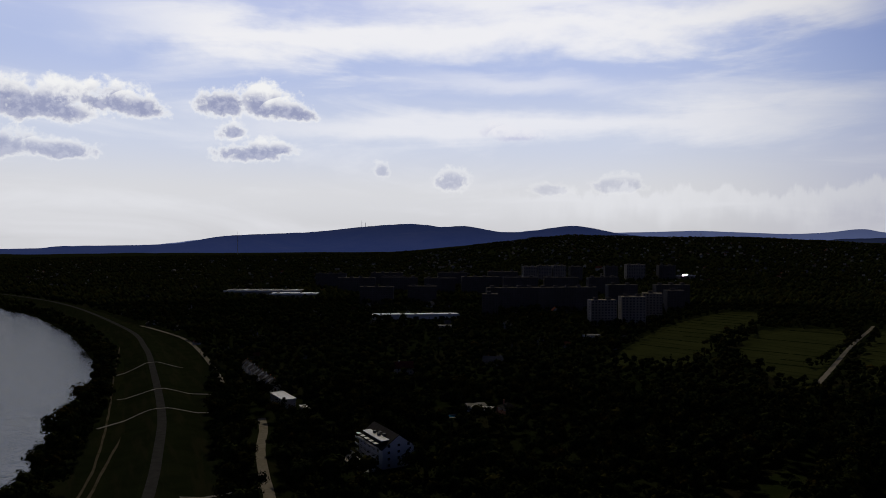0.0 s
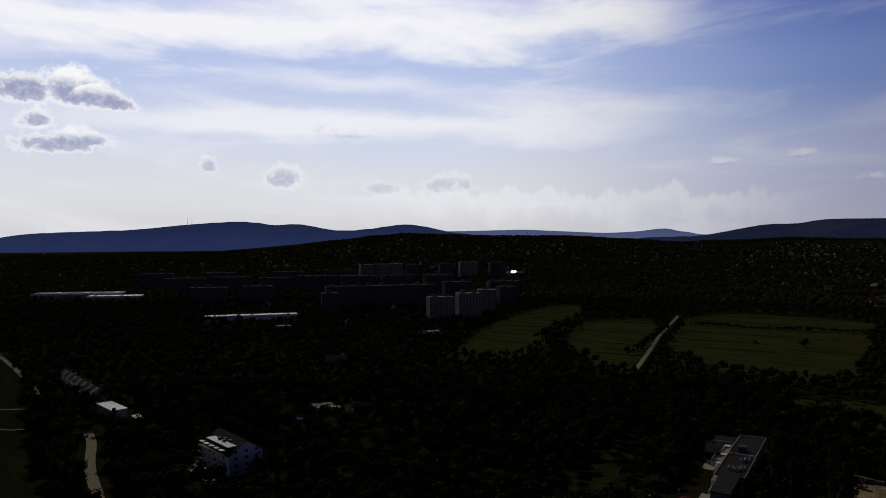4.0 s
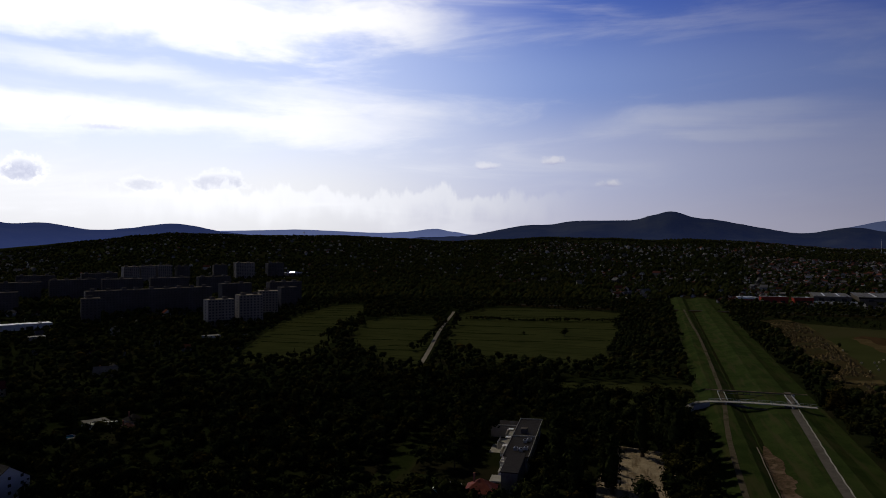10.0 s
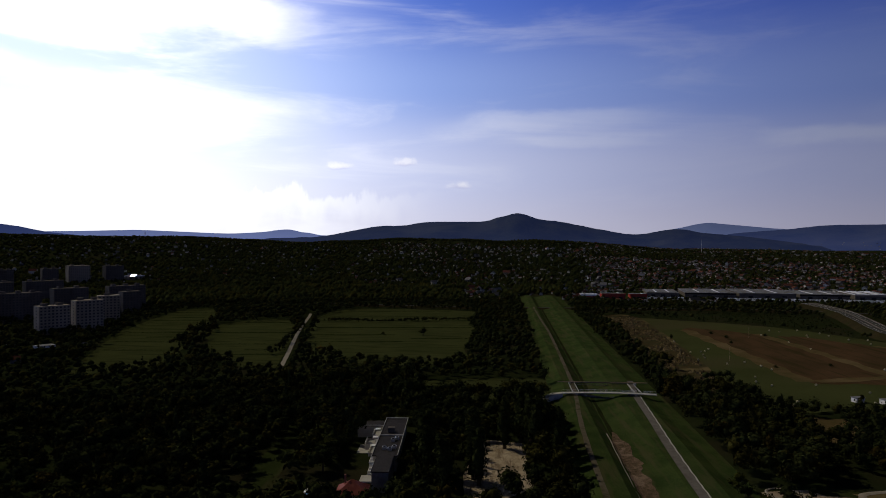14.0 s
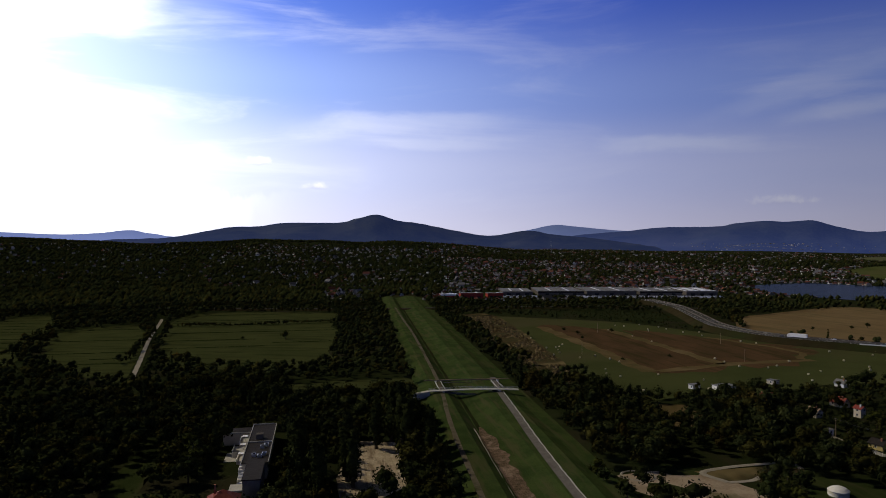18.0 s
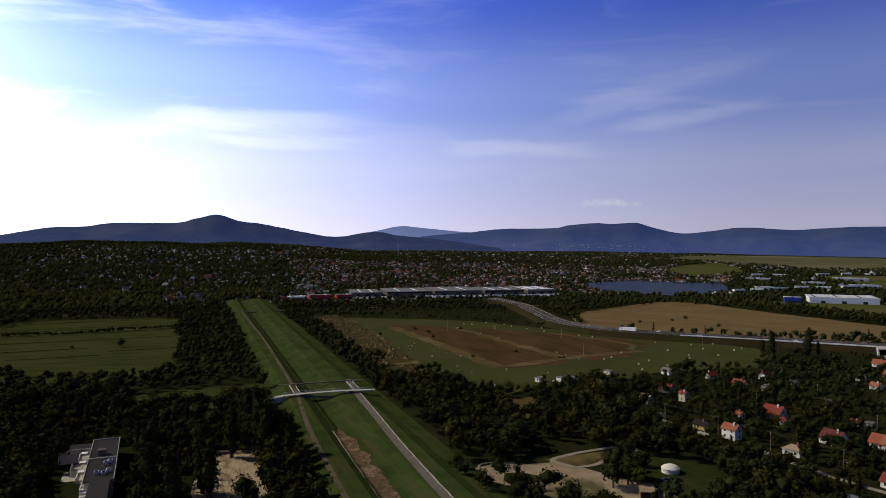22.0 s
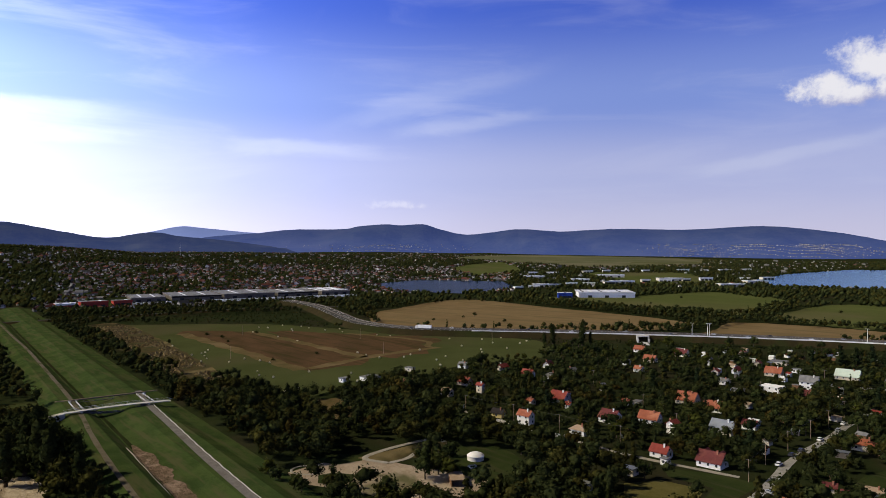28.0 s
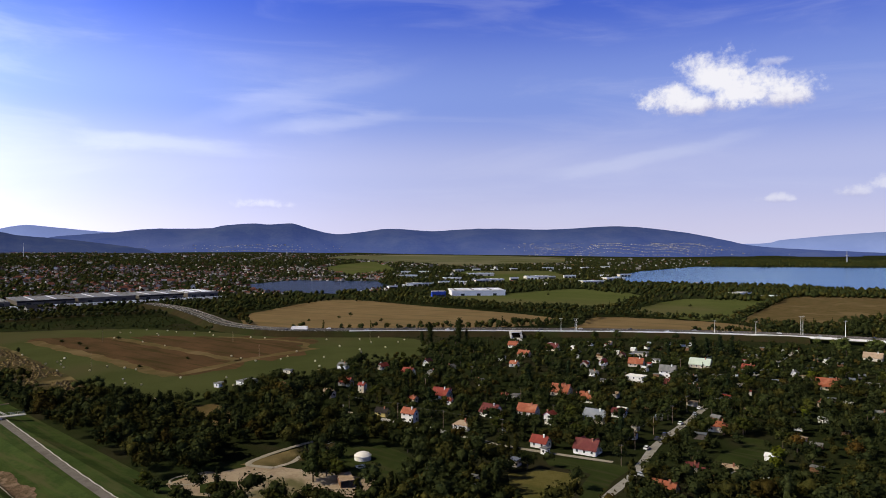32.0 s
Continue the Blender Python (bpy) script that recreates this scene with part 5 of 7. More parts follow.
def hotel():
    """Long low hotel with a dark flat roof, a raised near end and pale stepped terraces on its garden side."""
    h = thing("hotel", "long low hotel with dark flat roof and pale terraces", "hotel", (151.2, 234.3, 0), 47.7)
    KEEP_CLEAR.extend([(124, 205, 9), (133, 214, 9), (142, 224, 9), (151, 234, 10), (160, 244, 11), (169, 254, 11), (178, 262, 9), (168, 264, 10), (150, 250, 10), (138, 236, 9), (128, 226, 8), (120, 216, 8), (130, 208, 8), (116, 208, 9)])
    part("wall", Shape().box(-17, -4.4, -0.3, 39.6, 4.4, 5.8), M_CREAM, h)
    part("roof", Shape().box(-17, -4.8, 5.803, 40, 4.8, 6.15), M_DARK_TILE, h, "dark grey flat roof")
    part("tower_wall", Shape().box(-40, -3.6, -0.3, -17.003, 2.2, 7.2), M_GREY_ROOF, h, "grey rendered wall of the raised end")
    part("tower_roof", Shape().box(-40.3, -3.9, 7.203, -16.8, 2.5, 7.55), M_DARK_TILE, h, "dark flat roof of the raised end")
    part("wing", Shape().box(30, 4.403, -0.3, 38.5, 17, 5.0), M_CREAM, h)
    part("wing_roof", Shape().box(29.7, 4.81, 5.003, 38.8, 17.3, 5.35), M_DARK_TILE, h)
    for box in ((-17, 4.803, 6.0, 40, 5.0, 6.55), (-17, -5.0, 6.0, 40, -4.803, 6.45), (40.003, -5, 6.0, 40.25, 5, 6.5), (29.45, 4.9, 5.2, 29.697, 17.3, 5.7), (29.7, 17.303, 5.2, 38.8, 17.5, 5.7)):
        part("parapet", Shape().box(*box), M_CONCRETE, h, "pale roof edge")
    for k, (x, y) in enumerate(((5.0, -2.8), (2.6, -1.4), (-7.4, -2.8), (-9.8, -1.2), (-8.6, 1.0))):
        u = part("roof_unit", Shape().box(x - 1.0, y - 0.8, 6.153, x + 1.0, y + 0.8, 7.2), M_STEEL, h, "pale metal roof unit")
        part("fan_hood", Shape().box(x - 0.6, y - 0.5, 7.203, x + 0.5, y + 0.4, 7.6), M_DARK_STEEL, u)
    part("roof_box", Shape().box(15.2, -0.8, 6.153, 18.2, 2.0, 8.2), M_PANEL_DARK, h, "square plant room on the roof")
    part("roof_line", Shape().box(10.6, -4.7, 6.153, 11.0, 4.7, 6.6), M_CONCRETE, h)
    # garden side: stepped white terraces, a patio and outdoor stairs
    for k, (x0, x1, y1, z) in enumerate(((20, 29.5, 9.0, 3.4), (11, 20, 11.0, 2.4), (2, 11, 8.4, 1.4))):
        part("terrace", Shape().box(x0, 5.003, 0, x1 - 0.003, y1, z), M_CONCRETE, h, "pale stepped terrace")
        part("terrace_wall", Shape().box(x0, y1 + 0.003, 0, x1 - 0.003, y1 + 0.25, z + 0.9), M_PLASTER, h, "white parapet wall")
        part("parasol", Shape().box(x0 + 2, 6.0, z + 2.2, x0 + 4.6, 8.2, z + 2.35), M_CANVAS, h, "white square parasol")
        part("parasol_pole", Shape().box(x0 + 3.25, 7.05, z, x0 + 3.35, 7.15, z + 2.2), M_STEEL, h)
    part("patio", Shape().box(6, 8.6, 0, 18, 14, 0.25), M_CONCRETE, h, "pale paved patio")
    for k in range(7):
        part("stair", Shape().box(-22.5 + k * 1.3, 2.6, 0, -21.203 + k * 1.3, 5.6, 0.9 + k * 0.75), M_PLASTER, h)
    for y_ in (2.3, 5.65):
        part("stair_rail", Shape().box(-22.5, y_, 0, -13.4, y_ + 0.2, 1.8).box(-18, y_, 1.8, -13.4, y_ + 0.2, 4.2), M_PLASTER, h, "white stair wall")
    part("landing", Shape().box(-30, 2.6, 0, -23, 8.0, 0.6), M_CONCRETE, h, "pale landing")
    for k in range(13):
        window(h, -14 + k * 4.0, 4.4, 3.8, 2.0, 1.4, "b")
        window(h, -14 + k * 4.0, -4.4, 1.0, 1.6, 1.6, "f")
        window(h, -14 + k * 4.0, -4.4, 3.8, 1.6, 1.4, "f")


hotel()
house(112, 202, 11.5, 11, 5.0, -41, RED, CREAM, "hip")


def pool(x, y, turn, w, d, cover):
    p = thing("swimming_pool", "blue swimming pool" + (" half under a pale arched cover" if cover else " beside a garden house"), "pool", (x, y, 0), turn)
    KEEP_CLEAR.append((x, y, w * 0.8 + 2))
    part("rim", Shape().box(-w / 2 - 1, -d / 2 - 1, -0.2, w / 2 + 1, d / 2 + 1, 0.25), M_CONCRETE, p, "pale stone rim")
    part("water", Shape().box(-w / 2, -d / 2, 0, w / 2, d / 2, 0.27), M_POOL, p, "clear blue water")
    if cover:
        s = Shape()
        for k in range(10):
            a0, a1 = math.pi * k / 10, math.pi * (k + 1) / 10
            pts = [(-w / 2 - 1, math.cos(a) * (d / 2 + 0.8), 0.3 + math.sin(a) * 1.9) for a in (a0, a1)]
            s.face([pts[0], (-w * 0.1, *pts[0][1:]), (-w * 0.1, *pts[1][1:]), pts[1]])
        part("cover", s, M_CANVAS, p, "pale arched pool cover")


pool(108.5, 219.5, 35, 11, 5.5, True)
pool(-8, 357, 10, 9, 5, False)
house(6, 372, 12, 9, 3.2, 12, GREY, WHITE, "flat")
house(22, 368, 8, 8, 2.6, 30, DARK, CREAM, "hip")
house(-97, 380, 24, 8.5, 5.6, -57, (M_WHITE_ROOF, "pale"), CREAM, "flat")
house(-80, 364, 10, 7, 3.0, -57, (M_WHITE_ROOF, "pale"), CREAM, "flat")
for k in range(8):
    house(-147 + k * 5.2, 480 - k * 9.5, 7, 7, 5.4, -64, DARK, WHITE, "gable")
house(-40, 470, 14, 9, 5.6, 15, RED, CREAM, "gable")
house(112, 636, 16, 10, 5.8, 12, GREY, WHITE, "flat")
house(20, 505, 16, 10, 3.4, -12, GREY, CREAM, "gable")
house(-20, 700, 18, 10, 5.6, 5, GREY, CREAM, "flat")


# ---- bridge over the canal ----
def canal_turn():
    return math.degrees(math.atan2(C_V.y, C_V.x))


def footbridge():
    x, y = along(384, 40)
    b = thing("footbridge", "pale concrete footbridge on a shallow dark truss over the canal", "bridge", (x, y, 0), canal_turn())
    deck = Shape()
    xs = np.linspace(-24, 27, 26)
    top = lambda q: 4.0 + 0.7 * (1 - (q / 27) ** 2)
    for a, c in zip(xs, xs[1:]):
        za, zc = top(a), top(c)
        v = [(a, -1.7, za - 0.35), (c, -1.7, zc - 0.35), (c, 1.7, zc - 0.35), (a, 1.7, za - 0.35), (a, -1.7, za), (c, -1.7, zc), (c, 1.7, zc), (a, 1.7, za)]
        for q in ((0, 3, 2, 1), (4, 5, 6, 7), (0, 1, 5, 4), (2, 3, 7, 6)):
            deck.face([v[i] for i in q])
    part("deck", deck, M_CONCRETE, b, "pale concrete deck")
    for g in (-1.75, 1.75):
        for k in range(17):
            px = -24 + k * 3.0
            part("post", Shape().box(px - 0.05, g - 0.05, top(px), px + 0.05, g + 0.05, top(px) + 1.1), M_STEEL, b)
        rail = Shape()
        for a, c in zip(xs, xs[1:]):
            rail.face([(a, g, top(a) + 1.02), (c, g, top(c) + 1.02), (c, g, top(c) + 1.14), (a, g, top(a) + 1.14)])
            rail.face([(a, g - 0.06, top(a) + 1.14), (c, g - 0.06, top(c) + 1.14), (c, g + 0.06, top(c) + 1.14), (a, g + 0.06, top(a) + 1.14)])
        part("handrail", rail, M_STEEL, b)
        for k in range(10):
            a, c = -15 + k * 3, -12 + k * 3
            za, zc = 3.4 - 1.9 * math.sin(math.pi * k / 10), 3.4 - 1.9 * math.sin(math.pi * (k + 1) / 10)
            part("truss_bar", Shape().box(a, g * 0.8 - 0.15, min(za, zc), c - 0.003, g * 0.8 + 0.15, max(za, zc) + 0.35), M_DARK_STEEL, b)
    for px in (-16, 16):
        part("pier", Shape().box(px - 0.5, -1.6, 0, px + 0.5, 1.6, 4.1), M_CONCRETE, b)
    ramp = Shape()
    pts = [(-24, 0, 4.15), (-29, -1, 3.6), (-33, -4, 2.4), (-35, -9, 1.0), (-35, -14, 0.15)]
    for (ax, ay, az), (cx, cy, cz) in zip(pts, pts[1:]):
        dx, dy = cx - ax, cy - ay
        l = math.hypot(dx, dy)
        nx, ny = -dy / l * 1.9, dx / l * 1.9
        ramp.face([(ax - nx, ay - ny, az), (cx - nx, cy - ny, cz), (cx + nx, cy + ny, cz), (ax + nx, ay + ny, az)][::-1])
        ramp.face([(ax - nx, ay - ny, az), (ax - nx, ay - ny, 0), (cx - nx, cy - ny, 0), (cx - nx, cy - ny, cz)])
        ramp.face([(ax + nx, ay + ny, az), (cx + nx, cy + ny, cz), (cx + nx, cy + ny, 0), (ax + nx, ay + ny, 0)])
    part("ramp", ramp, M_CONCRETE, b, "curved pale ramp")


footbridge()


KEEP_CLEAR.extend([(150, 180, 7), (142, 174, 7), (134, 168, 6), (160, 182, 6), (169, 214, 4), (163, 208, 4), (157, 202, 3), (-8, 357, 9), (7, 362, 10), (-6, 344, 9), (6, 349, 9), (280, 252, 11), (268, 245, 9), (256, 238, 6), (258, 100, 11), (268, 92, 9)])


def pipe_bridge():
    x, y = along(415, 42)
    b = thing("pipe_bridge", "dark truss carrying a dull pipe across the canal", "pipe bridge", (x, y, 0), canal_turn())
    part("pipe", Shape().box(-26, -0.25, 3.9, 26, 0.25, 4.35), M_TAN_ROOF, b, "dull pipe")
    for z in (2.3, 3.6):
        part("chord", Shape().box(-18, -0.2, z, 18, 0.2, z + 0.25), M_DARK_STEEL, b)
    for k in range(13):
        part("strut", Shape().box(-18 + k * 3 - 0.12, -0.2, 2.55, -18 + k * 3 + 0.12, 0.2, 3.6), M_DARK_STEEL, b)
    for k in (-19, 19):
        part("pier", Shape().box(k - 0.6, -0.8, 0, k + 0.6, 0.8, 3.9), M_CONCRETE, b)


pipe_bridge()


def fence_pair(v, name):
    """White tube railings on both sides of a dyke path between the two bridges."""
    for g in (-1.7, 1.7):
        x, y = along(400, v + g)
        f = thing("railing", "white tube railing beside the dyke path", "railing", (x, y, 3.0), math.degrees(math.atan2(C_U.y, C_U.x)), "dyke railings")
        part("rail", Shape().box(-13, -0.05, 1.0, 13, 0.05, 1.12), M_FRAME, f)
        part("rail", Shape().box(-13, -0.05, 0.5, 13, 0.05, 0.6), M_FRAME, f)
        for k in range(9):
            part("post", Shape().box(-13 + k * 3.25 - 0.06, -0.06, 0, -13 + k * 3.25 + 0.06, 0.06, 1.1), M_FRAME, f)


fence_pair(24, "west")
fence_pair(58, "east")


# ---- motorway furniture ----
for v0, v1, label in ((-9.35, -9.0, "white concrete barrier along the motorway"), (9.0, 9.3, "pale guard rail along the motorway")):
    structure("barrier", ribbon([p for p in HIGHWAY if p[1] < 100] if v0 < 0 else HIGHWAY, [(v0, 4.2), (v0, 5.75), (v1, 5.75), (v1, 4.9)], 8, 0.1), [M_PLASTER if v0 < 0 else M_PANEL_DARK], label, "barrier")
structure("barrier", ribbon(HIGHWAY, [(-0.3, 5.0), (-0.2, 5.8), (0.2, 5.8), (0.3, 5.0)], 8, 0.15), [M_PANEL_DARK], "dull median barrier of the motorway", "barrier")
for v in (-8.2, -4.5, 4.5, 8.2):
    structure("road_marking", ribbon(HIGHWAY, [(v - 0.1, 5.0), (v + 0.1, 5.0)], 8, 0.19), [M_FRAME], "white line painted on the motorway", "road marking")


def taper(x, r0, r1, tall, n=8):
    """A round shaft that narrows upwards."""
    s = Shape()
    ring = [[(x + r * math.cos(2 * math.pi * k / n), r * math.sin(2 * math.pi * k / n), z) for k in range(n)] for r, z in ((r0, 0.0), (r1, tall))]
    for k in range(n):
        s.face([ring[0][k], ring[0][(k + 1) % n], ring[1][(k + 1) % n], ring[1][k]])
    s.face(ring[1])
    return s


def lamp_mast(x, y, z, tall, turn, twin=False):
    m = thing("light_mast", "tall pale steel lighting mast beside the motorway", "light mast", (x, y, z), turn, "motorway masts")
    for k in range(2 if twin else 1):
        o = k * 1.6
        part("pole", taper(o, 0.28, 0.11, tall), M_FRAME, m)
        part("arm", Shape().box(o - 1.4, -0.08, tall, o + 1.4, 0.08, tall + 0.16), M_FRAME, m)
        for g in (-1.3, 1.3):
            part("lamp", Shape().box(o + g - 0.4, -0.16, tall - 0.12, o + g + 0.4, 0.16, tall - 0.003), M_STEEL, m)


for x, y, tall, twin in ((588, -308, 17, True), (575, -338, 14, False), (553, -372, 14, False), (530, -410, 14, False), (612, -240, 11, False), (600, -272, 11, False), (636, -120, 11, True), (640, -106, 11, False), (644, -10, 9, False)):
    lamp_mast(x - 10, y, 4.9, tall, 70, twin)


def underpass():
    u = thing("underpass", "concrete underpass below the motorway with a pale approach", "underpass", (621.5, -62, 0), 0)
    KEEP_CLEAR.extend([(612, -62, 9), (600, -66, 8), (588, -70, 7)])
    for y_ in (-5.2, 4.2):
        part("side_wall", Shape().box(-6, y_, 0, 4, y_ + 1.0, 4.6), M_CONCRETE, u)
        part("wing_wall", Shape().box(-9.5, y_ - 0.2, 0, -6.003, y_ + 1.2, 2.6), M_CONCRETE, u)
    part("lintel", Shape().box(-6, -5.2, 4.603, 4, 5.2, 5.4), M_CONCRETE, u)
    # dark sheet closing the portal, put in for the shade inside
    part("back", Shape().box(3.6, -4.2, 0, 4, 4.2, 4.6), M_DARK_STEEL, u)
    part("approach", Shape().box(-26, -3.2, 0, -6.1, 3.2, 0.2), M_CONCRETE, u, "pale paved approach")


underpass()


def wheel(parent, x, y, r, w):
    s = Shape()
    n = 12
    for k in range(n):
        a, c = 2 * math.pi * k / n, 2 * math.pi * (k + 1) / n
        p, q = (x + r * math.cos(a), r + r * math.sin(a)), (x + r * math.cos(c), r + r * math.sin(c))
        s.face([(p[0], y, p[1]), (q[0], y, q[1]), (q[0], y + w, q[1]), (p[0], y + w, p[1])])
        s.face([(x, y, r), (q[0], y, q[1]), (p[0], y, p[1])])
        s.face([(x, y + w, r), (p[0], y + w, p[1]), (q[0], y + w, q[1])])
    part("wheel", s, M_DARK_STEEL, parent)


def lorry(x, y, z, turn):
    t = thing("lorry", "articulated lorry with a long white box trailer", "lorry", (x, y, z), turn)
    part("trailer", Shape().box(-8.2, -1.25, 1.1, 5.2, 1.25, 4.0), M_CANVAS, t, "white box trailer")
    cab = Shape()
    prof = [(5.6, 0.7), (7.9, 0.7), (8.0, 2.0), (7.6, 3.2), (6.4, 3.7), (5.6, 3.7)]
    cab.face([(a, -1.2, b) for a, b in prof])
    cab.face([(a, 1.2, b) for a, b in prof[::-1]])
    for (a, b), (c, d) in zip(prof, prof[1:] + prof[:1]):
        cab.face([(a, -1.2, b), (a, 1.2, b), (c, 1.2, d), (c, -1.2, d)])
    part("cab", cab, M_PLASTER, t)
    part("windscreen", Shape().box(7.75, -1.05, 2.1, 7.95, 1.05, 3.0), M_GLASS, t)
    part("chassis", Shape().box(-7.8, -0.5, 0.7, 6.5, 0.5, 1.097), M_DARK_STEEL, t)
    for wx in (-6.8, -5.5, -4.2, 4.6, 7.0):
        for wy in (-1.2, 0.9):
            wheel(t, wx, wy, 0.5, 0.3)


lorry(642.5, 140, 5.17, 80)


def car(x, y, z, turn, paint, word):
    c = thing("car", f"{word} hatchback car on the road", "car", (x, y, z), turn, "cars")
    body = Shape()
    prof = [(-2.05, 0.35), (2.05, 0.35), (2.1, 0.75), (1.2, 0.95), (-1.9, 1.0), (-2.1, 0.8)]
    body.face([(a, -0.85, b) for a, b in prof])
    body.face([(a, 0.85, b) for a, b in prof[::-1]])
    for (a, b), (e, d) in zip(prof, prof[1:] + prof[:1]):
        body.face([(a, -0.85, b), (a, 0.85, b), (e, 0.85, d), (e, -0.85, d)])
    part("body", body, paint, c)
    cab = Shape()
    lo, hi = [(-1.8, -0.8), (1.0, -0.8), (1.0, 0.8), (-1.8, 0.8)], [(-1.4, -0.65), (0.3, -0.65), (0.3, 0.65), (-1.4, 0.65)]
    for i in range(4):
        j = (i + 1) % 4
        cab.face([(*lo[i], 0.96), (*lo[j], 0.96), (*hi[j], 1.42), (*hi[i], 1.42)])
    part("window_band", cab, M_GLASS, c)
    part("roof", Shape().box(-1.45, -0.68, 1.42, 0.35, 0.68, 1.48), paint, c)
    for wx in (-1.3, 1.3):
        for wy in (-0.88, 0.68):
            wheel(c, wx, wy, 0.31, 0.2)
    return c


M_CAR_WHITE = material("white_car_paint", [(0.75, 0.75, 0.75), (0.8, 0.8, 0.8)], 1.0, 5.0, 0.3, gloss=0.5)
M_CAR_DARK = material("dark_car_paint", [(0.03, 0.03, 0.04), (0.05, 0.05, 0.06)], 1.0, 5.0, 0.25, gloss=0.5)
M_CAR_SILVER = material("silver_car_paint", [(0.4, 0.41, 0.42), (0.5, 0.5, 0.5)], 1.0, 5.0, 0.3, metal=0.5)
paints = [(M_CAR_WHITE, "white"), (M_CAR_DARK, "black"), (M_CAR_SILVER, "silver")]
first = [car(0, 0, -50, 0, m, w) for m, w in paints]
line_ = curve(HIGHWAY, 1.0)
for k, i in enumerate((150, 205, 262, 298, 330, 372, 405, 444, 476, 500, 530, 548, 575, 612, 650, 700, 740, 775, 812, 850)):
    q, nx = line_[min(i, len(line_) - 2)], line_[min(i, len(line_) - 2) + 1]
    a = math.degrees(math.atan2(nx[1] - q[1], nx[0] - q[0]))
    side = -5.6 if k % 2 else 5.6
    copy_thing(first[k % 3], pose(q[0] + math.sin(radians(a)) * side, q[1] - math.cos(radians(a)) * side, 5.17, 0, 0, a))
for k, (x, y, a) in enumerate(((276, -80, -36), (283, -86, -36), (262, -71, -36), (302, -100, -36), (228, -58, 40), (333, -121, -30), (320, -114, -34))):
    copy_thing(first[(1, 1, 0, 0, 2, 0, 2)[k]], pose(x, y, 0.13, 0, 0, a))
for o in first:
    for c in (*o.children_recursive, o):
        bpy.data.objects.remove(c)

# ---- woods ----
rng = np.random.default_rng(4)


def ball(n, seed, squash=1.0, rough=0.25):
    """A lumpy ball of unit size: corners and triangles."""
    bm = bmesh.new()
    bmesh.ops.create_icosphere(bm, subdivisions=n, radius=1.0)
    r = np.random.default_rng(seed)
    for v in bm.verts:
        k = 1 + rough * (r.random() * 2 - 1)
        v.co = (v.co.x * k, v.co.y * k, v.co.z * k * squash)
    vs = np.array([v.co[:] for v in bm.verts])
    fs = np.array([[v.index for v in f.verts] for f in bm.faces])
    bm.free()
    return vs, fs


def merged(bits):
    vs, fs, k = [], [], 0
    for v, f in bits:
        vs.append(v)
        fs.append(f + k)
        k += len(v)
    return np.concatenate(vs), np.concatenate(fs)


def leaf_cards(count, r, centres, radii, size, squash):
    """Small three-cornered leaf clumps that stick out of the lobes' surface."""
    pick = r.integers(0, len(centres), count)
    d = r.normal(size=(count, 3))
    d[:, 2] = d[:, 2] * 0.9 + 0.25
    d /= np.linalg.norm(d, axis=1)[:, None]
    c = centres[pick] + d * (radii[pick] * r.uniform(0.60, 1.25, count))[:, None] * np.array([1, 1, squash])
    a = np.cross(d, r.normal(size=(count, 3)))
    a /= np.linalg.norm(a, axis=1)[:, None]
    b = np.cross(d, a) * 0.7 + d * r.uniform(-0.5, 0.7, count)[:, None]
    s = (size * r.uniform(0.6, 1.4, count))[:, None]
    v = np.stack([c - a * s, c + a * s, c + b * s * 1.3], 1).reshape(-1, 3)
    f = np.arange(count * 3).reshape(-1, 3)
    return v, f


def crown(seed, kind="round", lobes=7, sub=1, cards=160):
    """The leaves of a tree of unit height (0 to 1) and about unit spread."""
    r = np.random.default_rng(seed)
    if kind == "column":
        z = np.linspace(0.16, 0.93, lobes)
        c = np.stack([r.normal(0, 0.015, lobes), r.normal(0, 0.015, lobes), z], 1)
        rad = 0.115 * np.sin(np.linspace(0.75, 2.75, lobes)) * r.uniform(0.9, 1.15, lobes) + 0.012
        squash = 1.5
    elif kind == "cone":
        z = np.linspace(0.18, 0.92, lobes)
        c = np.stack([r.normal(0, 0.02, lobes), r.normal(0, 0.02, lobes), z], 1)
        rad = np.linspace(0.26, 0.05, lobes)
        squash = 0.8
    else:
        th = r.uniform(0, 2 * math.pi, lobes)
        ra = 0.30 * np.sqrt(r.random(lobes))
        c = np.stack([ra * np.cos(th), ra * np.sin(th), r.uniform(0.42, 0.76, lobes) - ra * 0.4], 1)
        c[0] = (0, 0, 0.62)
        rad = r.uniform(0.12, 0.23, lobes)
        rad[0] = 0.26
        squash = 0.88
    bits = []
    for i in range(lobes):
        v, f = ball(sub, seed * 31 + i, squash, 0.34 if sub else 0.25)
        bits.append((v * rad[i] * (0.62 if cards > 100 else 0.70) + c[i], f))
    if cards:
        bits.append(leaf_cards(cards, r, c, rad, 0.052 if kind != "column" else 0.028, squash))
    return merged(bits)


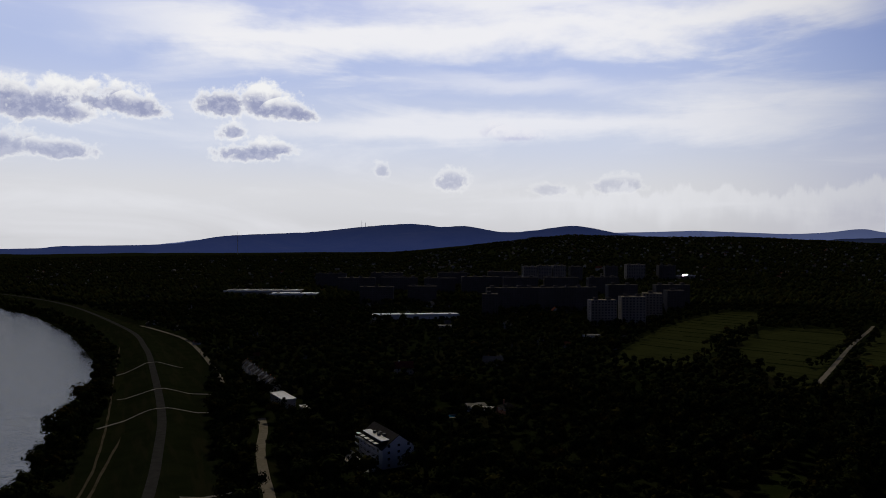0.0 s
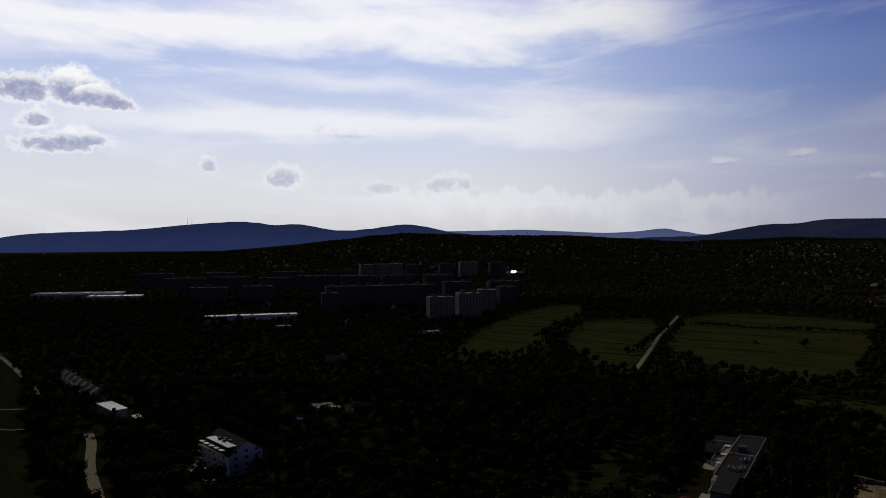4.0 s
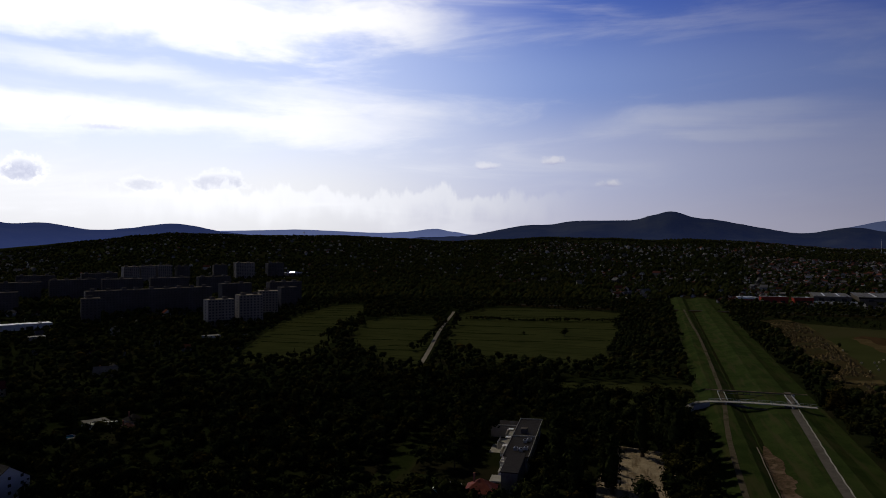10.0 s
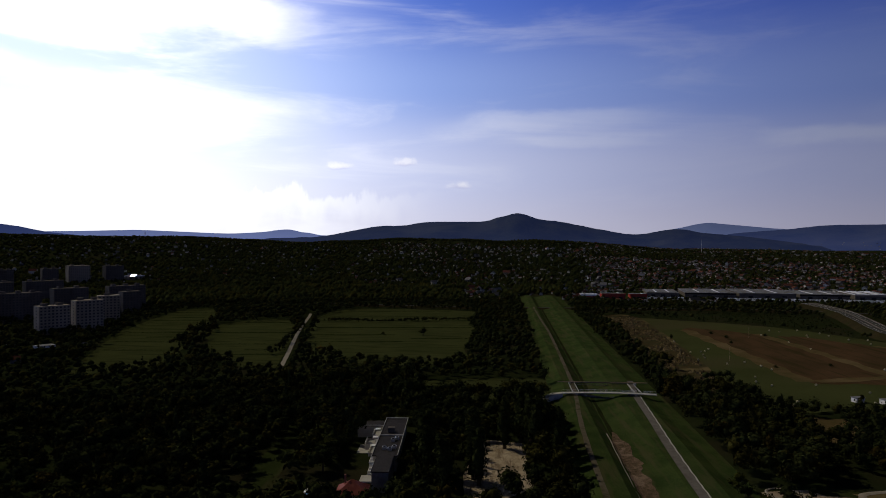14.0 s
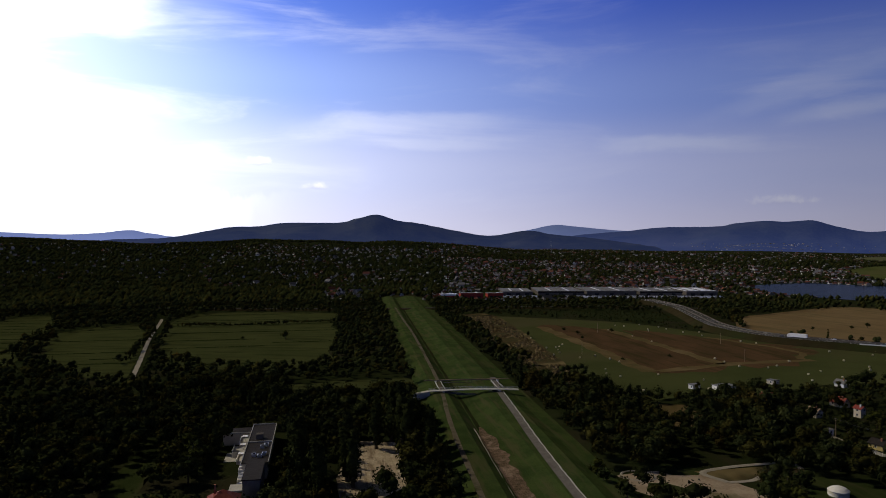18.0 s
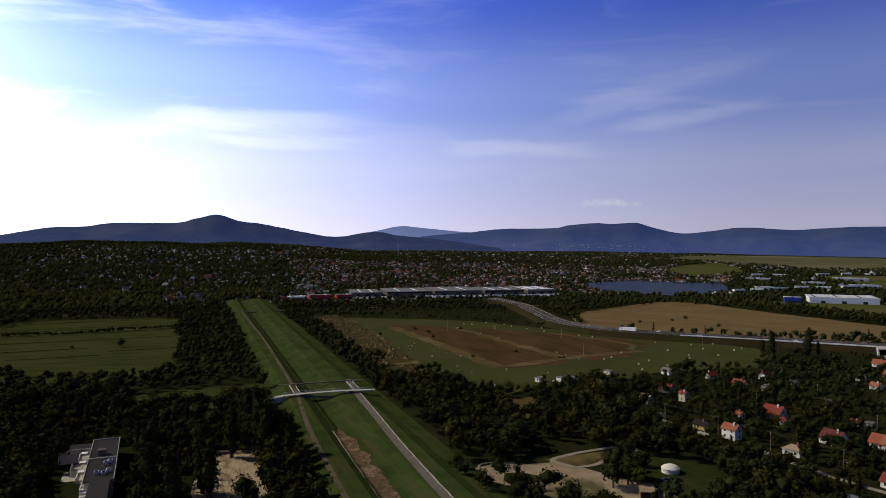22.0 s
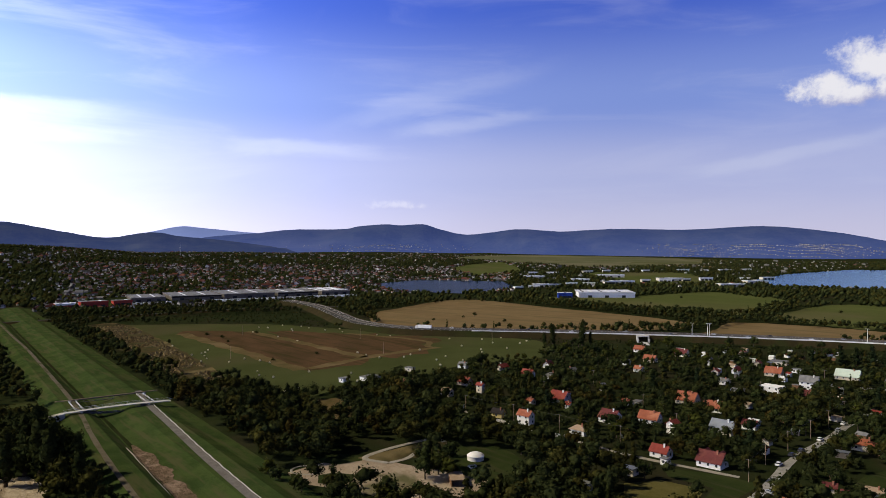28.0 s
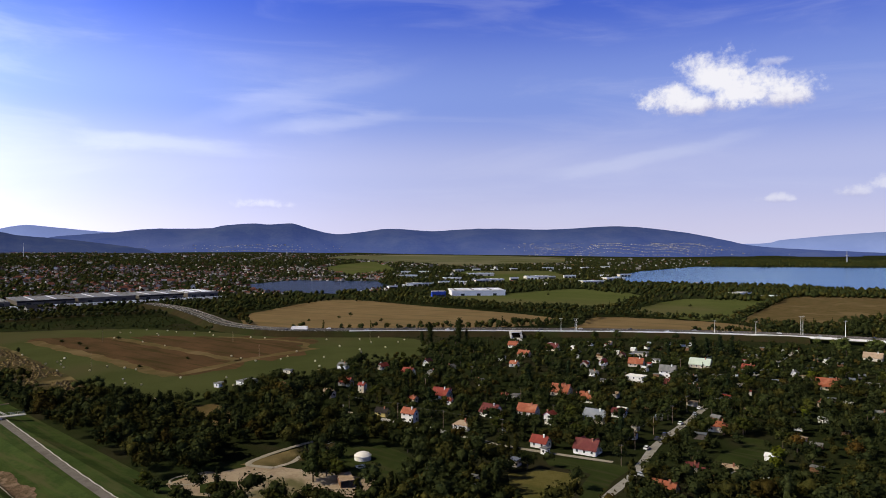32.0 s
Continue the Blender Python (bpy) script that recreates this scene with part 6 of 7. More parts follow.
def stuff_mesh(name, kinds, which, at, size, tall, turn, tone, mat, label, category):
    """Many trees joined into one mesh."""
    vs, fs, ts, k = [], [], [], 0
    for i, (tv, tf) in enumerate(kinds):
        m = np.nonzero(which == i)[0]
        if not len(m):
            continue
        c, s = np.cos(turn[m])[:, None], np.sin(turn[m])[:, None]
        x = (tv[None, :, 0] * c - tv[None, :, 1] * s) * size[m][:, None] + at[m, 0][:, None]
        y = (tv[None, :, 0] * s + tv[None, :, 1] * c) * size[m][:, None] + at[m, 1][:, None]
        z = tv[None, :, 2] * tall[m][:, None] + at[m, 2][:, None]
        vs.append(np.stack([x, y, z], -1).reshape(-1, 3))
        fs.append((tf[None] + (np.arange(len(m)) * len(tv))[:, None, None]).reshape(-1, 3) + k)
        ts.append(np.repeat(tone[m], len(tv), axis=0))
        k += len(m) * len(tv)
    v, f, t = np.concatenate(vs).astype(np.float32), np.concatenate(fs).astype(np.int32), np.concatenate(ts)
    me = bpy.data.meshes.new(name)
    me.vertices.add(len(v))
    me.vertices.foreach_set("co", v.ravel())
    me.loops.add(len(f) * 3)
    me.loops.foreach_set("vertex_index", f.ravel())
    me.polygons.add(len(f))
    me.polygons.foreach_set("loop_start", np.arange(len(f), dtype=np.int32) * 3)
    me.polygons.foreach_set("loop_total", np.full(len(f), 3, np.int32))
    me.polygons.foreach_set("use_smooth", np.ones(len(f), bool))
    a = me.attributes.new("tone", "FLOAT_COLOR", "POINT")
    a.data.foreach_set("color", np.c_[t, np.ones(len(t))].astype(np.float32).ravel())
    me.materials.append(mat)
    me.update(calc_edges=True)
    return tagged(new(name, me), label, category, "", "stuff")


def tones(count, autumn=0.03):
    """A colour of its own for each tree: mostly greens, some yellowish, a few rusty."""
    g = rng.uniform(0.72, 1.25, count)[:, None] * np.array([[1.0, 1.0, 1.0]])
    warm = rng.random(count)[:, None]
    g = g * np.where(warm < 0.30, [[1.32, 1.10, 0.85]], [[0.95, 1.0, 1.0]])
    return np.where(warm > 1 - autumn, g * [[1.6, 1.0, 0.75]], g)


def scatter(r0, r1, gap, b0=-42, b1=134):
    """Places at about even gaps in a sector, jittered."""
    n = int(r1 * 2 / gap)
    x, y = np.meshgrid(np.arange(n) * gap - r1, np.arange(n) * gap - r1)
    x, y = x.ravel() + rng.uniform(-0.48, 0.48, n * n) * gap, y.ravel() + rng.uniform(-0.48, 0.48, n * n) * gap
    r, b = np.hypot(x, y), np.degrees(np.arctan2(x, y))
    m = (r > r0) & (r < r1) & (b > b0) & (b < b1)
    return x[m], y[m]


OPEN = [RETAIL, FIELD_A, FIELD_B, FIELD_C, STRIP, SCRUB, FIELD_G, STUBBLE, GREEN_1, GREEN_2, FIELD_3, BROWN_4, PALE, FAR_GREEN, FAR_FIELD, LAKE, BIG_LAKE, DIRT, DIRT_LOOP, CLEARING, YURT_LAWN, LAWN_1,
        LAWN_2, LAWN_3, LAWN_4, LAWN_5, SAND, RIVERSIDE, water_out]
LINES = [(LEVEE_LINE, 22), (HIGHWAY, 25), (BYROAD, 9), (LANE, 7), (VILLAGE_ROAD[:6], 6.5), (VILLAGE_ROAD[5:7], 3.0), (FENCE_LANE, 3), ([(-100, 350), (-93, 329), (-85, 296), (-74, 263), (-64, 235), (-40, 160)], 5),
         ([along(u, 40.5) for u in (0, 1110)], 31)]


def free(x, y):
    m = np.ones(len(x), bool)
    for p in OPEN:
        m &= ~inside(p, x, y)
    for p, w_ in LINES:
        m &= ~beside(p, w_, x, y)
    for cx, cy, cr in KEEP_CLEAR:
        m &= np.hypot(x - cx, y - cy) > cr
    return m


def wood(name, x, y, kinds, lo, hi, spread, label, autumn=0.03, low=None):
    n = len(x)
    tall = rng.uniform(lo, hi, n)
    if low is not None:
        tall *= low
    # whole stands differ in height; narrow kinds are rarer
    tall *= np.array([1 + 0.45 * noise.noise((a * 0.018, b * 0.018, 8.0)) for a, b in zip(x, y)])
    at = np.stack([x, y, land(x, y) - 0.2], 1)
    pick = rng.integers(0, len(kinds), n)
    again = (pick >= len(kinds) - 2) & (rng.random(n) < 0.6) & (len(kinds) > 3)
    pick = np.where(again, 0, pick)
    return stuff_mesh(name, kinds, pick, at, tall * rng.uniform(*spread, n), tall, rng.uniform(0, 6.28, n), tones(n, autumn), M_LEAF, label, "trees")


near_kinds = [crown(s, "round", 5, 0, 230) for s in (1, 2, 3, 4, 5, 6)] + [crown(11, "column", 9, 0, 220), crown(12, "cone", 7, 0, 200)]
mid_kinds = [crown(s, "round", 3, 0, 48) for s in (5, 6, 7, 8)] + [crown(13, "column", 5, 0, 40)]
def far_crown(seed):
    """An eight-sided crown for trees that stay far off."""
    r = np.random.default_rng(seed)
    v = np.array([(0.45, 0, 0.4), (0, 0.45, 0.45), (-0.45, 0, 0.4), (0, -0.45, 0.45), (0.05, 0, 0.98), (0, 0, 0.0)]) * r.uniform(0.8, 1.2, (6, 1)) + r.uniform(-0.06, 0.06, (6, 3))
    return v, np.array([(0, 1, 4), (1, 2, 4), (2, 3, 4), (3, 0, 4), (1, 0, 5), (2, 1, 5), (3, 2, 5), (0, 3, 5)])


far_kinds = [far_crown(k) for k in (21, 22, 23, 24, 25, 26)]


# ---- far town ----
def town_mesh(name, x, y, size, tone, label, base=None):
    """Many small gabled houses joined: white or cream walls, roofs in their own tones."""
    n = len(x)
    w, d, h, r = 0.5, 0.42, 0.5, 0.34
    tv = np.array([(-w, -d, -0.3), (w, -d, -0.3), (w, d, -0.3), (-w, d, -0.3), (-w, -d, h), (w, -d, h), (w, d, h), (-w, d, h), (-w, 0, h + r), (w, 0, h + r),
                   (-w - .06, -d - .08, h - .05), (w + .06, -d - .08, h - .05), (w + .06, 0, h + r + .04), (-w - .06, 0, h + r + .04), (w + .06, d + .08, h - .05), (-w - .06, d + .08, h - .05)])
    tf = [(0, 1, 5), (0, 5, 4), (1, 2, 6), (1, 6, 5), (2, 3, 7), (2, 7, 6), (3, 0, 4), (3, 4, 7), (5, 6, 9), (7, 4, 8), (10, 11, 12), (10, 12, 13), (14, 15, 13), (14, 13, 12)]
    is_roof = np.array([0] * 10 + [1] * 6, bool)
    turn = rng.uniform(0, math.pi, n)
    kx, ky = size * rng.uniform(0.9, 1.5, n), size * rng.uniform(0.8, 1.1, n)
    c, s = np.cos(turn)[:, None], np.sin(turn)[:, None]
    lx, ly = tv[None, :, 0] * kx[:, None], tv[None, :, 1] * ky[:, None]
    v = np.stack([lx * c - ly * s + x[:, None], lx * s + ly * c + y[:, None], tv[None, :, 2] * size[:, None] * (0.8 if name == "town_houses" else 1.05) + (land(x, y) if base is None else base)[:, None]], -1).reshape(-1, 3)
    f = (np.array(tf)[None] + (np.arange(n) * 16)[:, None, None]).reshape(-1, 3)
    wall = (0.07 + 0.68 * rng.random(n) ** (2.4 if name == "town_houses" else 1.3))[:, None] * np.array([[1.0, 0.95, 0.86]])
    col = np.where(is_roof[None, :, None], tone[:, None, :], wall[:, None, :]).reshape(-1, 3)
    me = bpy.data.meshes.new(name)
    me.from_pydata(v.tolist(), [], f.tolist())
    a = me.attributes.new("tone", "FLOAT_COLOR", "POINT")
    a.data.foreach_set("color", np.c_[col, np.ones(len(col))].astype(np.float32).ravel())
    me.materials.append(M_TOWN)
    me.update()
    return tagged(new(name, me), label, "town", "", "stuff")


M_TOWN = material("town_surfaces", [(0.85, 0.85, 0.85), (1.0, 1.0, 1.0)], 0.2, 1.0, 0.85, tone=True)


def roof_tones(n, red):
    k = rng.random(n)[:, None]
    warm = np.array([[0.20, 0.082, 0.060]]) * rng.uniform(0.3, 0.95, n)[:, None]
    grey = np.array([[0.26, 0.25, 0.24]]) * rng.uniform(0.25, 0.9, n)[:, None]
    return np.where(k < red, warm, grey)


HOUSE_AT = []


def gardens(x, y):
    """Which places lie clear of the far houses and of the view to them."""
    cell = lambda a, b: np.floor(a / 11).astype(int) * 100000 + np.floor(b / 11).astype(int)
    taken = np.concatenate([cell(p[:, 0], p[:, 1]) for p in HOUSE_AT])
    r = np.hypot(x, y)
    m = ~np.isin(cell(x, y), taken)
    return m & ~np.isin(cell(x + x / r * 11, y + y / r * 11), taken) & ~np.isin(cell(x + x / r * 22, y + y / r * 22), taken)


def build_town():
    for name, r0, r1, b0, b1, gap, dense, red, label in (
        ("town_houses", 1230, 2100, 52, 86, 16, 0.66, 0.66, "dense town of red-roofed houses"),
        ("town_houses", 2100, 3600, 50, 96, 29, 0.5, 0.5, "far quarters of the town among trees"),
        ("hillside_houses", 1330, 2500, 33, 53, 24, 0.55, 0.35, "houses scattered over the wooded hillside"),
        ("hillside_houses", 1500, 2750, -4, 33, 36, 0.42, 0.2, "houses scattered over the far wooded rise"),
        ("row_houses", 1030, 1260, 42, 62, 15, 0.6, 0.5, "terraced houses at the foot of the hill"),
        ("plain_houses", 1400, 3400, 84, 112, 40, 0.32, 0.2, "white houses and sheds on the far plain"),
        ("suburb_houses", 520, 1000, -30, 14, 30, 0.26, 0.25, "suburban houses half hidden in trees"),
        ("suburb_houses", 1150, 2800, -32, 4, 44, 0.40, 0.2, "roofs of a far suburb"),
    ):
        x, y = scatter(r0, r1, gap, b0, b1)
        clump = np.array([noise.noise((a * 0.006, b * 0.006, 5.0)) for a, b in zip(x, y)])
        m = free(x, y) & (rng.random(len(x)) < dense * np.clip(1 + clump * 1.6, 0.1, 1.9))
        x, y = x[m], y[m]
        big = rng.random(len(x)) < 0.05
        size = rng.uniform(3.4, 5.9, len(x)) * np.where(big, 1.8, 1.0)
        HOUSE_AT.append(np.stack([x, y], 1))
        town_mesh(name, x, y, size, roof_tones(len(x), red), label)


build_town()


def slope_village():
    """White houses that climb the foot of the far ridge."""
    at = np.concatenate([[v.co[:] for v in bpy.data.objects[k].data.vertices] for k in ("backdrop_blue_hills",)])
    for n, mid, wide in ((1100, 107.0, 3.0), (260, 100.5, 1.8), (420, 76.5, 2.6)):
        b = rng.normal(mid, wide, n * 4)
        r = rng.uniform(3850, 4450, n * 4)
        x, y = r * np.sin(np.radians(b)), r * np.cos(np.radians(b))
        z = np.array([at[np.argmin((at[:, 0] - p) ** 2 + (at[:, 1] - q) ** 2), 2] for p, q in zip(x, y)]) + 1.0
        m = np.nonzero((z > 8) & (z < 76))[0][:n]
        town_mesh("slope_houses", x[m], y[m], rng.uniform(2.2, 3.8, len(m)), np.full((len(m), 3), 0.33) * rng.uniform(0.5, 1.3, (len(m), 1)), "pale houses climbing the foot of the ridge", z[m])


slope_village()


def parked():
    """Cars in the retail park, far off."""
    n = 620
    s = rng.uniform(0, 350, n)
    t = np.floor(rng.uniform(0, 6, n)) * 6.5 + 3
    x, y = 938 + 0.6 * s - 0.8 * t, 634 - 0.8 * s - 0.6 * t
    shape = Shape()
    for a, b in zip(x, y):
        shape.box(a - 1.1, b - 1.9, 0.3, a + 1.1, b + 1.9, 1.0)
        shape.box(a - 0.9, b - 1.1, 1.0, a + 0.9, b + 1.2, 1.5)
    tagged(part("parked_cars", shape, M_CAR_SHINE), "rows of parked cars in front of the retail halls", "cars", "", "stuff")


M_CAR_SHINE = material("parked_car_paint", [(0.45, 0.45, 0.46), (0.6, 0.6, 0.6)], 0.05, 0.3, 0.3, spread=0.8, gloss=0.5)
structure("car_park", patch([along_ for along_ in ((925, 650), (1140, 363), (1104, 337), (889, 624))], 0.08), [M_ASPHALT], "asphalt car park of the retail halls", "car park")
parked()



def garden_sheds():
    """Small sheds, greenhouses and lean-tos in the gardens."""
    x, y = scatter(235, 600, 23, 72, 122)
    ok = np.nonzero(inside(VILLAGE, x, y) & free(x, y))[0]
    kinds = [(M_GREY_ROOF, M_WOOD, "grey-roofed wooden garden shed among trees"), (M_TAN_ROOF, M_CREAM, "small cream garden hut with a weathered roof"), (M_WHITE_ROOF, M_PLASTER, "small white garden hut with a pale flat roof"),
             (M_RED_TILE, M_PLASTER, "small white summer hut with a red roof"), (M_METAL_ROOF, M_PANEL_DARK, "sheet-metal shed with a blue-grey roof")]
    for k, i in enumerate(ok[:90]):
        roof, wall, label = kinds[int(rng.integers(0, 5))]
        w, d, tall = rng.uniform(2.6, 5.0), rng.uniform(2.2, 3.6), rng.uniform(2.0, 2.5)
        b = thing("garden_shed", label, "shed", (x[i], y[i], 0), float(rng.uniform(30, 70)), "garden sheds")
        KEEP_CLEAR.append((x[i], y[i], w * 0.6))
        KEEP_CLEAR.append((x[i] * 0.985, y[i] * 0.985 - 1, w * 0.5))
        part("wall", Shape().box(-w / 2, -d / 2, 0, w / 2, d / 2, tall), wall, b)
        s = Shape()
        if k % 2:
            gable(s, w, d, tall + 0.003, d * 0.28, 0.25, 0.1)
        else:
            s.box(-w / 2 - 0.25, -d / 2 - 0.25, tall + 0.003, w / 2 + 0.25, d / 2 + 0.25, tall + 0.14)
        part("roof", s, roof, b)
        part("door", Shape().box(-0.45, -d / 2 - 0.06, 0, 0.45, -d / 2 + 0.02, 1.85), M_WOOD, b)


garden_sheds()

# ---- woods on the plain and the rise ----
def plant():
    # nearest woods
    x, y = scatter(170, 430, 7.0)
    v = inside(VILLAGE, x, y)
    m = free(x, y) & (~v | (rng.random(len(x)) < 0.82))
    x, y, v = x[m], y[m], v[m]
    low = np.where(v, 0.74, 1.0) * np.where(inside(WOOD_LOW, x, y), 0.8, 1.0) * np.where(inside(BRUSH, x, y), 0.5, 1.0)
    wood("wood_near", x, y, near_kinds, 8.0, 14.0, (0.85, 1.25), "dense mixed deciduous wood with uneven crowns", 0.035, low)
    x, y = scatter(430, 1020, 7.8)
    v = inside(VILLAGE, x, y)
    m = free(x, y) & (~v | (rng.random(len(x)) < 0.95)) & ~(inside(ESTATE, x, y) & (rng.random(len(x)) < 0.4))
    low = np.where(inside(DARKWOOD, x, y), 0.32, 1.0) * np.where(inside(BRUSH, x, y), 0.42, 1.0) * np.where(v, 0.75, 1.0) * rng.uniform(0.8, 1.0, len(x))
    wood("wood_middle", x[m], y[m], mid_kinds, 8.0, 12.5, (0.9, 1.25), "broad belt of woods and gardens on the plain", 0.02, low[m])
    for r0, r1, gap, kinds, wide in ((1020, 1900, 9.6, far_kinds, (1.0, 1.5)), (1900, 3400, 14.5, far_kinds, (1.2, 1.8))):
        x, y = scatter(r0, r1, gap)
        m = free(x, y) & gardens(x, y)
        clump = np.array([noise.noise((a * 0.004, b * 0.004, 1.0)) for a, b in zip(x, y)])
        b = np.degrees(np.arctan2(x, y))
        built = (b > 51) & (b < 112)
        m &= ~(built & (np.hypot(x, y) < 2350))
        m &= rng.random(len(x)) < np.clip(0.92 + clump * 0.6, 0.4, 1) * np.where(built, 0.8, 1.0)
        low = np.where(built, 0.58, np.where(np.hypot(x, y) > 1300, 0.78, 0.9))[m]
        wood("wood_far", x[m], y[m], kinds, 7.5, 10.5, wide, "distant woods and tree-filled gardens on the rise", 0.0, low)
    x, y = scatter(1020, 2350, 11.0, 51, 112)
    m = free(x, y) & gardens(x, y)
    clump = np.array([noise.noise((a * 0.005, b * 0.005, 1.0)) for a, b in zip(x, y)])
    m &= rng.random(len(x)) < np.clip(0.7 + clump * 0.9, 0.3, 1)
    wood("wood_town", x[m], y[m], far_kinds, 4.5, 8.5, (0.9, 1.4), "small trees between the houses of the town", 0.0)
    # hedges and tree rows: line, width, spacing, height
    for line, wide, gap, lo, hi, label in HEDGES:
        c = curve(line, gap)
        pts = np.repeat(c, max(1, int(wide / gap)), axis=0) + rng.uniform(-0.5, 0.5, (len(c) * max(1, int(wide / gap)), 2)) * wide
        near = np.hypot(*c.mean(0)) < 480
        wood("hedge", pts[:, 0], pts[:, 1], near_kinds if near else mid_kinds, lo, hi, (0.9, 1.4), label)


BRUSH = [(545, 80), (640, 60), (650, -60), (610, -270), (540, -340), (500, -320), (545, -200), (560, -80), (530, 20)]
WOOD_LOW = [(388, 434), (561, 609), (597, 566), (433, 405)]
DARKWOOD = [(690, 520), (770, 470), (850, 300), (790, 290), (700, 235), (668, 205), (708, 330), (684, 480)]
HEDGES = [
    ([(392, 668), (445, 617), (510, 584), (545, 572)], 7, 2.4, 3.5, 5.5, "dark hedge crossing the meadow"),
    ([(1110, 98), (1000, 20), (884, -70), (817, -206), (790, -230)], 16, 8, 6, 10, "tree belt between stubble and green field"),
    ([(860, -215), (930, -260), (1100, -335)], 14, 8, 7, 11, "tree belt between fields"),
    ([(735, -300), (755, -260), (800, -205)], 10, 7, 6, 9, "tree row along a field edge"),
    ([(760, -330), (900, -430), (980, -490)], 10, 7, 5, 9, "tree row along a field edge"),
    ([along(430, 75), along(520, 76), along(640, 75), along(780, 74), along(900, 74)], 9, 5, 4, 7, "dark shrubs along the canal dyke"),
    ([(672, 100), (684, 150), (708, 190)], 6, 6, 1.5, 3, "low shrubs beside the motorway"),
    ([(-585, 892), (-486, 806), (-366, 664), (-287, 550), (-248, 490), (-209, 400), (-176, 310), (-151, 247), (-120, 142)], 11, 5, 5, 8, "willows and poplars along the river bank"),
    ([(868, 606), (905, 552), (960, 478), (1020, 396), (1078, 318)], 12, 5, 6, 9, "trees along the car park"),
    ([(700, 610), (760, 545), (830, 470)], 6, 6, 3, 6, "shrubs along the railway"),
    ([(236, 500), (250, 512), (262, 528), (330, 622), (390, 718)], 5, 6, 6, 10, "trees lining the lane"),
    ([(200, 590), (230, 640), (285, 725), (300, 745)], 9, 6, 7, 12, "tree row between two meadows"),
]
plant()

# ---- single trees ----
def leafy(kind, seed, tone, lobes, cards):
    v, f = crown(seed, kind, lobes, 0, cards)
    me = bpy.data.meshes.new("crown")
    me.from_pydata(v.tolist(), [], f.tolist())
    a = me.attributes.new("tone", "FLOAT_COLOR", "POINT")
    a.data.foreach_set("color", np.tile([*tone, 1.0], len(v)).astype(np.float32))
    me.materials.append(M_LEAF)
    me.update()
    return me


def trunk(kind, seed):
    """A tapered stem with a few limbs, unit height."""
    r = np.random.default_rng(seed)
    s = Shape()

    def stick(p, q, r0, r1):
        p, q = np.array(p), np.array(q)
        d = q - p
        d /= np.linalg.norm(d)
        a = np.cross(d, (0.3, 0.9, 0.1))
        a /= np.linalg.norm(a)
        b = np.cross(d, a)
        ring = [[c + (a * math.cos(t) + b * math.sin(t)) * k for t in np.linspace(0, 2 * math.pi, 7)[:-1]] for c, k in ((p, r0), (q, r1))]
        for i in range(6):
            s.face([ring[0][i], ring[0][(i + 1) % 6], ring[1][(i + 1) % 6], ring[1][i]])
    stick((0, 0, -0.02), (0.01, 0, 0.35), 0.028, 0.02)
    stick((0.01, 0, 0.35), (0, 0.01, 0.85), 0.02, 0.004)
    if kind == "round":
        for k in range(5):
            a = k * 1.3 + r.random()
            stick((0, 0, 0.3 + k * 0.05), (0.24 * math.cos(a), 0.24 * math.sin(a), 0.52 + k * 0.05), 0.012, 0.004)
    return s.mesh("trunk", [M_BARK])


def tree_model(name, kind, seed, tone, label, category, lobes=11, cards=300):
    t = thing(name, label, category, (0, 0, -60), 0, name.replace("_", " ") + "s")
    part("crown", leafy(kind, seed, tone, lobes, cards), None, t)
    part("trunk", trunk(kind, seed), None, t)
    return t


MODELS = {
    "round": [tree_model("deciduous_tree", "round", 40 + k, tone, label, "tree") for k, (tone, label) in enumerate((
        ((0.85, 0.95, 0.9), "dark green broadleaf tree in a garden"), ((1.15, 1.15, 0.9), "mid-green broadleaf tree in a garden"), ((0.7, 0.8, 0.8), "very dark broadleaf tree with a dense crown"),
        ((1.4, 1.35, 0.8), "yellow-green broadleaf tree in a garden"), ((1.0, 1.1, 1.0), "green broadleaf tree beside the houses")))],
    "rust": [tree_model("deciduous_tree", "round", 51, (2.3, 1.2, 0.85), "rust-brown broadleaf tree turning in autumn", "tree")],
    "lime": [tree_model("deciduous_tree", "round", 52, (2.6, 2.5, 0.8), "bright yellow-green broadleaf tree", "tree")],
    "willow": [tree_model("willow_tree", "round", 53, (2.4, 2.5, 1.9), "pale grey-green willow near the viaduct", "tree", 12, 340)],
    "poplar": [tree_model("poplar_tree", "column", 60 + k, (0.85, 0.9, 0.85), "tall narrow dark poplar", "tree", 14, 420) for k in range(2)],
    "conifer": [tree_model("conifer_tree", "cone", 65, (0.55, 0.7, 0.85), "dark blue-green conifer among houses", "tree", 8, 220)],
    "bush": [tree_model("bush", "round", 70, (0.9, 0.9, 0.8), "round dark bush standing alone in a field", "bush", 8, 160)],
}


def plant_one(kind, x, y, tall, wide=None, k=0):
    model = MODELS[kind][k % len(MODELS[kind])]
    w_ = wide if wide else tall
    copy_thing(model, pose(x, y, ground_at(x, y) - 0.1, 0, 0, (x * 37 + y * 11) % 360) @ Matrix.Diagonal((w_, w_, tall, 1)))


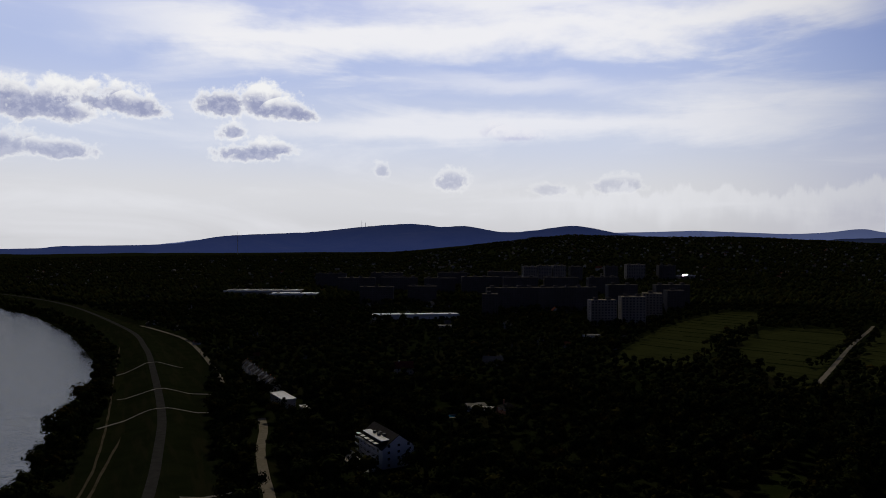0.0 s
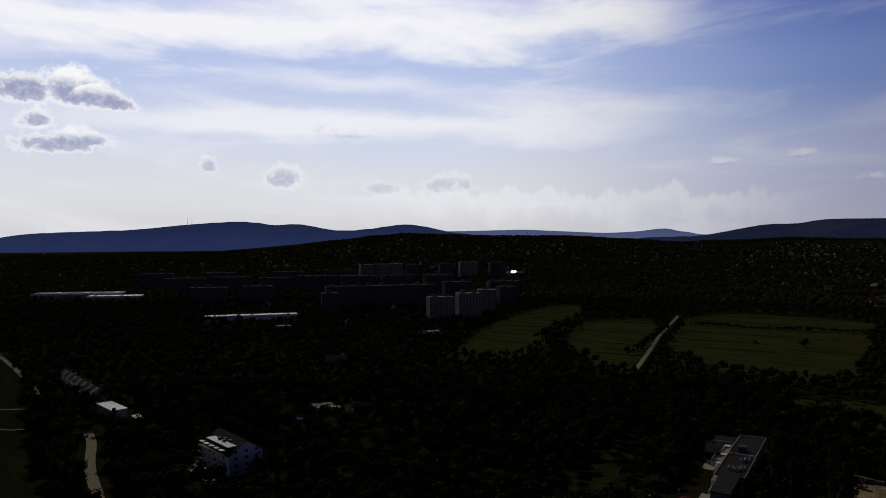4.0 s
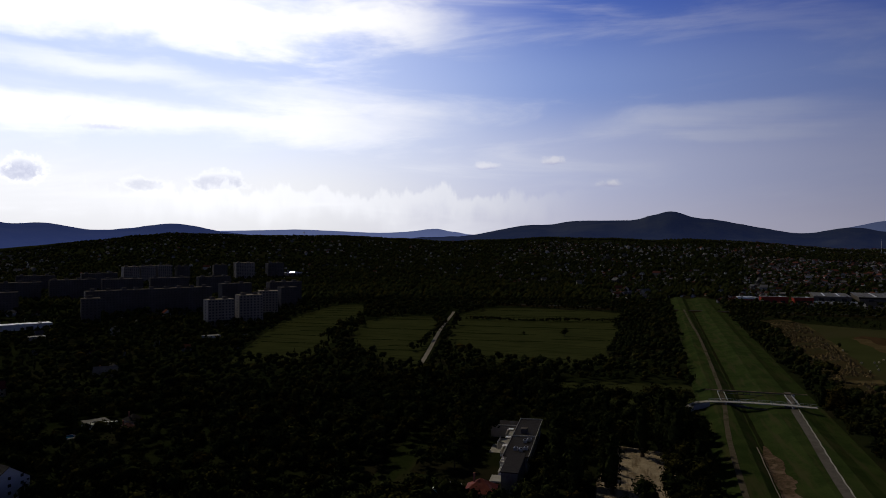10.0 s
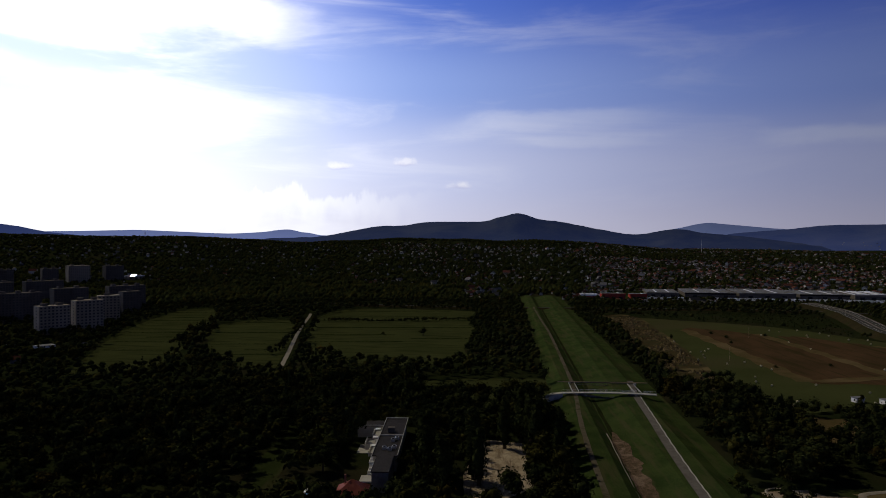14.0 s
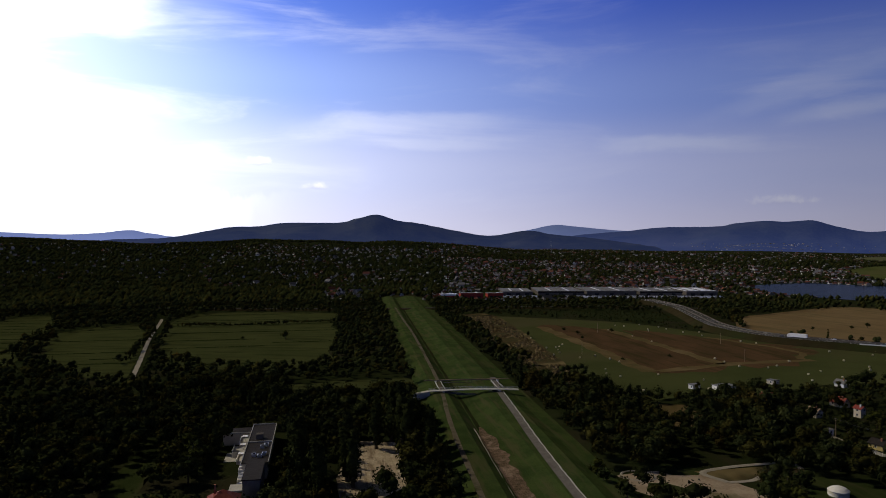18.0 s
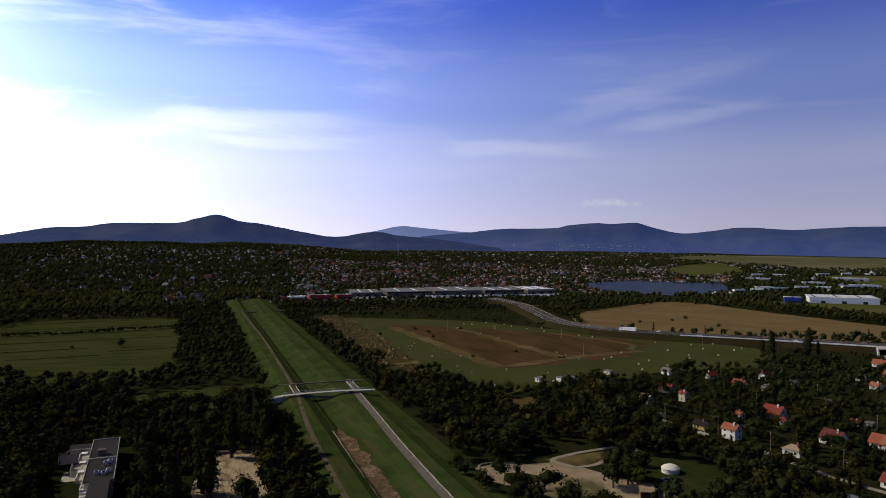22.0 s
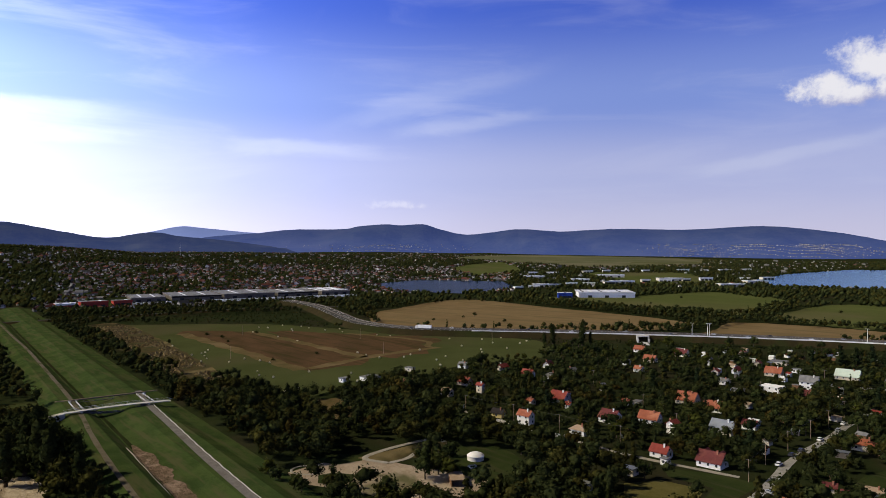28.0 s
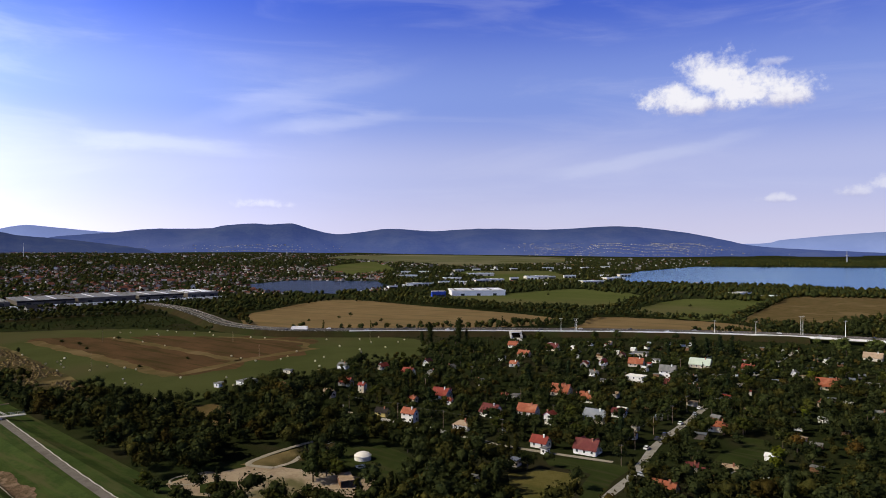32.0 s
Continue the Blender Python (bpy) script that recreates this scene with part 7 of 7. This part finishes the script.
def single_trees():
    for x, y, h in ((207, 208, 23), (200, 198, 21), (208, 215, 20), (196, 213, 18), (215, 206, 19), (159, 193, 21), (156, 187, 18), (140, 188, 18), (151, 211, 20), (146, 204, 17), (204, 190, 16), (195, 183, 15), (221, 222, 17), (583, 17, 19), (587, -8, 22), (579, 24, 12), (590, -15, 12),
                    (230, 232, 16), (243, 246, 15), (252, 258, 14)):
        h *= 1.2 if x < 215 else 1.0
        plant_one("poplar", x, y, h, h * 1.35, int(x) % 2)
    for x, y, h in ((493, -179, 17), (500, -192, 15), (492, -199, 18), (499, -211, 17), (506, -165, 12), (340, 20, 12), (300, -20, 11), (273, -63, 15), (388, -40, 12), (345, -60, 10), (365, -150, 13), (420, -70, 12)):
        plant_one("conifer", x, y, h, h * 0.95)
    for x, y, h in ((520, -305, 12), (535, -320, 11), (512, -330, 13), (500, -300, 10), (540, -300, 9)):
        plant_one("willow", x, y, h, h * 1.2)
    for x, y in ((255, -132, ), (244, -150), (320, -230)):
        plant_one("rust", x, y, 10)
    for x, y, h in ((232, -112, 11), (300, -160, 9), (395, -215, 10), (215, -98, 8)):
        plant_one("lime", x, y, h)
    for x, y, h in ((813, 109, 7), (752, 69, 6), (758, 149, 5), (718, 12, 4), (718, -36, 4), (586, 318, 5), (790, 120, 5), (700, 60, 3), (398, 513, 9), (425, 545, 4), (372, 540, 4), (600, 340, 5), (622, 300, 5), (560, 300, 4), (505, 200, 4),
                    (470, 222, 4), (960, -20, 6), (1010, -120, 5), (1120, -180, 6), (900, -330, 6), (850, -400, 5)):
        plant_one("bush", x, y, h, h * 1.5)
    # garden trees of the hotel
    for k, (x, y, h) in enumerate(((136, 252, 14), (129, 245, 13), (122, 237, 12), (140, 262, 13), (147, 272, 12), (128, 255, 10))):
        plant_one("round", x, y, h, h * 1.05, k)
    # the group of trees by the riding ground
    for k, (x, y, h) in enumerate(((238, 66, 12), (232, 60, 11), (240, 58, 13), (228, 55, 10), (226, 64, 11), (204, 104, 8), (209, 108, 7), (215, 118, 7), (222, 124, 8), (200, 84, 8), (196, 90, 9), (203, 76, 7), (246, 116, 7), (196, 70, 9), (204, 62, 8), (236, 22, 7), (262, 30, 7), (290, 62, 8), (284, 52, 7))):
        plant_one("round", x, y, h, h * 1.05, k)
    # gardens of the village
    x, y = scatter(190, 640, 9.5, 70, 134)
    m = inside(VILLAGE, x, y) & free(x, y)
    pick = np.nonzero(m)[0]
    rng.shuffle(pick)
    for k, i in enumerate(pick[:300]):
        h = rng.uniform(6.0, 11.5)
        plant_one("round", x[i], y[i], h, h * rng.uniform(0.85, 1.25), int(rng.integers(0, 5)))


single_trees()
for group in MODELS.values():
    for o in group:
        for c in (*o.children_recursive, o):
            bpy.data.objects.remove(c)


# ---- small things ----
def tent():
    t = thing("round_tent", "white round tent with a low domed roof on a lawn", "tent", (253, 48, 0), 20)
    wall, roof = Shape(), Shape()
    n = 28
    for k in range(n):
        a, b = 2 * math.pi * k / n, 2 * math.pi * (k + 1) / n
        p = lambda q, r, z: (r * math.cos(q), r * math.sin(q), z)
        wall.face([p(a, 3.4, 0), p(b, 3.4, 0), p(b, 3.4, 1.9), p(a, 3.4, 1.9)])
        for (r0, z0), (r1, z1) in (((3.6, 1.85), (2.6, 2.6)), ((2.6, 2.6), (1.3, 3.1)), ((1.3, 3.1), (0.02, 3.3))):
            roof.face([p(a, r0, z0), p(b, r0, z0), p(b, r1, z1), p(a, r1, z1)])
    part("wall", wall, M_CANVAS, t)
    part("roof", roof, M_CANVAS, t)
    part("door", Shape().box(3.3, -0.5, 0, 3.5, 0.5, 1.7), M_WOOD, t)
    f = thing("sand_box", "white square wooden frame on the lawn", "sand box", (243, 48, 0), 30)
    for a, b in (((-1.6, -1.6), (1.6, -1.3)), ((-1.6, 1.3), (1.6, 1.6)), ((-1.6, -1.297), (-1.3, 1.297)), ((1.3, -1.297), (1.6, 1.297))):
        part("board", Shape().box(*a, 0, *b, 0.45), M_CANVAS, f)


tent()


def stable():
    s = thing("stable", "open wooden stable shed under trees", "shed", (224, 52, 0), 15)
    part("roof", Shape().box(-5, -2.6, 2.5, 5, 2.6, 2.7), M_TAN_ROOF, s)
    part("back_wall", Shape().box(-4.8, 2.2, 0, 4.8, 2.4, 2.497), M_WOOD, s)
    for k in range(5):
        part("post", Shape().box(-4.8 + k * 2.35, -2.4, 0, -4.65 + k * 2.35, -2.25, 2.497), M_WOOD, s)


stable()


def ring_track(x, y, r, wide, mat, label):
    pts = [(x + r * math.cos(a), y + r * 1.15 * math.sin(a)) for a in np.linspace(0, 2 * math.pi, 20)]
    structure("riding_ring", ribbon(pts, [(-wide / 2, 0), (0, 0.25), (wide / 2, 0)], 2, 0.14), [mat], label, "track")


ring_track(230, 111, 5.5, 1.0, M_GRAVEL, "small round riding ring with a pale rim")
structure("track", ribbon([(243, 82), (248, 93), (260, 88), (272, 79), (281, 70), (276, 64)], [(-1.3, 0), (0, 0.2), (1.3, 0)], 2, 0.2), [M_GRAVEL], "pale curving earth track", "track")
structure("track", ribbon([(243, 82), (250, 76), (258, 74)], [(-1.1, 0), (1.1, 0)], 2, 0.2), [M_GRAVEL], "pale curving earth track", "track")


def bales():
    """Round hay bales left on the mown field."""
    s = Shape()
    n, r, h = 14, 0.85, 0.7
    rings = [(-h, r * 0.93), (-h + 0.12, r), (h - 0.12, r), (h, r * 0.93)]
    for (y0, r0), (y1, r1) in zip(rings, rings[1:]):
        for k in range(n):
            a, b = 2 * math.pi * k / n, 2 * math.pi * (k + 1) / n
            s.face([(r0 * math.cos(a), y0, r + r0 * math.sin(a)), (r0 * math.cos(b), y0, r + r0 * math.sin(b)), (r1 * math.cos(b), y1, r + r1 * math.sin(b)), (r1 * math.cos(a), y1, r + r1 * math.sin(a))])
    for y0, g in ((-h, 1), (h, -1)):
        s.face([(r * 0.93 * math.cos(g * 2 * math.pi * k / n), y0, r + r * 0.93 * math.sin(g * 2 * math.pi * k / n)) for k in range(n)])
    m = material("hay", [(0.46, 0.40, 0.25), (0.58, 0.52, 0.35)], 1.0, 6.0, 0.95, 0.5)
    model = tagged(part("hay_bale", s, m), "round pale hay bale lying on the mown field", "hay bale", "hay bales")
    spots = []
    x, y = scatter(300, 760, 8, 55, 92)
    ok = inside(FIELD_G, x, y) & ~inside(BROWN_1, x, y) & ~inside(BROWN_2, x, y)
    for i in np.nonzero(ok)[0]:
        if rng.random() < 0.085 + 0.3 * max(0.0, noise.noise((x[i] * 0.02, y[i] * 0.02, 2.0)) - 0.25):
            spots.append((x[i], y[i]))
    for x_, y_ in spots[:62]:
        copy_thing(model, pose(x_, y_, 0.06, 0, 0, rng.uniform(0, 360)) @ Matrix.Scale(rng.uniform(0.68, 0.86), 4))
    bpy.data.objects.remove(model)


bales()


def reeds():
    """Dry yellow clumps of reed and grass in the scrub by the canal."""
    s = Shape()
    r = np.random.default_rng(14)
    x, y = scatter(300, 820, 3.6, 40, 66)
    m = inside(SCRUB, x, y)
    for a, b in zip(x[m], y[m]):
        if noise.noise((a * 0.045, b * 0.045, 6.0)) < -0.05:
            continue
        w_, h = r.uniform(0.9, 2.0), r.uniform(0.8, 2.0)
        for k in range(5):
            t0, t1 = k * 1.2566 + a, (k + 1) * 1.2566 + a
            s.face([(a + w_ * math.cos(t0), b + w_ * math.sin(t0), 0.05), (a + w_ * math.cos(t1), b + w_ * math.sin(t1), 0.05), (a + r.uniform(-0.4, 0.4), b + r.uniform(-0.4, 0.4), h)])
    m_ = material("dry_reed", [(0.13, 0.095, 0.045), (0.22, 0.165, 0.08), (0.07, 0.055, 0.026)], 0.1, 1.0, 0.95, spread=0.35)
    tagged(part("reed_clumps", s, m_), "dry yellow reed clumps in the scrub beside the canal", "reeds", "", "stuff")


reeds()


def pole(x, y, tall, turn, arms=1, label="grey utility pole with a short crossarm", name="utility_pole"):
    p = thing(name, label, "pole", (x, y, ground_at(x, y)), turn, "poles")
    part("shaft", taper(0.0, 0.13, 0.08, tall), M_TAN_ROOF, p)
    for k in range(arms):
        part("crossarm", Shape().box(-1.0, -0.08, tall - 0.4 - k * 0.9, 1.0, 0.08, tall - 0.25 - k * 0.9), M_DARK_STEEL, p)


for x, y in ((240, -54), (262, -66), (284, -81), (305, -97), (326, -112), (348, -127), (300, 14), (318, 36), (336, 62), (380, 22), (420, -8), (352, -30), (310, -40), (395, -100), (440, -150), (283, -12)):
    pole(x, y, 8.5, 50)
for x, y in ((597, 70), (604, 192), (612, 310), (466, 10), (520, 150), (480, 260), (640, 30)):
    pole(x, y, 9.5, 10, 1, "pale wooden pole standing in the field")


def cables():
    """Sagging overhead wires between the village poles."""
    runs = [[(240, -54), (262, -66), (284, -81), (305, -97), (326, -112), (348, -127)], [(283, -12), (300, 14), (318, 36), (336, 62)]]
    for run in runs:
        for (ax, ay), (bx, by) in zip(run, run[1:]):
            cu = bpy.data.curves.new("cable", "CURVE")
            cu.dimensions, cu.bevel_depth = "3D", 0.025
            sp = cu.splines.new("POLY")
            sp.points.add(8)
            for k in range(9):
                t = k / 8
                sp.points[k].co = (ax + (bx - ax) * t, ay + (by - ay) * t, 8.2 - 2.4 * t * (1 - t), 1)
            cu.materials.append(M_DARK_STEEL)
            tagged(new("cable", cu), "thin dark overhead wire between poles", "cable", "overhead wires")


cables()


def fence():
    """Pale garden wall along the back lane."""
    for (ax, ay), (bx, by) in (((327, 57), (312, 39)), ((311, 38), (299, 24)), ((297, 20), (290, 12))):
        l, a = math.hypot(bx - ax, by - ay), math.degrees(math.atan2(by - ay, bx - ax))
        f = thing("garden_wall", "pale garden wall of rendered panels and posts", "wall", (ax, ay, 0), a, "garden walls")
        n = max(2, int(l / 3))
        for k in range(n):
            part("panel", Shape().box(k * l / n + 0.15, -0.1, 0, (k + 1) * l / n - 0.15, 0.1, 1.4), M_CONCRETE, f)
        for k in range(n + 1):
            part("post", Shape().box(k * l / n - 0.147, -0.16, 0, k * l / n + 0.147, 0.16, 1.65), M_PLASTER, f)


fence()


def radio_mast(bearing, r, tall, label, slim=1.0):
    x, y = polar(bearing, r)
    z = 170 if r > 4000 else ground_at(x, y)
    m = thing("radio_mast", label, "mast", (x, y, z), 0)
    s = Shape()
    for j in range(5):
        w_ = (2.2 - 0.4 * j) * slim
        s.box(-w_, -w_, j * tall / 5, w_, w_, (j + 1) * tall / 5)
    part("shaft", s, M_STEEL, m)
    part("platform", Shape().box(-3.2 * slim, -3.2 * slim, tall * 0.6, 3.2 * slim, 3.2 * slim, tall * 0.6 + 3), M_STEEL, m)


radio_mast(-8.2, 4640, 48, "thin radio mast on the far ridge", 0.5)
radio_mast(-7.9, 4650, 40, "thin radio mast on the far ridge", 0.5)
radio_mast(-17.7, 3600, 112, "tall dark lattice tower far off on the plain", 0.7)
radio_mast(18.0, 2700, 26, "slim pylon on the wooded rise", 0.6)
radio_mast(60.5, 2600, 44, "pale tower over the roofs of the town", 0.3)
radio_mast(121.0, 3000, 46, "red and white chimney beyond the big lake", 1.0)


M_TUFT = material("uncut_grass", [(0.014, 0.0238, 0.007), (0.021, 0.0322, 0.0098)], 0.3, 2.0, 0.95)


def meadow_rows():
    """Dark rows of uncut tufts across the meadows."""
    s = Shape()
    d = np.array([0.757, -0.653])
    n = np.array([0.653, 0.757])
    r = np.random.default_rng(9)
    for field in (FIELD_A, FIELD_B, FIELD_C):
        p = np.array(field, float)
        c = p.mean(0)
        for k in range(-9, 10):
            if r.random() < 0.35:
                continue
            base = c + n * (k * 27.0 + r.uniform(-5, 5))
            q = base[None] + d[None] * np.arange(-160, 160, 1.5)[:, None]
            ok = inside(field, q[:, 0], q[:, 1])
            lo, hi = sorted(r.uniform(0, 1, 2))
            for i in np.nonzero(ok)[0]:
                if lo - 0.12 < i / len(q) < hi + 0.12 and r.random() < 0.93:
                    x, y = q[i] + r.uniform(-0.6, 0.6, 2)
                    h, w_ = r.uniform(0.3, 0.7), r.uniform(0.7, 1.3)
                    for a in range(5):
                        t0, t1 = a * 1.2566, (a + 1) * 1.2566
                        s.face([(x + w_ * 1.6 * math.cos(t0) * d[0] - w_ * math.sin(t0) * d[1], y + w_ * 1.6 * math.cos(t0) * d[1] + w_ * math.sin(t0) * d[0], 0.05),
                                (x + w_ * 1.6 * math.cos(t1) * d[0] - w_ * math.sin(t1) * d[1], y + w_ * 1.6 * math.cos(t1) * d[1] + w_ * math.sin(t1) * d[0], 0.05), (x, y, 0.05 + h)])
    tagged(part("grass_tufts", s, M_TUFT), "dark rows of uncut tufts on the meadow", "grass", "", "stuff")


meadow_rows()
